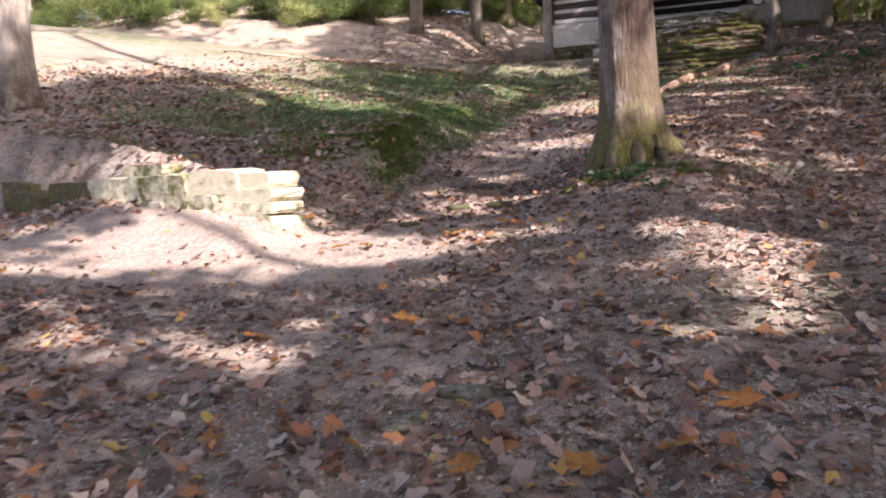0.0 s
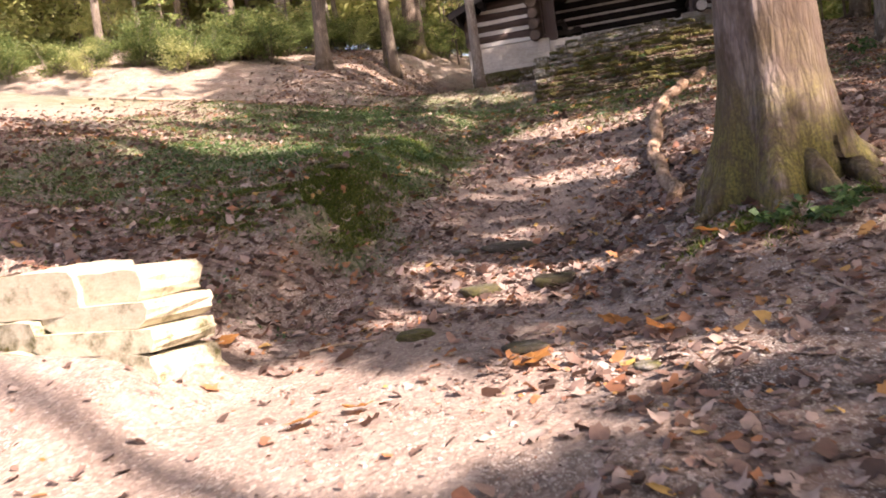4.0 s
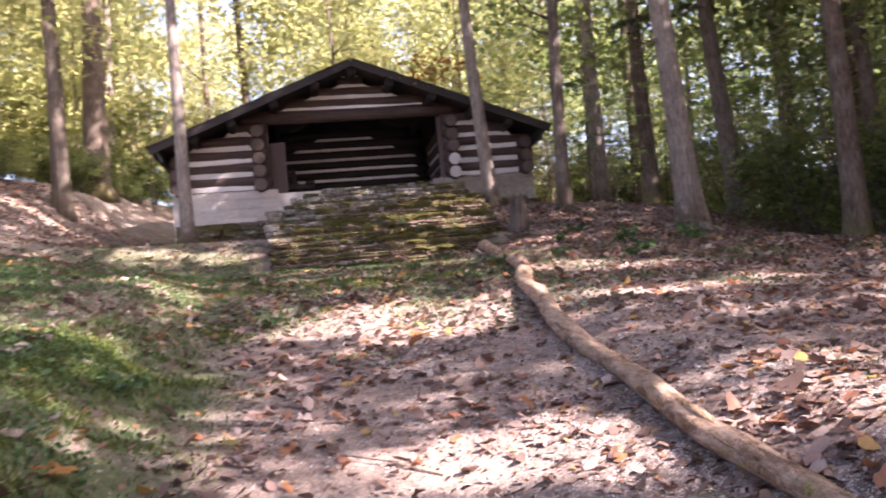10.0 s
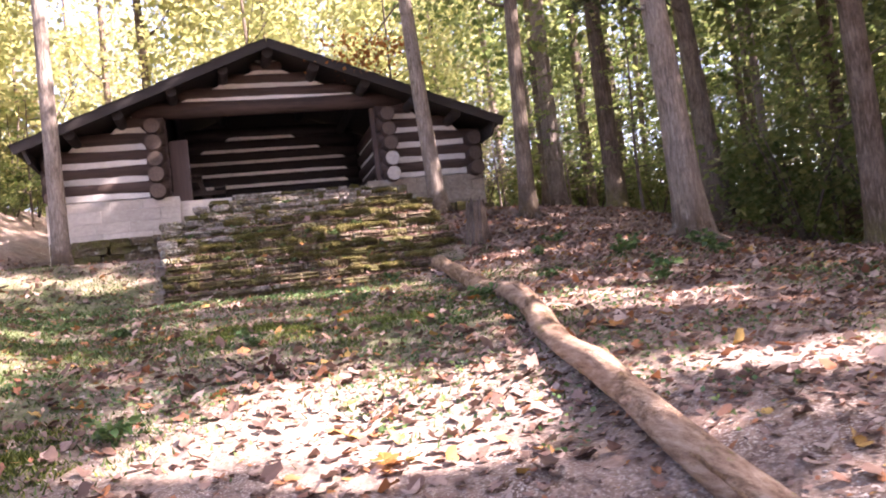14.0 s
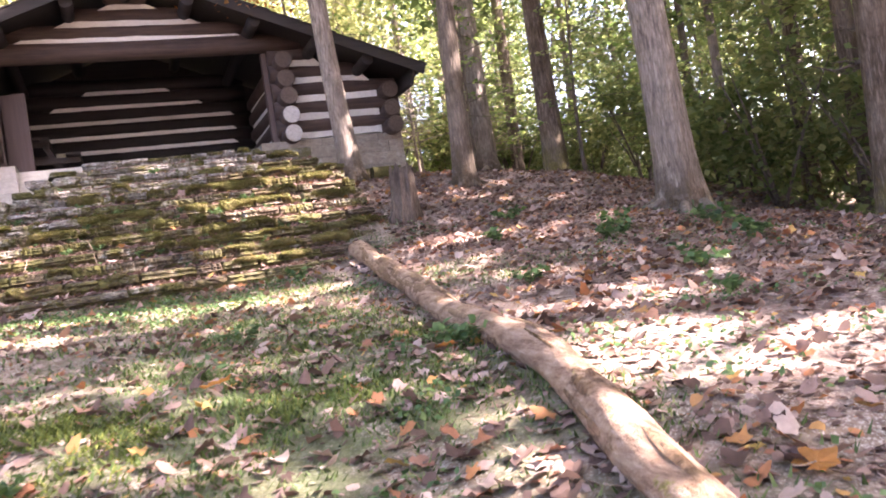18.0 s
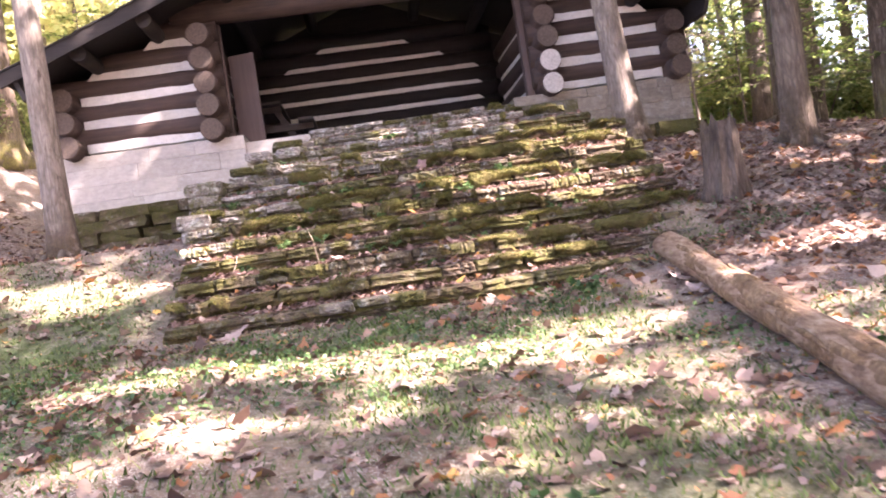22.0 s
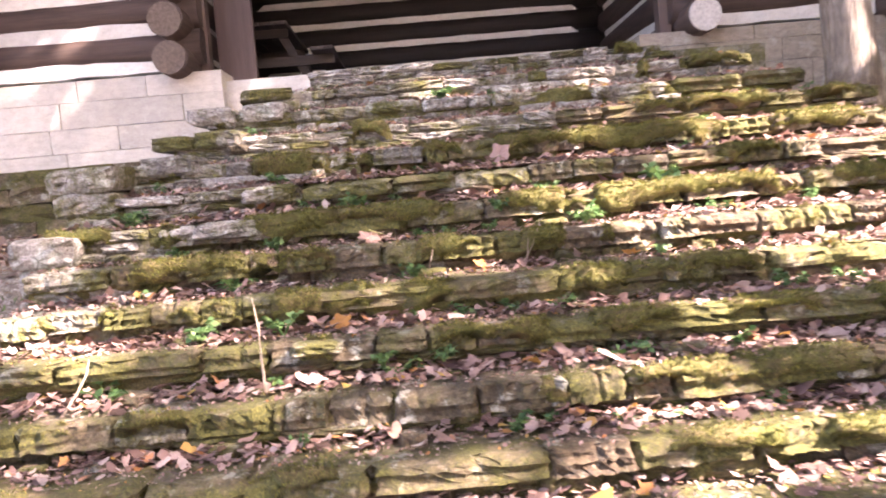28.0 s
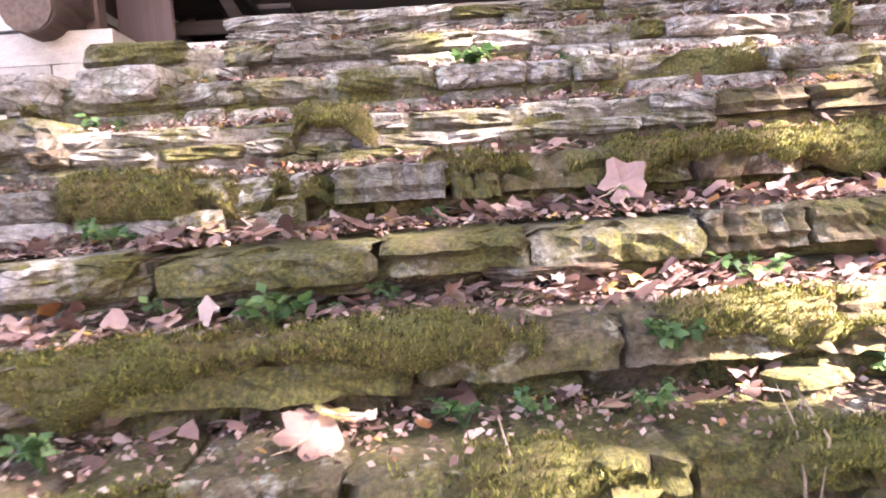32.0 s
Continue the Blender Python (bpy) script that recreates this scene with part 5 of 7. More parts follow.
for n, (tx, ty) in enumerate(HOSTS + SHADE_TREES):
    tz = h(tx, ty)
    pts = cxyz[nearest == n]
    if n < len(HOSTS):
        if len(pts) > 20:
            cv, cf = leaf_cloud(pts - (tx, ty, tz), 0.34, 600 + n, 0.35)
            crown = new("crown", dressed(quads("crown", cv, cf), LEAVES_CANOPY))
            crown.parent = NEAR_TREES[(tx, ty)]
        continue
    tr = dressed(trunk_mesh(17 + n % 4, 0.2 + 0.04 * (n % 4), 500 + n, (0, 0), 8, 0.5, 0.4, 12), (BARK, BARK_DARK, BARK_PALE)[n % 3], True)
    cv, cf = leaf_cloud(pts - (tx, ty, tz), 0.34, 600 + n, 0.35) if len(pts) > 60 else leaf_cloud(crown_points(1200, 600 + n, 12, 3.4, 3.6), 0.34, 600 + n)
    tree(tx, ty, tr, dressed(quads("crown", cv, cf), LEAVES_CANOPY), "tall tree added off the walk so that its high crown shades the path")

# ---- the wood around ----
TRUNKS = [dressed(trunk_mesh(ht, r, 700 + k, (lx, 0), 6, 0.4, 0.35, 9), bark, True) for k, (ht, r, lx, bark) in enumerate(
    ((17, 0.16, 0.01, BARK_DARK), (19, 0.22, -0.015, BARK), (15, 0.11, 0.03, BARK_PALE), (13, 0.075, -0.03, BARK_DARK), (18, 0.19, 0.0, BARK_PALE)))]
CROWNS = {}
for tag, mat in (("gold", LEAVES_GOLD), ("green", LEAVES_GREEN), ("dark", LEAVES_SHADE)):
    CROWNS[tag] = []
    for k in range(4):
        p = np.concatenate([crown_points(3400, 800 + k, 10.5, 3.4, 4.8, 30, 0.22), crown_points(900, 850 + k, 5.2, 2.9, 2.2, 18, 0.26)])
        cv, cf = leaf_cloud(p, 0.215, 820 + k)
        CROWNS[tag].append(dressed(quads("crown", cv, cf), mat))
BUSH = {}
for tag, mat in (("gold", LEAVES_GOLD), ("green", LEAVES_GREEN)):
    BUSH[tag] = []
    for k in range(4):
        p = crown_points(2300, 900 + k, 1.25, 1.35, 1.1, 22, 0.30)
        p[:, 2] = np.abs(p[:, 2])
        cv, cf = leaf_cloud(p, 0.12, 920 + k)
        BUSH[tag].append(dressed(quads("crown", cv, cf), mat))
STEMS = []
for k in range(3):
    rng = np.random.RandomState(950 + k)
    pieces = []
    for q in range(6):
        a, ln = rng.uniform(0, 6.3), rng.uniform(1.2, 2.3)
        e = Vector((math.cos(a) * ln * 0.5, math.sin(a) * ln * 0.5, ln))
        pieces.append(tube([Vector((0, 0, -0.1)), e * 0.5 + Vector((0, 0, 0.1)), e], [0.025, 0.016, 0.004], 6, 0.05, q))
    STEMS.append(dressed(joined("trunk", pieces), BARK_DARK, True))
rng = np.random.RandomState(5)
placed = 0
spots = []
for _ in range(4000):
    ang, d = rng.uniform(-75, 60), rng.uniform(16, 62) ** 1.0
    x, y = -2.5 + d * math.sin(math.radians(ang)), 14 + d * math.cos(math.radians(ang))
    if -8.5 < x < 5.2 and y < 36.0 or x < -6 and y < 27 + 0.25 * (x + 8) and x > -30 or x > 3 and y < 26 and x < 8.0 or y < 8 or x > 9 and rng.rand() < 0.55 or x > 30 or -7 < x < 4 and rng.rand() < 0.72 or 4 <= x < 14 and y > 29 and rng.rand() < 0.45:
        continue
    if any((x - a) ** 2 + (y - b) ** 2 < (2.3 if d < 45 else 3.2) ** 2 for a, b in spots):
        continue
    spots.append((x, y))
    # dark crowns carry the shade of the right-hand wood in their colour
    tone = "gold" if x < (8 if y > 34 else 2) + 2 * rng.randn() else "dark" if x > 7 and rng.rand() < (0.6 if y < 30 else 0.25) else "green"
    k = rng.randint(0, 5)
    tree(x, y, TRUNKS[k], CROWNS[tone][rng.randint(0, 4)], "slender woodland tree with yellow-green autumn leaves" if tone == "gold" else "slender woodland tree with green leaves",
         "tree", "trees of the wood", rz=rng.uniform(0, 360), scale=rng.uniform(0.85, 1.25))
    placed += 1
    if placed >= 138:
        break
more = 0
for _ in range(3000):
    x, y = rng.uniform(7.5, 30), rng.uniform(24, 52)
    if any((x - a) ** 2 + (y - b) ** 2 < 2.0 ** 2 for a, b in spots) or x < 9 and y < 28:
        continue
    spots.append((x, y))
    tree(x, y, TRUNKS[rng.choice((0, 3, 3, 1))], CROWNS["green"][rng.randint(0, 4)], "slender woodland tree with green leaves", "tree", "trees of the wood", rz=rng.uniform(0, 360), scale=rng.uniform(0.7, 1.1))
    more += 1
    if more >= 13:
        break
spots = []
for _ in range(4000):
    ang, d = rng.uniform(-75, 62), rng.uniform(12, 40)
    x, y = -2.5 + d * math.sin(math.radians(ang)), 14 + d * math.cos(math.radians(ang))
    if -8.6 < x < 5.0 and y < 34.2 or -12.0 < x <= -8.6 and y < 32.2 or x < -6 and y < 27.5 + 0.2 * (x + 8) and x > -26 or 3 < x < 7.3 and y < 33 or y < 8 or x > 3 and y < 22 or x > 3 and y > 25 and rng.rand() < 0.5 or x < -6 and rng.rand() < 0.55:
        continue
    if any((x - a) ** 2 + (y - b) ** 2 < 1.5 ** 2 for a, b in spots):
        continue
    spots.append((x, y))
    tone = "gold" if x < 2 + 3 * rng.randn() and rng.rand() < (0.35 if x < -6 else 1.0) else "green"
    tree(x, y, STEMS[rng.randint(0, 3)], BUSH[tone][rng.randint(0, 4)], "leafy understory shrub at the edge of the wood", "shrub", "shrubs of the wood",
         rz=rng.uniform(0, 360), scale=rng.uniform(0.7, 1.5) if x > -6 else rng.uniform(0.4, 0.85), name="shrub")
    if len(spots) >= 190:
        break

rng = np.random.RandomState(58)
EDGE = [(-26, 22.5), (-20, 23.6), (-14.5, 25.0), (-12.9, 27.2), (-11.6, 30.2), (-8.6, 33.0)]
for k in range(66):
    u = (k + rng.rand()) / 66 * (len(EDGE) - 1)
    i = min(int(u), len(EDGE) - 2)
    x, y = (EDGE[i][0] + (EDGE[i + 1][0] - EDGE[i][0]) * (u - i) + rng.normal(0, 0.4), EDGE[i][1] + (EDGE[i + 1][1] - EDGE[i][1]) * (u - i) + rng.uniform(0.0, 1.6))
    tree(x, y, STEMS[k % 3], BUSH["green" if rng.rand() < 0.85 else "gold"][rng.randint(0, 4)], "low green undergrowth along the edge of the wood", "shrub", "undergrowth of the wood",
         rz=rng.uniform(0, 360), scale=rng.uniform(0.32, 0.66), name="shrub")

# young trees that fill the gap between the undergrowth and the crowns
rng = np.random.RandomState(67)
for k in range(22):
    x, y = -29 + 20.5 * (k + rng.rand()) / 22, rng.uniform(35, 46)
    tree(x, y, STEMS[k % 3], BUSH["gold"][k % 4], "young leafy tree under the taller crowns", "tree", "young trees of the wood", rz=rng.uniform(0, 360), scale=rng.uniform(1.7, 2.7))

# slim pale trunks that show between the leaves above the slope
rng = np.random.RandomState(63)
for k in range(12):
    x, y = -25 + 16.5 * (k + rng.rand()) / 12, rng.uniform(31, 42)
    tree(x, y, TRUNKS[(2, 2, 4)[k % 3]], CROWNS["gold"][k % 4] if k % 3 == 0 else None, "slim pale grey trunk at the edge of the wood", "tree", "pale trunks of the wood", rz=rng.uniform(0, 360), scale=rng.uniform(0.6, 0.95))

# dark evergreens in the deep shade beyond the path
for k, (x, y) in enumerate(((9.6, 17.6), (11.8, 20.0), (13.4, 16.6), (10.6, 14.2), (16.8, 14.6), (17.4, 18.6), (18.6, 21.6), (20.2, 17.0), (21.0, 24.0))):
    p = np.concatenate([crown_points(1300, 2100 + k, 2.0 + 1.9 * q, 3.0 - 0.28 * q, 1.1, 16, 0.28) for q in range(3 if x < 11 else 4 if x < 15 else 7)])
    p[:, 2] = np.abs(p[:, 2]) + 0.3
    cv, cf = leaf_cloud(p, 0.27, 2120 + k, 0.3)
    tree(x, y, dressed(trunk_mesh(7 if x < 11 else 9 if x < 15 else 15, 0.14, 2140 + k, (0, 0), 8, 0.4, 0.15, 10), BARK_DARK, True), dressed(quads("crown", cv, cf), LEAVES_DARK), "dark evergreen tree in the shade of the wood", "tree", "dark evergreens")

# saplings with flat sprays of leaves, and a bare pale-twigged bush, at the edge of the wood
def sapling(seed, tall, sprays, leaf=0.085, bare=False):
    """A thin stem with level branches; gives the stem mesh and the leaf mesh."""
    rng = np.random.RandomState(seed)
    bend = rng.uniform(-0.25, 0.25, 2)
    line = [Vector((bend[0] * u * u * tall * 0.4 + 0.03 * math.sin(7 * u), bend[1] * u * u * tall * 0.4, u * tall)) for u in np.linspace(-0.03, 1, 8)]
    pieces, spots = [tube(line, [0.035 * tall / 4 * (1 - 0.85 * q / 7) + 0.003 for q in range(8)], 7, 0.06, seed)], []
    for q in range(sprays):
        u = 0.22 + 0.76 * (q + rng.rand()) / sprays
        i = min(int(u * 7), 6)
        p0 = line[i].lerp(line[i + 1], u * 7 - i)
        a, ln = q * 2.4 + rng.uniform(-0.5, 0.5), tall * rng.uniform(0.16, 0.34) * (1.15 - 0.6 * u)
        d = Vector((math.cos(a), math.sin(a), rng.uniform(-0.05, 0.35)))
        pts = [p0 + d * ln * w + Vector((0, 0, -0.12 * ln * w * w)) for w in (0, 0.35, 0.7, 1.0)]
        pieces.append(tube(pts, [0.012, 0.009, 0.006, 0.002], 5, 0.05, q))
        for w in (0.35, 0.55, 0.75, 0.9):
            side = Vector((-d.y, d.x, 0.1)) * ln * 0.42 * (1.1 - w) * rng.choice((-1, 1))
            b0 = p0 + d * ln * w + Vector((0, 0, -0.12 * ln * w * w))
            pieces.append(tube([b0, b0 + side + d * ln * 0.12], [0.006, 0.002], 4, 0.0, q))
            for g in range(9):
                v = rng.uniform(0.1, 1.1)
                spots.append(tuple(b0 + (side + d * ln * 0.12) * v + Vector(rng.normal(0, 0.05, 3) * (1, 1, 0.5))))
    stem = joined("trunk", pieces)
    if bare:
        return stem, None
    cv, cf = leaf_cloud(np.array(spots), leaf, seed, 0.25)
    return stem, quads("crown", cv, cf)


SAPLINGS = []
for k, (tall, sprays) in enumerate(((4.6, 26), (3.2, 20), (2.0, 15), (5.6, 30))):
    stem, leaf = sapling(1500 + k, tall, sprays, 0.10)
    SAPLINGS.append((dressed(stem, BARK_DARK, True), dressed(leaf, LEAVES_SPRAY)))
rng = np.random.RandomState(33)
for k, (x, y) in enumerate(((4.6, 29.4), (6.4, 28.2), (7.3, 26.2), (8.2, 27.6), (5.6, 32.6), (7.0, 30.6), (8.8, 25.0), (9.6, 27.2), (8.4, 23.0), (9.4, 22.2), (10.4, 24.4), (7.6, 33.4), (9.6, 30.8), (11.2, 28.4), (10.6, 20.6), (9.2, 18.8), (3.9, 33.6), (12.0, 23.0), (6.2, 34.8), (11.6, 32.0), (6.6, 36.2), (8.2, 35.2), (9.6, 33.4), (10.8, 35.6), (7.3, 38.0), (12.6, 36.8), (5.2, 37.4), (13.4, 30.2), (12.9, 26.6), (14.4, 33.2), (4.4, 35.6), (8.9, 29.0), (7.9, 31.8),
                            (-12.2, 29.2), (-14.4, 28.6), (-7.6, 34.2), (-16.5, 28.9))):
    stem, leaf = SAPLINGS[(k * 3 + k // 4) % 4]
    tree(x, y, stem, leaf, "thin sapling with flat sprays of light green leaves", "sapling", "saplings at the wood's edge", rz=rng.uniform(0, 360), scale=rng.uniform(0.8, 1.2), name="sapling")
stem, leaf = sapling(1600, 3.4, 40, bare=True)
dressed(stem, BARK_PALE, True)
for x, y in ((4.2, 31.6), (4.9, 33.2), (6.3, 31.9), (3.7, 32.4)):
    tree(x, y, stem, None, "bare bush of thin pale twigs beyond the shelter", "bush", rz=50 * x, name="bare_bush")
for x, y, r, bark, label in ((10.84, 37.0, 0.17, BARK, "slim orange-brown tree in the wood"), (8.4, 38.6, 0.10, BARK_PALE, "thin pale leaning tree in the wood"), (13.4, 33.0, 0.14, BARK_DARK, "dark slender tree in the wood")):
    tree(x, y, dressed(trunk_mesh(16, r, int(r * 1000), (-0.02, 0), 5, 0.4, 0.5, 10), bark, True), None, label)

# ---- fallen log and stump ----
LOG_LINE = [(-1.69, 9.70, 0.050), (-1.64, 10.2, 0.055), (-1.69, 10.8, 0.058), (-1.71, 11.8, 0.061), (-1.67, 12.4, 0.063), (-1.60, 13.5, 0.066), (-1.52, 14.5, 0.069), (-1.37, 15.5, 0.073), (-1.15, 16.4, 0.077), (-0.97, 17.3, 0.081), (-0.72, 18.75, 0.085), (-0.45, 20.3, 0.088), (-0.32, 21.2, 0.090), (-0.08, 22.75, 0.094)]
lp = [Vector((x, y, h(x, y) + r * 0.8)) for x, y, r in LOG_LINE]
fine, fr = [], []
for i in range(len(lp) - 1):
    for q in range(5):
        u = q / 5
        fine.append(lp[i].lerp(lp[i + 1], u) + Vector((0.02 * math.sin(3.1 * (i + u)), 0, 0.015 * math.sin(2.3 * (i + u)))))
        fr.append((LOG_LINE[i][2] * (1 - u) + LOG_LINE[i + 1][2] * u) * (1 + 0.05 * math.sin(5 * (i + u))))
fine.append(lp[-1]), fr.append(LOG_LINE[-1][2])
lv, lf = tube(fine, fr, 20, 0.07, 4)
for v in lv:
    v += Vector((noise.noise(v * 9.0), noise.noise(v * 9.0 + Vector((7, 0, 0))), noise.noise(v * 9.0 + Vector((0, 7, 0))))) * 0.012
fallen = mesh_object("fallen_log", raw_mesh("fallen_log", lv, lf), LOGWOOD, smooth=True)
tagged(fallen, "long pinkish-tan fallen log with bark flakes lying along the path", "fallen log")
# broken limb stubs and bark flakes on the log
rng = np.random.RandomState(17)
for q in range(9):
    i = rng.randint(3, len(fine) - 3)
    a = rng.uniform(0.2, 2.9)
    d = Vector((math.cos(a), 0.3, math.sin(a) * 0.8)).normalized()
    mesh_object("limb_stub", joined("limb_stub", [tube([fine[i] + d * fr[i] * 0.7, fine[i] + d * (fr[i] + 0.02), fine[i] + d * (fr[i] + rng.uniform(0.025, 0.05))], [0.026, 0.02, 0.012], 8, 0.12, q)]), LOGWOOD, fallen, smooth=True)
for q in range(110):
    i = rng.randint(1, len(fine) - 2) if q < 46 else rng.randint(int(0.74 * len(fine)), len(fine) - 2)
    a, ln, wd = rng.uniform(-0.3, 3.4), rng.uniform(0.05, 0.22), rng.uniform(0.15, 0.5)
    ax = (fine[i + 1] - fine[i]).normalized()
    u_, w_ = ax.cross(Vector((0, 0, 1))).normalized(), Vector((0, 0, 1))
    rows = []
    for g in range(5):
        for e in range(4):
            b = a + wd * ((e - 1.5) / 1.5) * (1 - 0.55 * abs(g - 2) / 2) + rng.normal(0, 0.05)
            rr = fr[i] * 1.02 + (0.004 if 0 < e < 3 and 0 < g < 4 else -0.004) + rng.uniform(-0.001, 0.003)
            rows.append(fine[i] + ax * (ln * (g - 2) / 2 + rng.normal(0, 0.006)) + (u_ * math.cos(b) + w_ * math.sin(b)) * rr)
    mesh_object("bark_flake", raw_mesh("bark_flake", rows, [(g * 4 + e, g * 4 + e + 1, g * 4 + e + 5, g * 4 + e + 4) for g in range(4) for e in range(3)]), BARK_FLAKE, fallen, smooth=True)

stump = tagged(new("tree_stump"), "weathered grey broken tree stump beside the stairs", "tree stump")
stz = h(0.86, 23.72)
zs = [-0.2, 0.0, 0.1, 0.25, 0.45, 0.62]
sv, sf = tube([Vector((0.01 * i, 0, z)) for i, z in enumerate(zs)], [0.18, 0.172, 0.16, 0.152, 0.146, 0.14], 18, 0.05, 12, [0.3, 0.22, 0.12, 0.05])
for k in range(18):
    sv[5 * 18 + k].z += 0.10 * math.sin(k * 1.9) + 0.06 * math.sin(k * 4.3)
    for q in range(1, 6):
        sv[q * 18 + k] += Vector((math.cos(k * 0.349), math.sin(k * 0.349), 0)) * 0.018 * math.sin(k * 2.7 + 0.3 * q)
mesh_object("trunk", raw_mesh("trunk", sv, sf), STUMPWOOD, stump)
stump.matrix_basis = pose(0.86, 23.72, stz)


# ---- leaf litter, grass and moss ----
def litter_cloud(x, y, z, size, seed, flat=0.35):
    """Curled fallen leaves: a lobed outline of six points round a raised or sunk centre."""
    rng = np.random.RandomState(seed)
    n = len(x)
    a, s = rng.uniform(0, 6.283, n), size * np.exp(rng.normal(0, 0.38, n))
    tx, ty = rng.normal(0, flat, n), rng.normal(0, flat, n)
    curl = rng.uniform(-0.25, 0.35, n)
    verts = np.zeros((n, 7, 3))
    lobes = [(0.0, 0.95), (0.9, 0.62), (2.0, 0.70), (3.14, 0.55), (4.28, 0.70), (5.38, 0.62)]
    for k, (la, lr) in enumerate(lobes):
        rr = s * lr * rng.uniform(0.62, 1.25, n)
        dx, dy = rr * np.cos(a + la), rr * np.sin(a + la) * 1.0
        verts[:, k, 0], verts[:, k, 1] = x + dx, y + dy
        verts[:, k, 2] = z + 0.004 + dx * tx + dy * ty + curl * rr * 0.55 + np.abs(tx) * s * 0.5
    verts[:, 6, 0], verts[:, 6, 1] = x, y
    verts[:, 6, 2] = z + 0.006 + np.abs(tx) * s * 0.5
    b = np.arange(n)[:, None] * 7
    tri = np.array([[k, (k + 1) % 6, 6] for k in range(6)])
    faces = (b[:, :, None] + tri[None]).reshape(-1, 3)
    return verts.reshape(-1, 3), faces


def on_ground(seed, n, thin_grass=0.84, patch=0.8):
    """Random spots of the woodland floor, in drifts, off the stairs and thin on grass and bare soil."""
    rng = np.random.RandomState(seed)
    x, y = rng.uniform(-12.5, 9.5, n), rng.uniform(0.6, 31, n)
    dens = 0.22 + 0.48 * smooth_step(-0.3, 0.5, wave(x, y, patch, seed + 10)) + 0.30 * smooth_step(0.0, 0.4, wave(x, y, 3.0 * patch, seed + 11))
    dens = dens * (1 - thin_grass * np.where(y > 15, 0.7, 1.0) * grassy(x, y)) * (1 - 0.93 * bare_soil(x, y))
    dens = dens * np.where((x > STEP_L - 0.1) & (x < STEP_R + 0.02) & (y > STEP_Y0), 0, 1) * np.where((y > 27.9) & (x < 2.7) & (x > -6.2), 0, 1)
    dens = dens * np.where((x > 0.2) & (y > 17), 1.9, 1.0)
    dens = dens * np.where(y < 8, 1.45, np.where(y < 13, 1.8, 1.15))
    dens = dens * np.where(y > 24, 0.7, 1.0) * np.maximum(smooth_step(-12.5, -9.5, x), 0.5 * smooth_step(-12.5, -10.0, x) * smooth_step(18, 22, y)) * smooth_step(9.5, 7.5, x) * np.where((x > 4.5) & (y < 14), 0.3, 1.0)
    keep = rng.uniform(0, 1, n) < dens
    return x[keep], y[keep]


lx, ly = on_ground(41, 270000)
lv, lf = litter_cloud(lx, ly, height(lx, ly), 0.024, 42)
litter = mesh_object("leaf_litter", quads("leaf_litter", lv, lf), LITTER)
tagged(litter, "brown, tan and orange fallen leaves covering the ground", "leaf litter", kind="stuff")
lx, ly = on_ground(43, 320000, 0.74, 1.3)
lv, lf = leaf_cloud(np.stack([lx, ly, height(lx, ly) + np.random.RandomState(4).uniform(0.001, 0.012, len(lx))], 1), 0.027, 45, 0.35)
crumbs = mesh_object("leaf_crumbs", quads("leaf_crumbs", lv, lf), LITTER)
tagged(crumbs, "crumbled bits of dead leaf and twig on the soil", "leaf litter", kind="stuff")


def pebble_cloud(x, y, z, size, seed):
    """Small angular stones of eight faces, half sunk at the given spots."""
    rng = np.random.RandomState(seed)
    n = len(x)
    a, s = rng.uniform(0, 6.283, n), size * np.exp(rng.normal(0, 0.4, n))
    verts = np.zeros((n, 6, 3))
    for k in range(4):
        rr = s * rng.uniform(0.6, 1.25, n)
        verts[:, k, 0], verts[:, k, 1] = x + rr * np.cos(a + 1.571 * k), y + rr * np.sin(a + 1.571 * k)
        verts[:, k, 2] = z + s * rng.uniform(-0.1, 0.35, n)
    for k, up in ((4, 0.7), (5, -0.5)):
        verts[:, k, 0], verts[:, k, 1], verts[:, k, 2] = x + s * rng.normal(0, 0.25, n), y + s * rng.normal(0, 0.25, n), z + s * up
    tri = np.array([[k, (k + 1) % 4, 4] for k in range(4)] + [[(k + 1) % 4, k, 5] for k in range(4)])
    return verts.reshape(-1, 3), (np.arange(n)[:, None, None] * 6 + tri[None]).reshape(-1, 3)


rng = np.random.RandomState(57)
gx_, gy_ = rng.uniform(-5.5, 1.8, 60000), rng.uniform(1.5, 17.5, 60000)
keep = (wave(gx_, gy_, 1.5, 58) + 0.5 * wave(gx_, gy_, 5.0, 59) + rng.normal(0, 0.25, 60000) > 0.15) & (rng.uniform(0, 1, 60000) > 0.9 * grassy(gx_, gy_)) & (rng.uniform(0, 1, 60000) < smooth_step(2.6, 0.6, np.abs(gx_ + 2.6 - 0.11 * (gy_ < 7) * (7 - gy_) * 3)))
gx_, gy_ = gx_[keep], gy_[keep]
lv, lf = pebble_cloud(gx_, gy_, height(gx_, gy_), 0.0065, 60)
tagged(mesh_object("gravel", quads("gravel", lv, lf), GRAVEL), "pale grey gravel scattered over the dirt of the path", "gravel", kind="stuff")


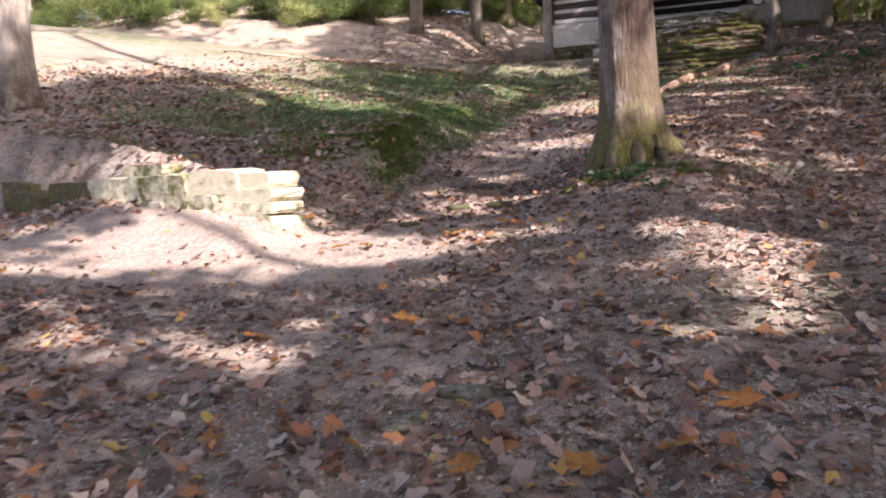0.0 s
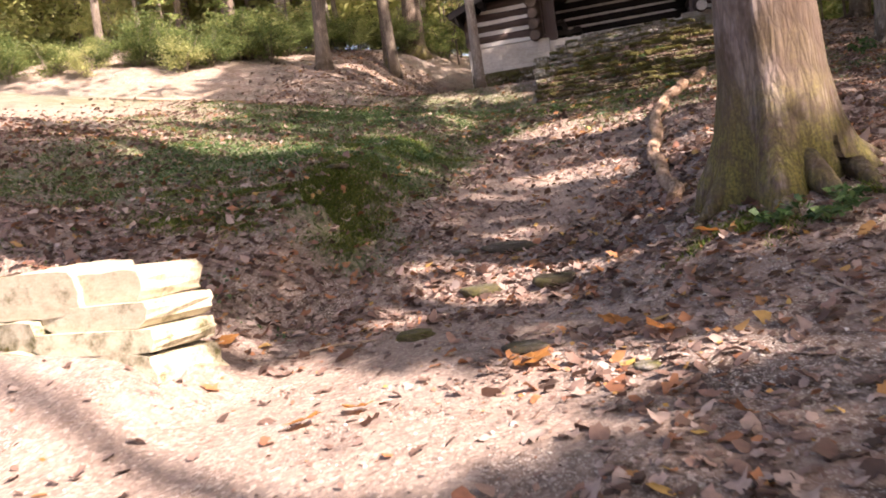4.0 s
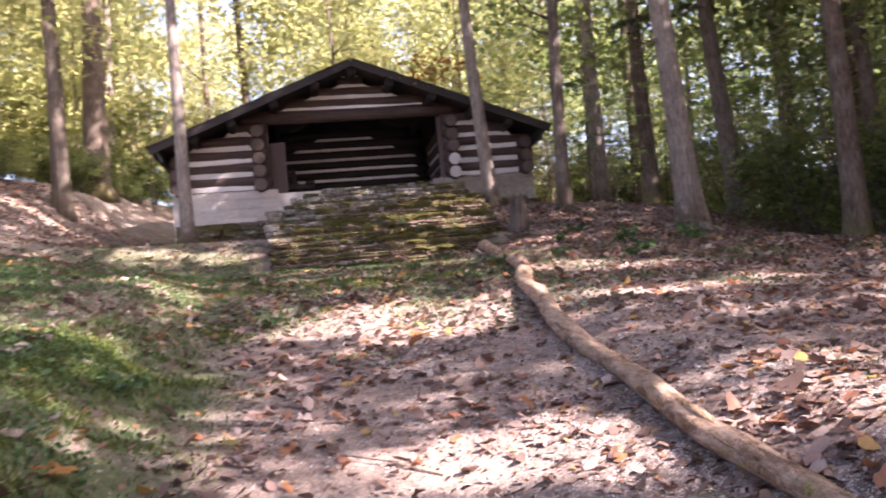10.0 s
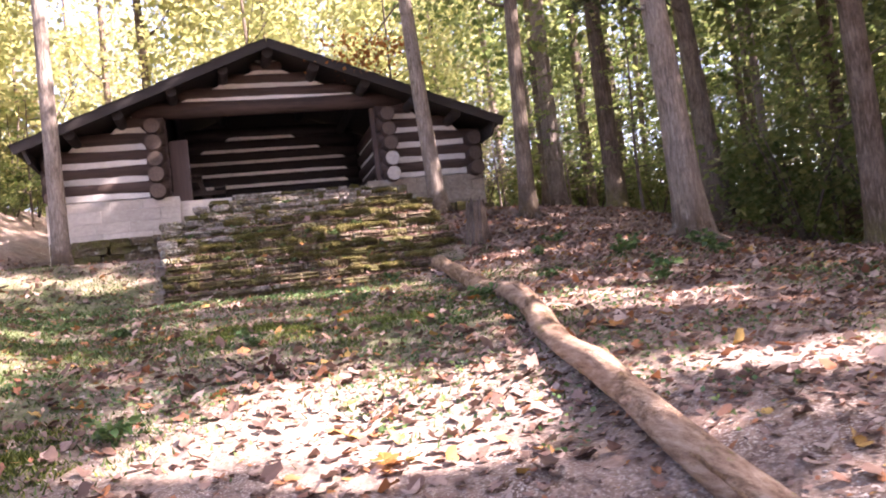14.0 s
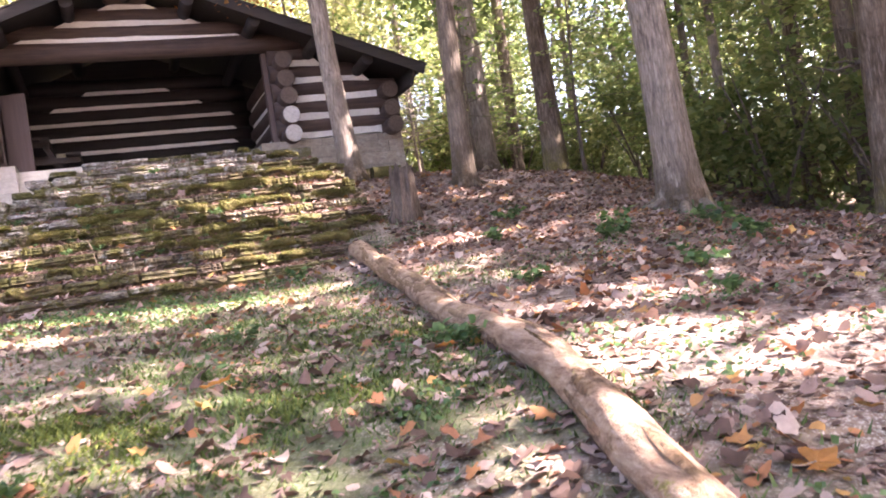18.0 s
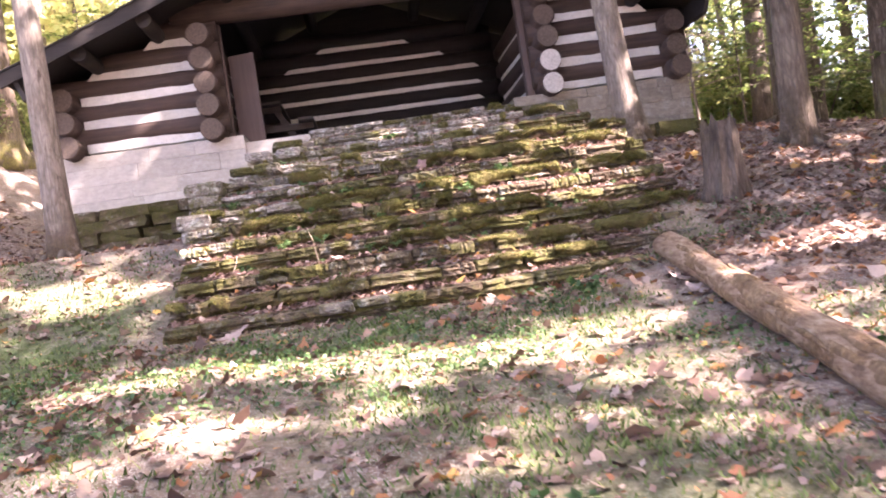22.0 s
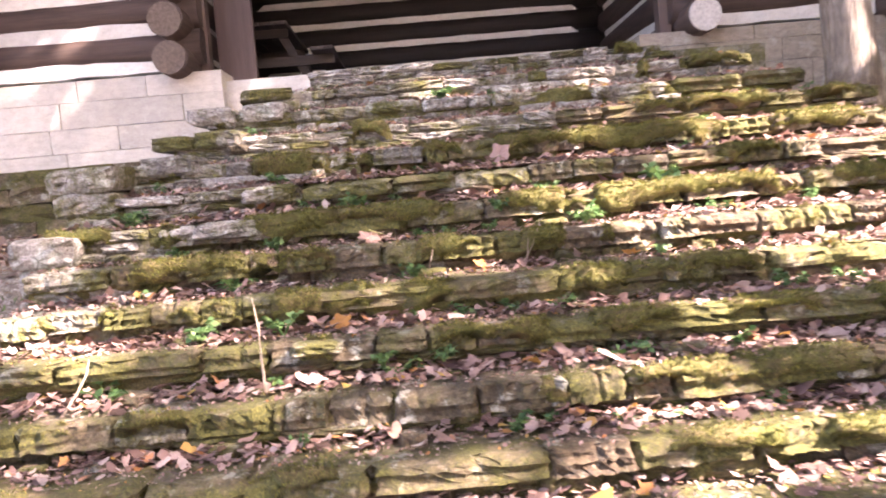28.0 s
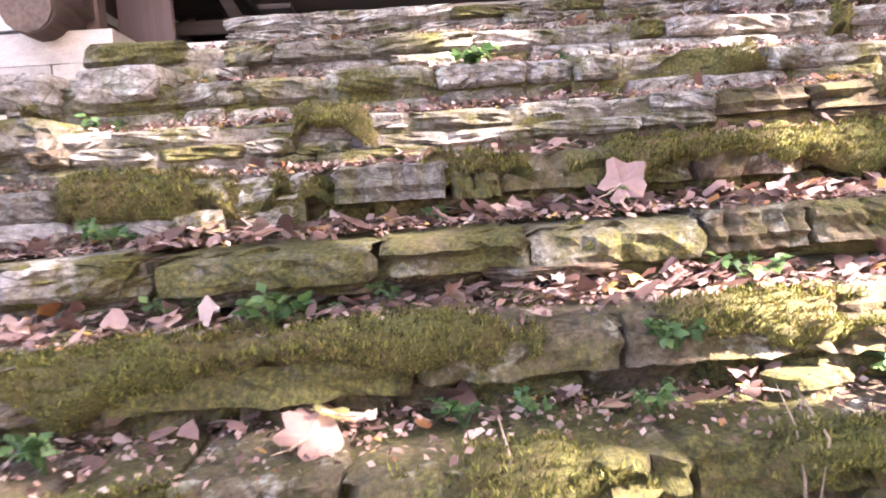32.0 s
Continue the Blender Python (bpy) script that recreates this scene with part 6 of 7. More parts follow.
def maple_cloud(x, y, z, size, seed, crumple=0.30):
    """Large lobed leaves, dried and crumpled, lying at the given spots."""
    rng = np.random.RandomState(seed)
    n, m = len(x), 13
    a, s = rng.uniform(0, 6.283, n), size * rng.uniform(0.6, 1.35, n)
    tx, ty = rng.normal(0, 0.28, n), rng.normal(0, 0.28, n)
    fold, cup = rng.uniform(0, 3.14, n), rng.uniform(-0.3, 0.8, n)
    lobed = rng.uniform(0, 1, n) < 0.5
    amp, oval = np.where(lobed, rng.uniform(0.10, 0.19, n), 0.02), np.where(lobed, 0.0, rng.uniform(0.12, 0.24, n))
    verts = np.zeros((n, m + 1, 3))
    for k in range(m):
        la = 6.283 * k / m
        rr = s * (0.72 + amp * math.cos(5 * la) + oval * math.cos(2 * la) + 0.08 * math.cos(la)) * rng.uniform(0.78, 1.16, n)
        dx, dy = rr * np.cos(a + la), rr * np.sin(a + la)
        across = (dx * np.cos(fold) + dy * np.sin(fold))
        verts[:, k, 0], verts[:, k, 1] = x + dx * 0.92, y + dy * 0.92
        verts[:, k, 2] = z + 0.006 + dx * tx + dy * ty + cup * across ** 2 / s + crumple * s * rng.normal(0, 0.28, n) + 0.35 * s * (np.abs(tx) + np.abs(ty))
    verts[:, m, 0], verts[:, m, 1] = x, y
    verts[:, m, 2] = z + 0.008 + 0.35 * s * (np.abs(tx) + np.abs(ty))
    b = np.arange(n)[:, None] * (m + 1)
    tri = np.array([[k, (k + 1) % m, m] for k in range(m)])
    return verts.reshape(-1, 3), (b[:, :, None] + tri[None]).reshape(-1, 3)


lx, ly = on_ground(47, 105000, 0.72, 1.0)
lv, lf = maple_cloud(lx, ly, height(lx, ly), 0.047, 48)
maples = mesh_object("maple_leaves", quads("maple_leaves", lv, lf), LITTER)
tagged(maples, "large crumpled tan and pinkish-brown maple leaves on the ground", "leaf litter", kind="stuff")

# leaves caught on the treads
rng = np.random.RandomState(61)
sx, sy, sz = [], [], []
for k in range(N_STEPS - 1):
    y, z = nose(k)
    x0, x1 = step_span(k)
    m = int(330 * (x1 - x0) * (1.0 if k < 8 else 0.4))
    xs = rng.uniform(x0, x1, m)
    xs = xs[(wave(xs, xs * 0 + k * 3.3, 2.2, 63) + rng.normal(0, 0.25, m) > -0.25) & ((k < 8) | (xs > -2.6 + rng.normal(0, 0.5, m)))]
    back = np.abs(rng.normal(0, 0.085, len(xs))).clip(0, 0.26)
    sx.append(xs), sy.append(y + RUN + 0.03 - back), sz.append(z + 0.004 + 0.028 * np.exp(-back / 0.06) * rng.uniform(0.2, 1.3, len(xs)))
sx, sy, sz = np.concatenate(sx), np.concatenate(sy), np.concatenate(sz)
lv, lf = litter_cloud(sx, sy, sz, 0.024, 62, 0.3)
tread_leaves = mesh_object("leaf_litter", quads("leaf_litter", lv, lf), LITTER_PALE)
tagged(tread_leaves, "brown and pink fallen leaves lying on the stair treads", "leaf litter", kind="stuff")
dx_, dy_, dz_ = [], [], []
for k in range(N_STEPS - 1):
    y, z = nose(k)
    x0, x1 = step_span(k)
    m = 2600 if k > 2 else 1800
    xs, back = rng.uniform(x0, x1, m), rng.uniform(0.0, 1.0, m) ** 1.4
    dx_.append(xs), dy_.append(y + RUN + 0.05 - back * 0.30), dz_.append(z + 0.006 + 0.012 * rng.rand(m))
cv, cf = leaf_cloud(np.stack([np.concatenate(dx_), np.concatenate(dy_), np.concatenate(dz_)], 1), 0.016, 66, 0.5)
tagged(mesh_object("leaf_crumbs", quads("leaf_crumbs", cv, cf), LITTER_PALE), "dry crumbs of leaf and bark on the stair treads", "leaf litter", kind="stuff")
pick = rng.uniform(0, 1, len(sx)) < 0.11
lv, lf = maple_cloud(sx[pick], sy[pick] - 0.02, sz[pick] + 0.010, 0.033, 65, 0.4)
tagged(mesh_object("maple_leaves", quads("maple_leaves", lv, lf), LITTER_PALE), "pale pink dried maple leaves drifted along the stair treads", "leaf litter", kind="stuff")


def blades(x, y, z, length, seed, width=0.006, lean=0.6, out=None):
    rng = np.random.RandomState(seed)
    n = len(x)
    a, ln = rng.uniform(0, 6.283, n), length * rng.uniform(0.5, 1.5, n)
    w = width * rng.uniform(0.7, 1.5, n)
    d = np.stack([np.cos(a) * lean, np.sin(a) * lean, np.ones(n)], 1)
    if out is not None:
        d = d * 0.6 + out
    d /= np.linalg.norm(d, axis=1)[:, None]
    p = np.stack([x, y, z], 1)
    s = np.stack([-np.sin(a), np.cos(a), np.zeros(n)], 1) * w[:, None]
    verts = np.stack([p - s, p + s, p + d * ln[:, None]], 1).reshape(-1, 3)
    return verts, np.arange(n * 3).reshape(-1, 3)


rng = np.random.RandomState(71)
n = 760000
bx, by = rng.uniform(-9.5, 4, n), rng.uniform(7.5, 25, n)
keep = rng.uniform(0, 1, n) < grassy(bx, by) * (0.25 + 0.75 * smooth_step(-0.1, 0.4, wave(bx, by, 4.0, 72)))
bx, by = bx[keep], by[keep]
bv, bf = blades(bx, by, height(bx, by) - 0.005, 0.042, 73, 0.006, 0.9)
grass = mesh_object("grass", quads("grass", bv, bf), GRASS)
tagged(grass, "short green grass and moss on the bank and lawn", "grass", kind="stuff")

# low broad-leaved ground cover on the lawn and bank
rng = np.random.RandomState(75)
n = 170000
cx_, cy_ = rng.uniform(-7, 3.5, n), rng.uniform(8, 24, n)
keep = (wave(cx_, cy_, 1.7, 76) + 0.5 * wave(cx_, cy_, 5.0, 77) > 0.27) & (rng.uniform(0, 1, n) < 0.25 + 0.75 * grassy(cx_, cy_)) & ((cy_ > 14) | (cx_ < -4.0)) & ~((cx_ > STEP_L - 0.1) & (cx_ < STEP_R + 0.2) & (cy_ > STEP_Y0 - 0.1))
cx_, cy_ = cx_[keep], cy_[keep]
cv, cf = leaf_cloud(np.stack([cx_, cy_, height(cx_, cy_) + rng.uniform(0.005, 0.05, len(cx_))], 1), 0.030, 78, 0.5)
cover = mesh_object("ground_cover", quads("ground_cover", cv, cf), HERB)
tagged(cover, "low green leafy ground cover among the fallen leaves", "ground cover", kind="stuff")

# moss along the stair noses: ragged lumpy cushions over the edge, with fine tufts on them
def moss_cover(xs, k):
    c = wave(xs, xs * 0 + k * 5.7, 1.5, 83) + 0.5 * wave(xs, xs * 0 + k * 2.2, 5.0, 84) + 0.45 * wave(xs, xs * 0 + k * 1.3, 17.0, 85) - 0.01
    if k >= 8:
        c = c - (0.25 if k == 8 else 0.85) + (0.4 if k == 8 else 1.05) * smooth_step(-1.9, 0.2, xs)
    elif k >= 5:
        c = c - 0.35 * smooth_step(-2.9, -3.5, xs)
    return np.clip(c * 2.2, -1, 1)


rng = np.random.RandomState(81)
cv, cf, tx, ty, tz = [], [], [], [], []
PROFILE = [(0.16, -0.010), (0.12, 0.004), (0.08, 0.014), (0.04, 0.019), (0.01, 0.016), (-0.014, 0.004), (-0.026, -0.016), (-0.030, -0.036), (-0.029, -0.056), (-0.022, -0.074), (-0.006, -0.090), (0.03, -0.098)]
for k in range(N_STEPS):
    y, z = nose(k)
    x0, x1 = step_span(k)
    xs = np.arange(x0, x1, 0.012)
    cov = moss_cover(xs, k)
    o = sum(len(c) for c in cv)
    rows = []
    deep = np.clip(0.48 + 0.55 * wave(xs, xs * 0 + k, 4, 88) + 0.6 * wave(xs, xs * 0 + k, 13, 89), 0.10, 1.5)
    upto = np.clip(0.6 + 0.8 * wave(xs, xs * 0 + k * 1.9, 5, 90), 0.1, 1.2)
    for j, (dy, dz) in enumerate(PROFILE):
        here = np.clip(cov * 1.5 + 0.75 * wave(xs, xs * 0 + j * 0.3 + k, 16, 91, 3), -0.4, 1)
        lump = 0.010 * wave(xs, xs * 0 + j * 0.4, 22, 86 + k, 2) + 0.007 * wave(xs, xs * 0 + j * 1.3, 75, 87, 2)
        sink = 0.075 * (1 - np.clip(here, 0, 1))
        rows.append(np.stack([xs + 0.004 * wave(xs, xs * 0 + j, 90, 92, 1), y + np.where(dy > 0, dy * upto, dy) + sink - lump * (1 if j > 3 else 0.2), z + dz * np.where(dz < 0, deep, 1) - sink + lump * (1 if j < 6 else 0.3)], 1))
    grid = np.stack(rows, 1).reshape(-1, 3)
    cv.append(grid)
    m = len(PROFILE)
    i = (np.arange(len(xs) - 1)[:, None] * m + np.arange(m - 1)[None]).ravel() + o
    cf.append(np.stack([i, i + 1, i + m + 1, i + m], 1))
    q = rng.randint(0, len(xs), 42000 if 2 < k < 9 else 20000)
    j = rng.randint(1, len(PROFILE) - 1, len(q))
    proud = cov[q] * 1.5 + 0.75 * wave(xs[q], j * 0.3 + k, 16, 91, 3)
    q, j = q[proud > 0.45], j[proud > 0.45]
    base = np.stack(rows, 1)[q, j]
    tx.append(base[:, 0] + rng.uniform(-0.008, 0.008, len(q))), ty.append(base[:, 1]), tz.append(base[:, 2] + rng.normal(0, 0.006, len(q)))
cushion = mesh_object("moss", quads("moss", np.concatenate(cv), np.concatenate(cf)), MOSS_MAT, smooth=True)
tagged(cushion, "ragged olive and yellow-green moss cushions along the stair edges", "moss", kind="stuff")
mv, mf = blades(np.concatenate(tx), np.concatenate(ty), np.concatenate(tz), 0.012, 85, 0.0019, 1.0, np.array([0, -0.6, 0.25]))
moss = mesh_object("moss_tufts", quads("moss_tufts", mv, mf), MOSS)
tagged(moss, "fine yellow-green moss tufts on the stair edges", "moss", kind="stuff")

# green moss mounds on the bank
rng = np.random.RandomState(95)
mx, my = [], []
for cx, cy, rx, ry, n in ((-4.65, 9.95, 0.65, 0.40, 19000), (-4.45, 10.6, 0.5, 0.5, 14000), (-4.7, 11.5, 0.6, 0.5, 7000), (-5.4, 10.6, 0.6, 0.5, 6000), (-5.0, 13.2, 0.7, 0.7, 8000), (-4.05, 15.6, 0.45, 0.40, 5000), (-4.4, 14.0, 0.45, 0.65, 8000), (-4.5, 12.4, 0.5, 0.6, 6000), (-5.2, 9.5, 0.4, 0.3, 2500), (-6.3, 10.2, 0.5, 0.4, 3000),
                          (-3.3, 17.5, 0.8, 0.4, 5000), (-2.1, 17.4, 0.7, 0.35, 4000), (-1.35, 8.35, 0.35, 0.3, 4000), (-0.55, 8.2, 0.4, 0.25, 3500), (-7.2, 8.45, 0.9, 0.25, 5000), (-5.6, 9.5, 0.5, 0.25, 3000), (-2.8, 17.9, 0.5, 0.3, 3000), (-1.3, 18.5, 0.5, 0.3, 3000)):
    ax, ay = rng.normal(cx, rx * 0.55, n), rng.normal(cy, ry * 0.55, n)
    keep = wave(ax, ay, 4.5, 96) + 0.5 * wave(ax, ay, 14, 97) > -0.05
    mx.append(ax[keep]), my.append(ay[keep])
mx, my = np.concatenate(mx), np.concatenate(my)
mv, mf = blades(mx, my, height(mx, my) + 0.016 * wave(mx, my, 9, 98), 0.034, 99, 0.0045, 1.1)
tagged(mesh_object("bank_moss", quads("bank_moss", mv, mf), BANK_MOSS), "deep green and yellowish moss patches on the bank", "moss", kind="stuff")


# ---- small plants, rocks and twigs ----
def rock(x, y, w, d, hh, material, label, seed, rz=0.0):
    bm = bmesh.new()
    bmesh.ops.create_icosphere(bm, subdivisions=3, radius=0.5)
    for v in bm.verts:
        n = noise.noise(v.co * 2.3 + Vector((seed * 3.1, 0, 0))) * 0.28 + noise.noise(v.co * 6 + Vector((0, seed * 1.7, 0))) * 0.08
        v.co = v.co * (1 + n)
        v.co.z = min(max(v.co.z, -0.3), 0.27 + 0.08 * n)
    ob = part("rock", bm, material, smooth=True)
    ob.matrix_basis = pose(x, y, h(x, y) + hh * 0.12, 0, 0, rz) @ Matrix.Diagonal((w, d, hh, 1))
    return tagged(ob, label, "rock")


for k, (x, y, w, d, hh, kind) in enumerate(((-2.95, 10.0, 0.42, 0.30, 0.20, 1), (-3.02, 8.95, 0.24, 0.22, 0.16, 1), (-2.52, 8.9, 0.30, 0.24, 0.18, 1), (-3.32, 9.9, 0.20, 0.16, 0.10, 1), (-2.24, 2.8, 0.10, 0.08, 0.04, 0),
                                       (-1.23, 3.62, 0.26, 0.16, 0.07, 0), (-0.96, 3.72, 0.26, 0.16, 0.07, 1), (-1.35, 3.25, 0.24, 0.14, 0.05, 0), (-3.25, 8.05, 0.16, 0.2, 0.14, 1), (-2.55, 7.5, 0.22, 0.18, 0.1, 1), (-1.95, 11.4, 0.12, 0.1, 0.1, 0),
                                       (-4.6, 10.9, 0.22, 0.2, 0.14, 1), (-2.0, 7.0, 0.12, 0.1, 0.05, 0), (0.4, 26.6, 0.3, 0.3, 0.2, 1))):
    rock(x, y, w * 1.1, d * 1.1, hh * (0.7 if kind else 1.0), PATH_STONE if kind else GREY_STONE, "mossy brown stone half sunk in the path" if kind else "small grey stone lying on the ground", k, 37 * k)


def herb(x, y, z, size, seed, stems=7, label="low green woodland herb with small leaves"):
    rng = np.random.RandomState(seed)
    top = tagged(new("plant"), label, "plant")
    top.matrix_basis = pose(x, y, z, 0, 0, rng.uniform(0, 360))
    pieces, pts = [], []
    for q in range(stems):
        a, ln = rng.uniform(0, 6.3), size * rng.uniform(0.6, 1.2)
        e = Vector((math.cos(a) * ln * 0.8, math.sin(a) * ln * 0.8, ln * rng.uniform(0.4, 0.9)))
        pieces.append(tube([Vector((0, 0, -0.01)), e * 0.5 + Vector((0, 0, ln * 0.15)), e], [0.004, 0.003, 0.0015], 5, 0.0, q))
        pts += [(e * u + Vector((0, 0, ln * 0.3 * u * (1 - u))))[:] for u in (0.45, 0.62, 0.78, 0.9, 1.0)]
    mesh_object("stem", joined("stem", pieces), HERB, top)
    cv, cf = leaf_cloud(np.repeat(np.array(pts), 2, 0), size * 0.38, seed, 0.4)
    mesh_object("leaves", quads("leaves", cv, cf), HERB, top)


for k, (x, y, size) in enumerate(((1.85, 20.7, 0.22), (1.6, 20.4, 0.20), (-1.03, 17.75, 0.16), (0.24, 19.5, 0.14), (1.2, 18.8, 0.2), (2.2, 19.4, 0.2), (0.9, 21.4, 0.16), (-1.28, 8.15, 0.14), (-1.05, 8.05, 0.16), (-0.9, 8.2, 0.12),
                                  (-0.86, 22.2, 0.15), (2.6, 20.2, 0.22), (1.5, 22.2, 0.18), (0.6, 17.9, 0.15), (-3.6, 15.6, 0.14), (-4.3, 13.2, 0.16), (-2.9, 17.2, 0.12), (-3.9, 18.4, 0.15), (-1.9, 18.9, 0.12), (-0.75, 7.7, 0.12))):
    herb(x, y, h(x, y), size, 1200 + k)
for k, (x, step, size) in enumerate(((-1.25, 5, 0.09), (-1.4, 6, 0.08), (-1.9, 3, 0.07), (-1.7, 3, 0.07), (-2.9, 4, 0.10), (-3.2, 5, 0.08), (-0.6, 7, 0.07), (-2.2, 2, 0.08), (-1.8, 1, 0.09), (-0.9, 2, 0.08), (-2.6, 6, 0.08),
                                     (-3.4, 7, 0.09), (-1.5, 10, 0.08), (-0.2, 5, 0.08), (-2.75, 7, 0.07), (-1.0, 4, 0.07), (-3.3, 2, 0.09), (-0.3, 3, 0.08), (-2.05, 5, 0.06), (-1.6, 7, 0.06))):
    y, z = nose(step)
    herb(x, y + RUN - 0.03, z, size, 1300 + k, 5, "tiny green plant growing on a stair tread")


for k, (x, y, z, size, stems) in enumerate(((-0.81, 24.86, 4.44, 0.11, 8), (-1.28, 24.60, 4.29, 0.08, 7), (-2.10, 24.31, 4.13, 0.075, 7), (-1.52, 24.03, 3.97, 0.06, 5), (-2.65, 24.03, 3.97, 0.085, 7), (-2.99, 24.03, 3.97, 0.09, 8),
                                            (-2.80, 25.18, 4.60, 0.07, 6), (-1.87, 26.02, 5.07, 0.10, 9), (-2.74, 24.60, 4.28, 0.065, 7), (-2.40, 24.88, 4.44, 0.085, 8), (-1.74, 24.60, 4.29, 0.055, 6), (-3.49, 24.88, 4.44, 0.09, 8),
                                            (-2.25, 23.80, 3.86, 0.06, 7), (-2.02, 23.80, 3.86, 0.06, 7), (-1.67, 24.66, 4.38, 0.06, 9), (-1.30, 23.78, 3.82, 0.06, 6), (-0.55, 24.05, 3.97, 0.08, 7))):
    herb(x, y, z, size, 1450 + k, stems, "small fresh green plant rooted between the stair stones")
rng = np.random.RandomState(131)
for k in range(34):
    step = rng.randint(1, 10)
    y, z = nose(step)
    x0, x1 = step_span(step)
    herb(rng.uniform(x0 + 0.1, x1 - 0.1), y + RUN - rng.uniform(-0.01, 0.06), z + 0.002, rng.uniform(0.035, 0.075), 1400 + k, rng.randint(3, 6), "tiny green plant growing on a stair tread")


def twig(pts, r, label="thin pale dead twig"):
    ob = mesh_object("twig", joined("twig", [tube([Vector(p) for p in pts], [r, r * 0.85, r * 0.65, r * 0.4][:len(pts)], 6, 0.05, 3)]), DEADWOOD, smooth=True)
    tagged(ob, label, "twig")


for pts, r in (([(-2.68, 23.72, 3.81), (-2.70, 23.80, 3.93), (-2.72, 23.90, 4.03), (-2.76, 24.02, 4.13)], 0.006), ([(-3.42, 23.70, 3.79), (-3.38, 23.76, 3.86), (-3.36, 23.82, 3.92), (-3.36, 23.86, 3.97)], 0.006),
               ([(-2.04, 24.36, 4.15), (-2.02, 24.38, 4.22), (-2.00, 24.44, 4.28), (-2.01, 24.48, 4.33)], 0.0035), ([(-1.60, 24.36, 4.16), (-1.59, 24.38, 4.23), (-1.57, 24.44, 4.29), (-1.57, 24.50, 4.34)], 0.003),
               ([(-1.50, 24.58, 4.31), (-1.54, 24.40, 4.28), (-1.58, 24.36, 4.20), (-1.62, 24.34, 4.15)], 0.003)):
    twig(pts, r)
for x, y, a, ln in ((-3.7, 7.9, 0.4, 0.5), (-5.0, 9.2, 1.2, 0.6), (-1.2, 7.4, 2.0, 0.4), (-3.4, 22.7, 0.5, 0.5), (-3.0, 12.3, 2.6, 0.5), (0.6, 15.5, 0.7, 0.5), (-4.7, 10.2, 0.1, 0.5), (-10.5, 18.0, 0.2, 2.0)):
    dx, dy = math.cos(a) * ln / 2, math.sin(a) * ln / 2
    twig([(x - dx, y - dy, h(x - dx, y - dy) + 0.01), (x, y + 0.04, h(x, y) + 0.03), (x + dx, y + dy, h(x + dx, y + dy) + 0.02)], 0.008 if ln < 1 else 0.05)


def big_leaf(x, y, z, size, material, rz, label, tilt=12.0):
    """A lobed maple leaf, cupped and lying loosely."""
    rng = random.Random(int(1000 * (x + 20) + y))
    bm = bmesh.new()
    c = bm.verts.new((0, 0, 0))
    ring = []
    for k in range(22):
        a = 2 * math.pi * k / 22
        lobe = 0.74 + 0.13 * math.cos(5 * a) + 0.08 * math.cos(a) + 0.05 * math.cos(9 * a + 1) + rng.uniform(-0.09, 0.07)
        if abs(a - math.pi) < 0.25:
            lobe *= 0.55
        r = size * lobe
        ring.append(bm.verts.new((r * math.cos(a), r * math.sin(a), size * (0.28 * lobe * lobe * rng.uniform(0.4, 1.3) - 0.06))))
    for k in range(22):
        bm.faces.new((c, ring[k], ring[(k + 1) % 22]))
    top = tagged(new("fallen_leaf"), label, "leaf")
    top.matrix_basis = pose(x, y, z, tilt, -tilt * 0.6, rz)
    part("blade", bm, material, top)
    mesh_object("stalk", joined("stalk", [tube([Vector((0, 0, 0)), Vector((-size * 0.6, 0, size * 0.1)), Vector((-size * 1.1, size * 0.1, size * 0.25))], [0.003, 0.002, 0.0015], 5, 0.0, 1)]), DEADWOOD, top)


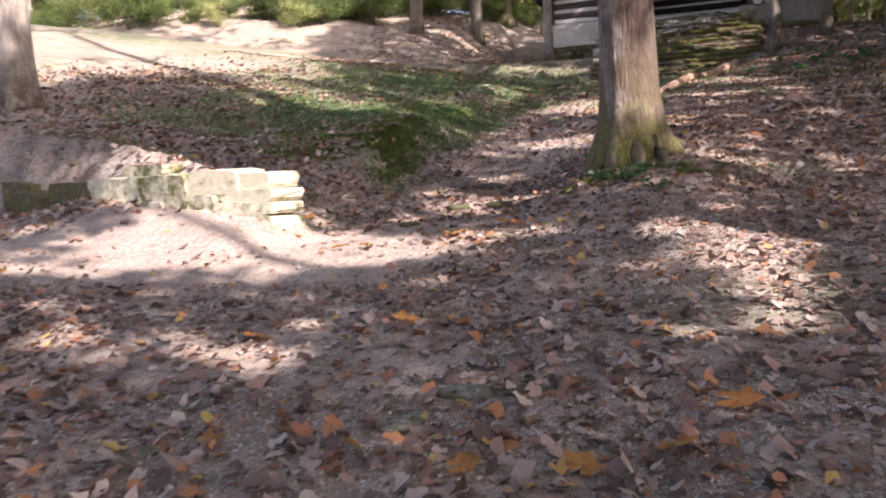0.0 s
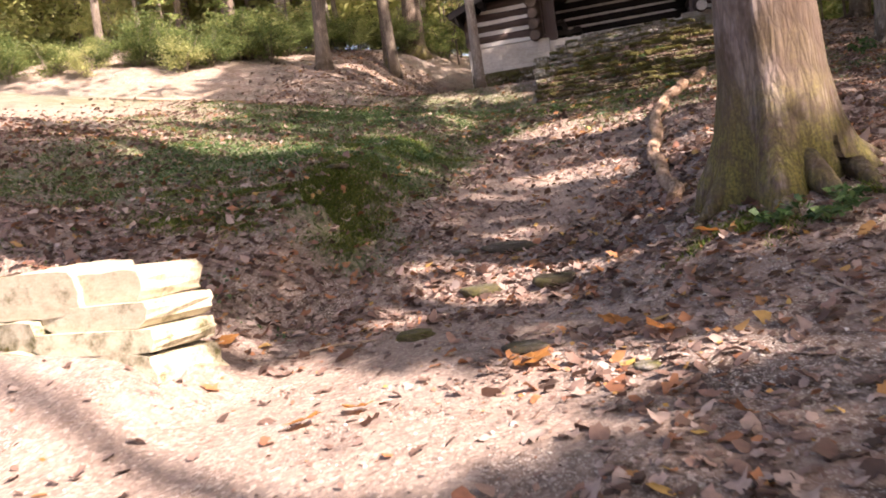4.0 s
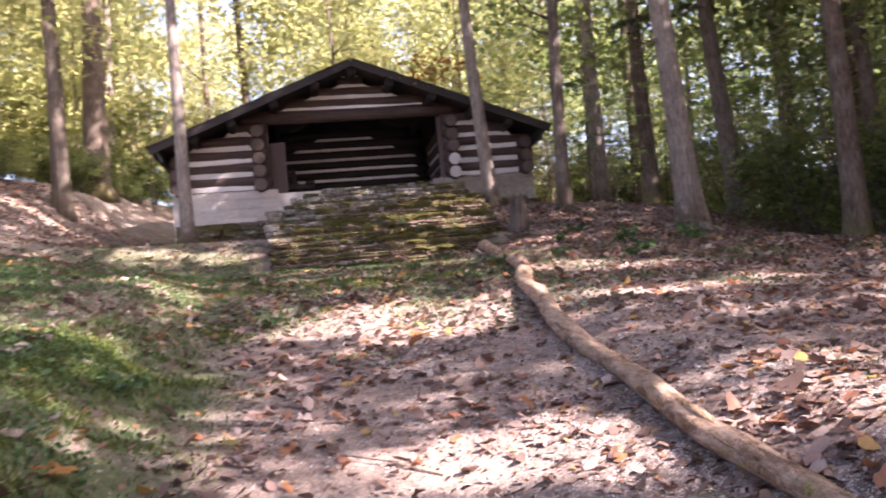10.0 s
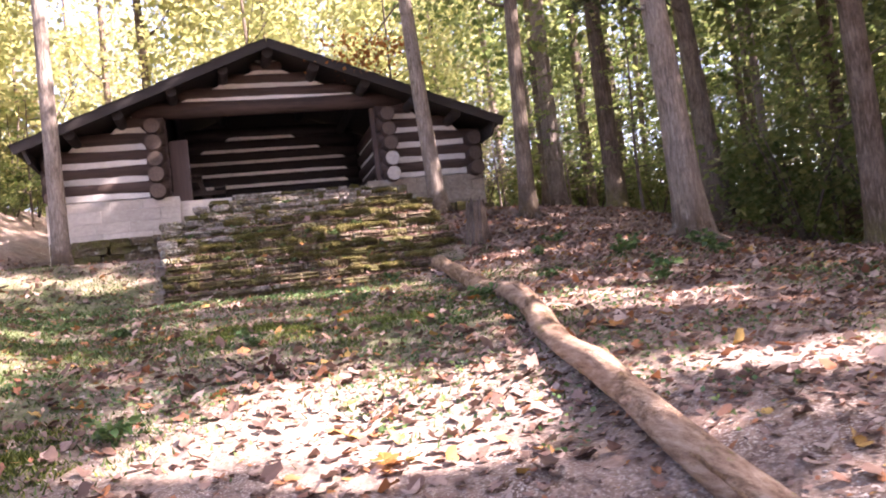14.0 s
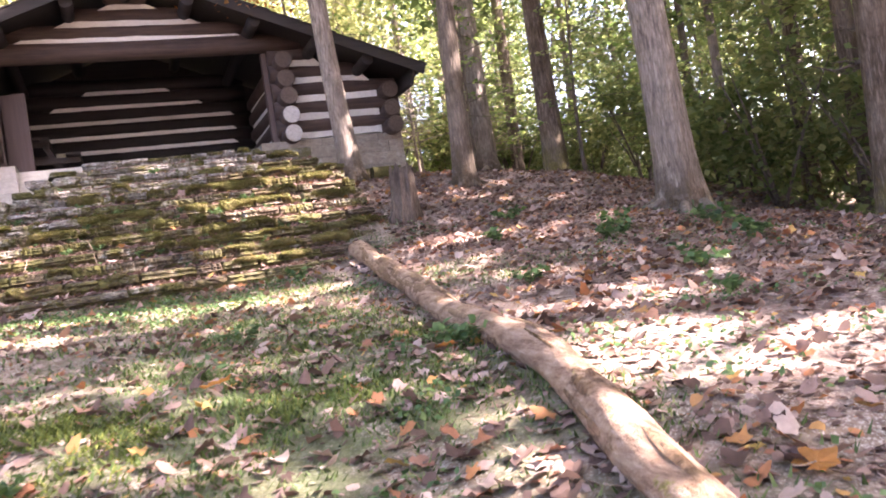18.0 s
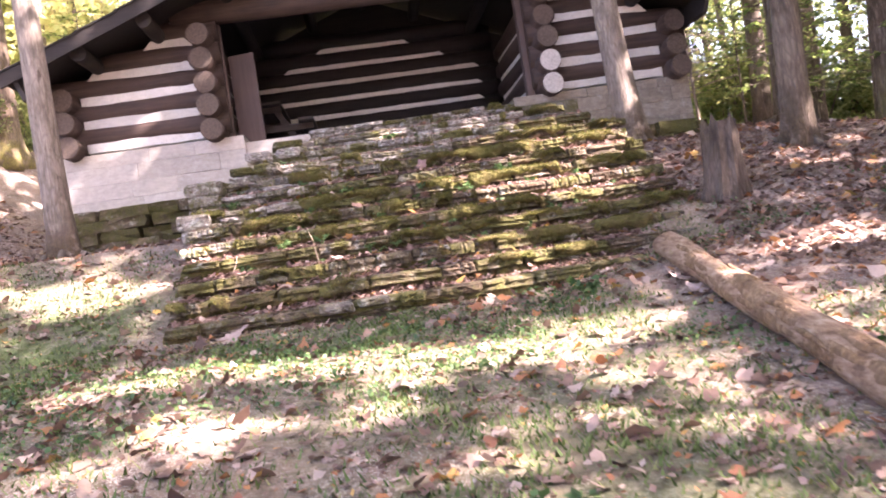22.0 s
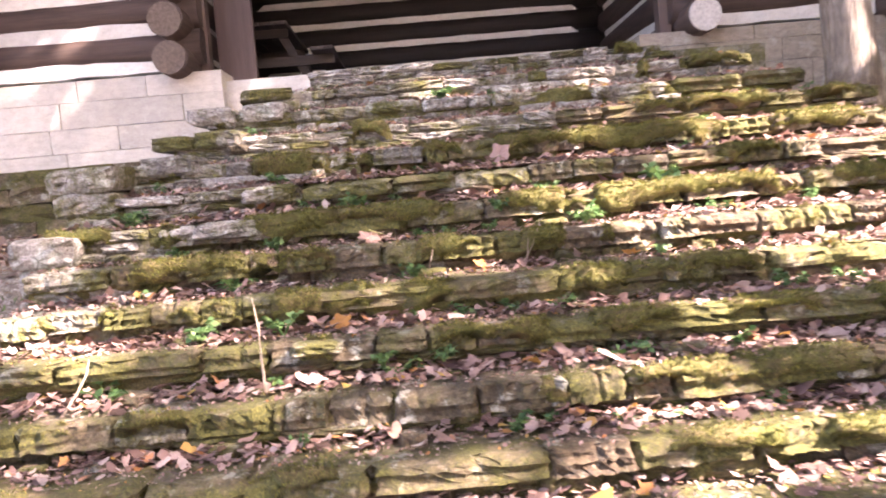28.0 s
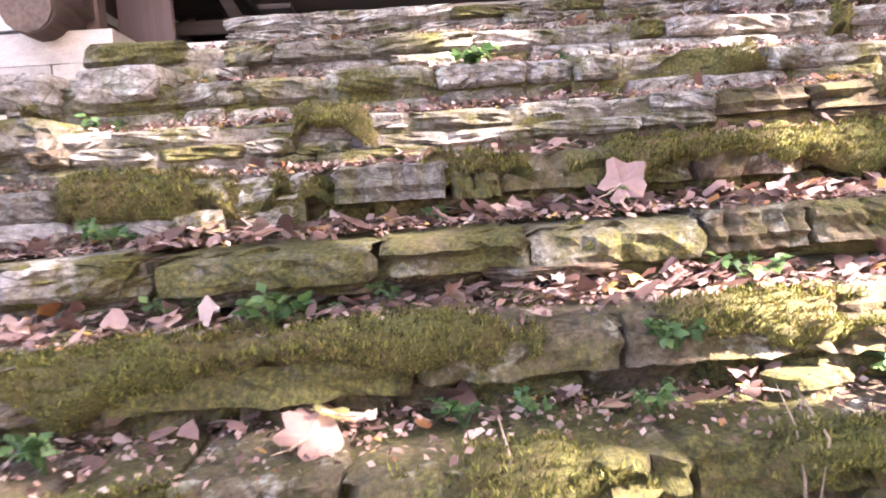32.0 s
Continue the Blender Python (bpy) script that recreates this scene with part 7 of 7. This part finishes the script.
ORANGE_SPOTS = [(-0.9, 15.91), (-4.26, 7.75), (-2.13, 7.63), (-1.91, 7.33), (-3.87, 8.18), (-3.2, 6.87), (-3.38, 6.7), (-2.5, 7.28), (-2.51, 14.84), (-4.32, 16.28), (-4.24, 11.75), (-1.58, 8.45), (-1.16, 17.72), (-2.15, 17.96),
                (-0.3, 3.2), (-0.1, 3.6), (-1.0, 2.9), (-0.6, 3.0), (-1.9, 4.6), (-2.7, 4.3)]
for k, (x, y) in enumerate(ORANGE_SPOTS):
    big_leaf(x, y, h(x, y) + 0.03, 0.075 + 0.012 * (k % 4), LEAVES_ORANGE, 47 * k, "large curled orange maple leaf on the ground")
for k, (x, y) in enumerate([(-2.53, 15.58), (-3.72, 12.64)]):
    big_leaf(x, y, h(x, y) + 0.03, 0.055, LEAVES_GOLD, 61 * k, "bright yellow fallen leaf on the ground")
for k, (x, y, z, size, mat, tilt) in enumerate(((-1.60, 25.20, 4.66, 0.075, LEAVES_PINK, 58), (-1.81, 24.32, 4.15, 0.05, LEAVES_ORANGE, 30), (-2.27, 24.28, 4.14, 0.045, LEAVES_PINK, 35), (-1.81, 24.58, 4.31, 0.05, LEAVES_PINK, 20),
                                                (-2.88, 26.02, 5.10, 0.055, LEAVES_ORANGE, 30), (-2.31, 24.57, 4.30, 0.075, LEAVES_PINK, 25), (-2.27, 24.62, 4.32, 0.05, LEAVES_GOLD, 15), (-1.66, 24.56, 4.31, 0.065, LEAVES_PINK, 22),
                                                (-1.76, 24.31, 4.15, 0.055, LEAVES_PINK, 12), (-2.42, 24.02, 4.00, 0.055, LEAVES_ORANGE, 30), (-2.52, 24.03, 4.01, 0.05, LEAVES_PINK, 35), (-1.15, 24.30, 4.15, 0.05, LEAVES_ORANGE, 20), (-2.05, 24.88, 4.47, 0.05, LEAVES_PINK, 30))):
    words = {LEAVES_ORANGE: "curled orange leaf resting on a stair tread", LEAVES_GOLD: "yellow fallen leaf resting on a stair tread"}.get(mat, "pale pinkish curled leaf resting on a stair tread")
    big_leaf(x, y, z, size, mat, 83 * k, words, tilt)
for k, (x, y) in enumerate([(-3.3, 23.0), (-3.32, 22.75), (-0.39, 21.5), (-0.35, 21.85)]):
    big_leaf(x, y, h(x, y) + 0.03, 0.10, LITTER_PALE, 29 * k, "large pale maple leaf on the ground", 20.0)
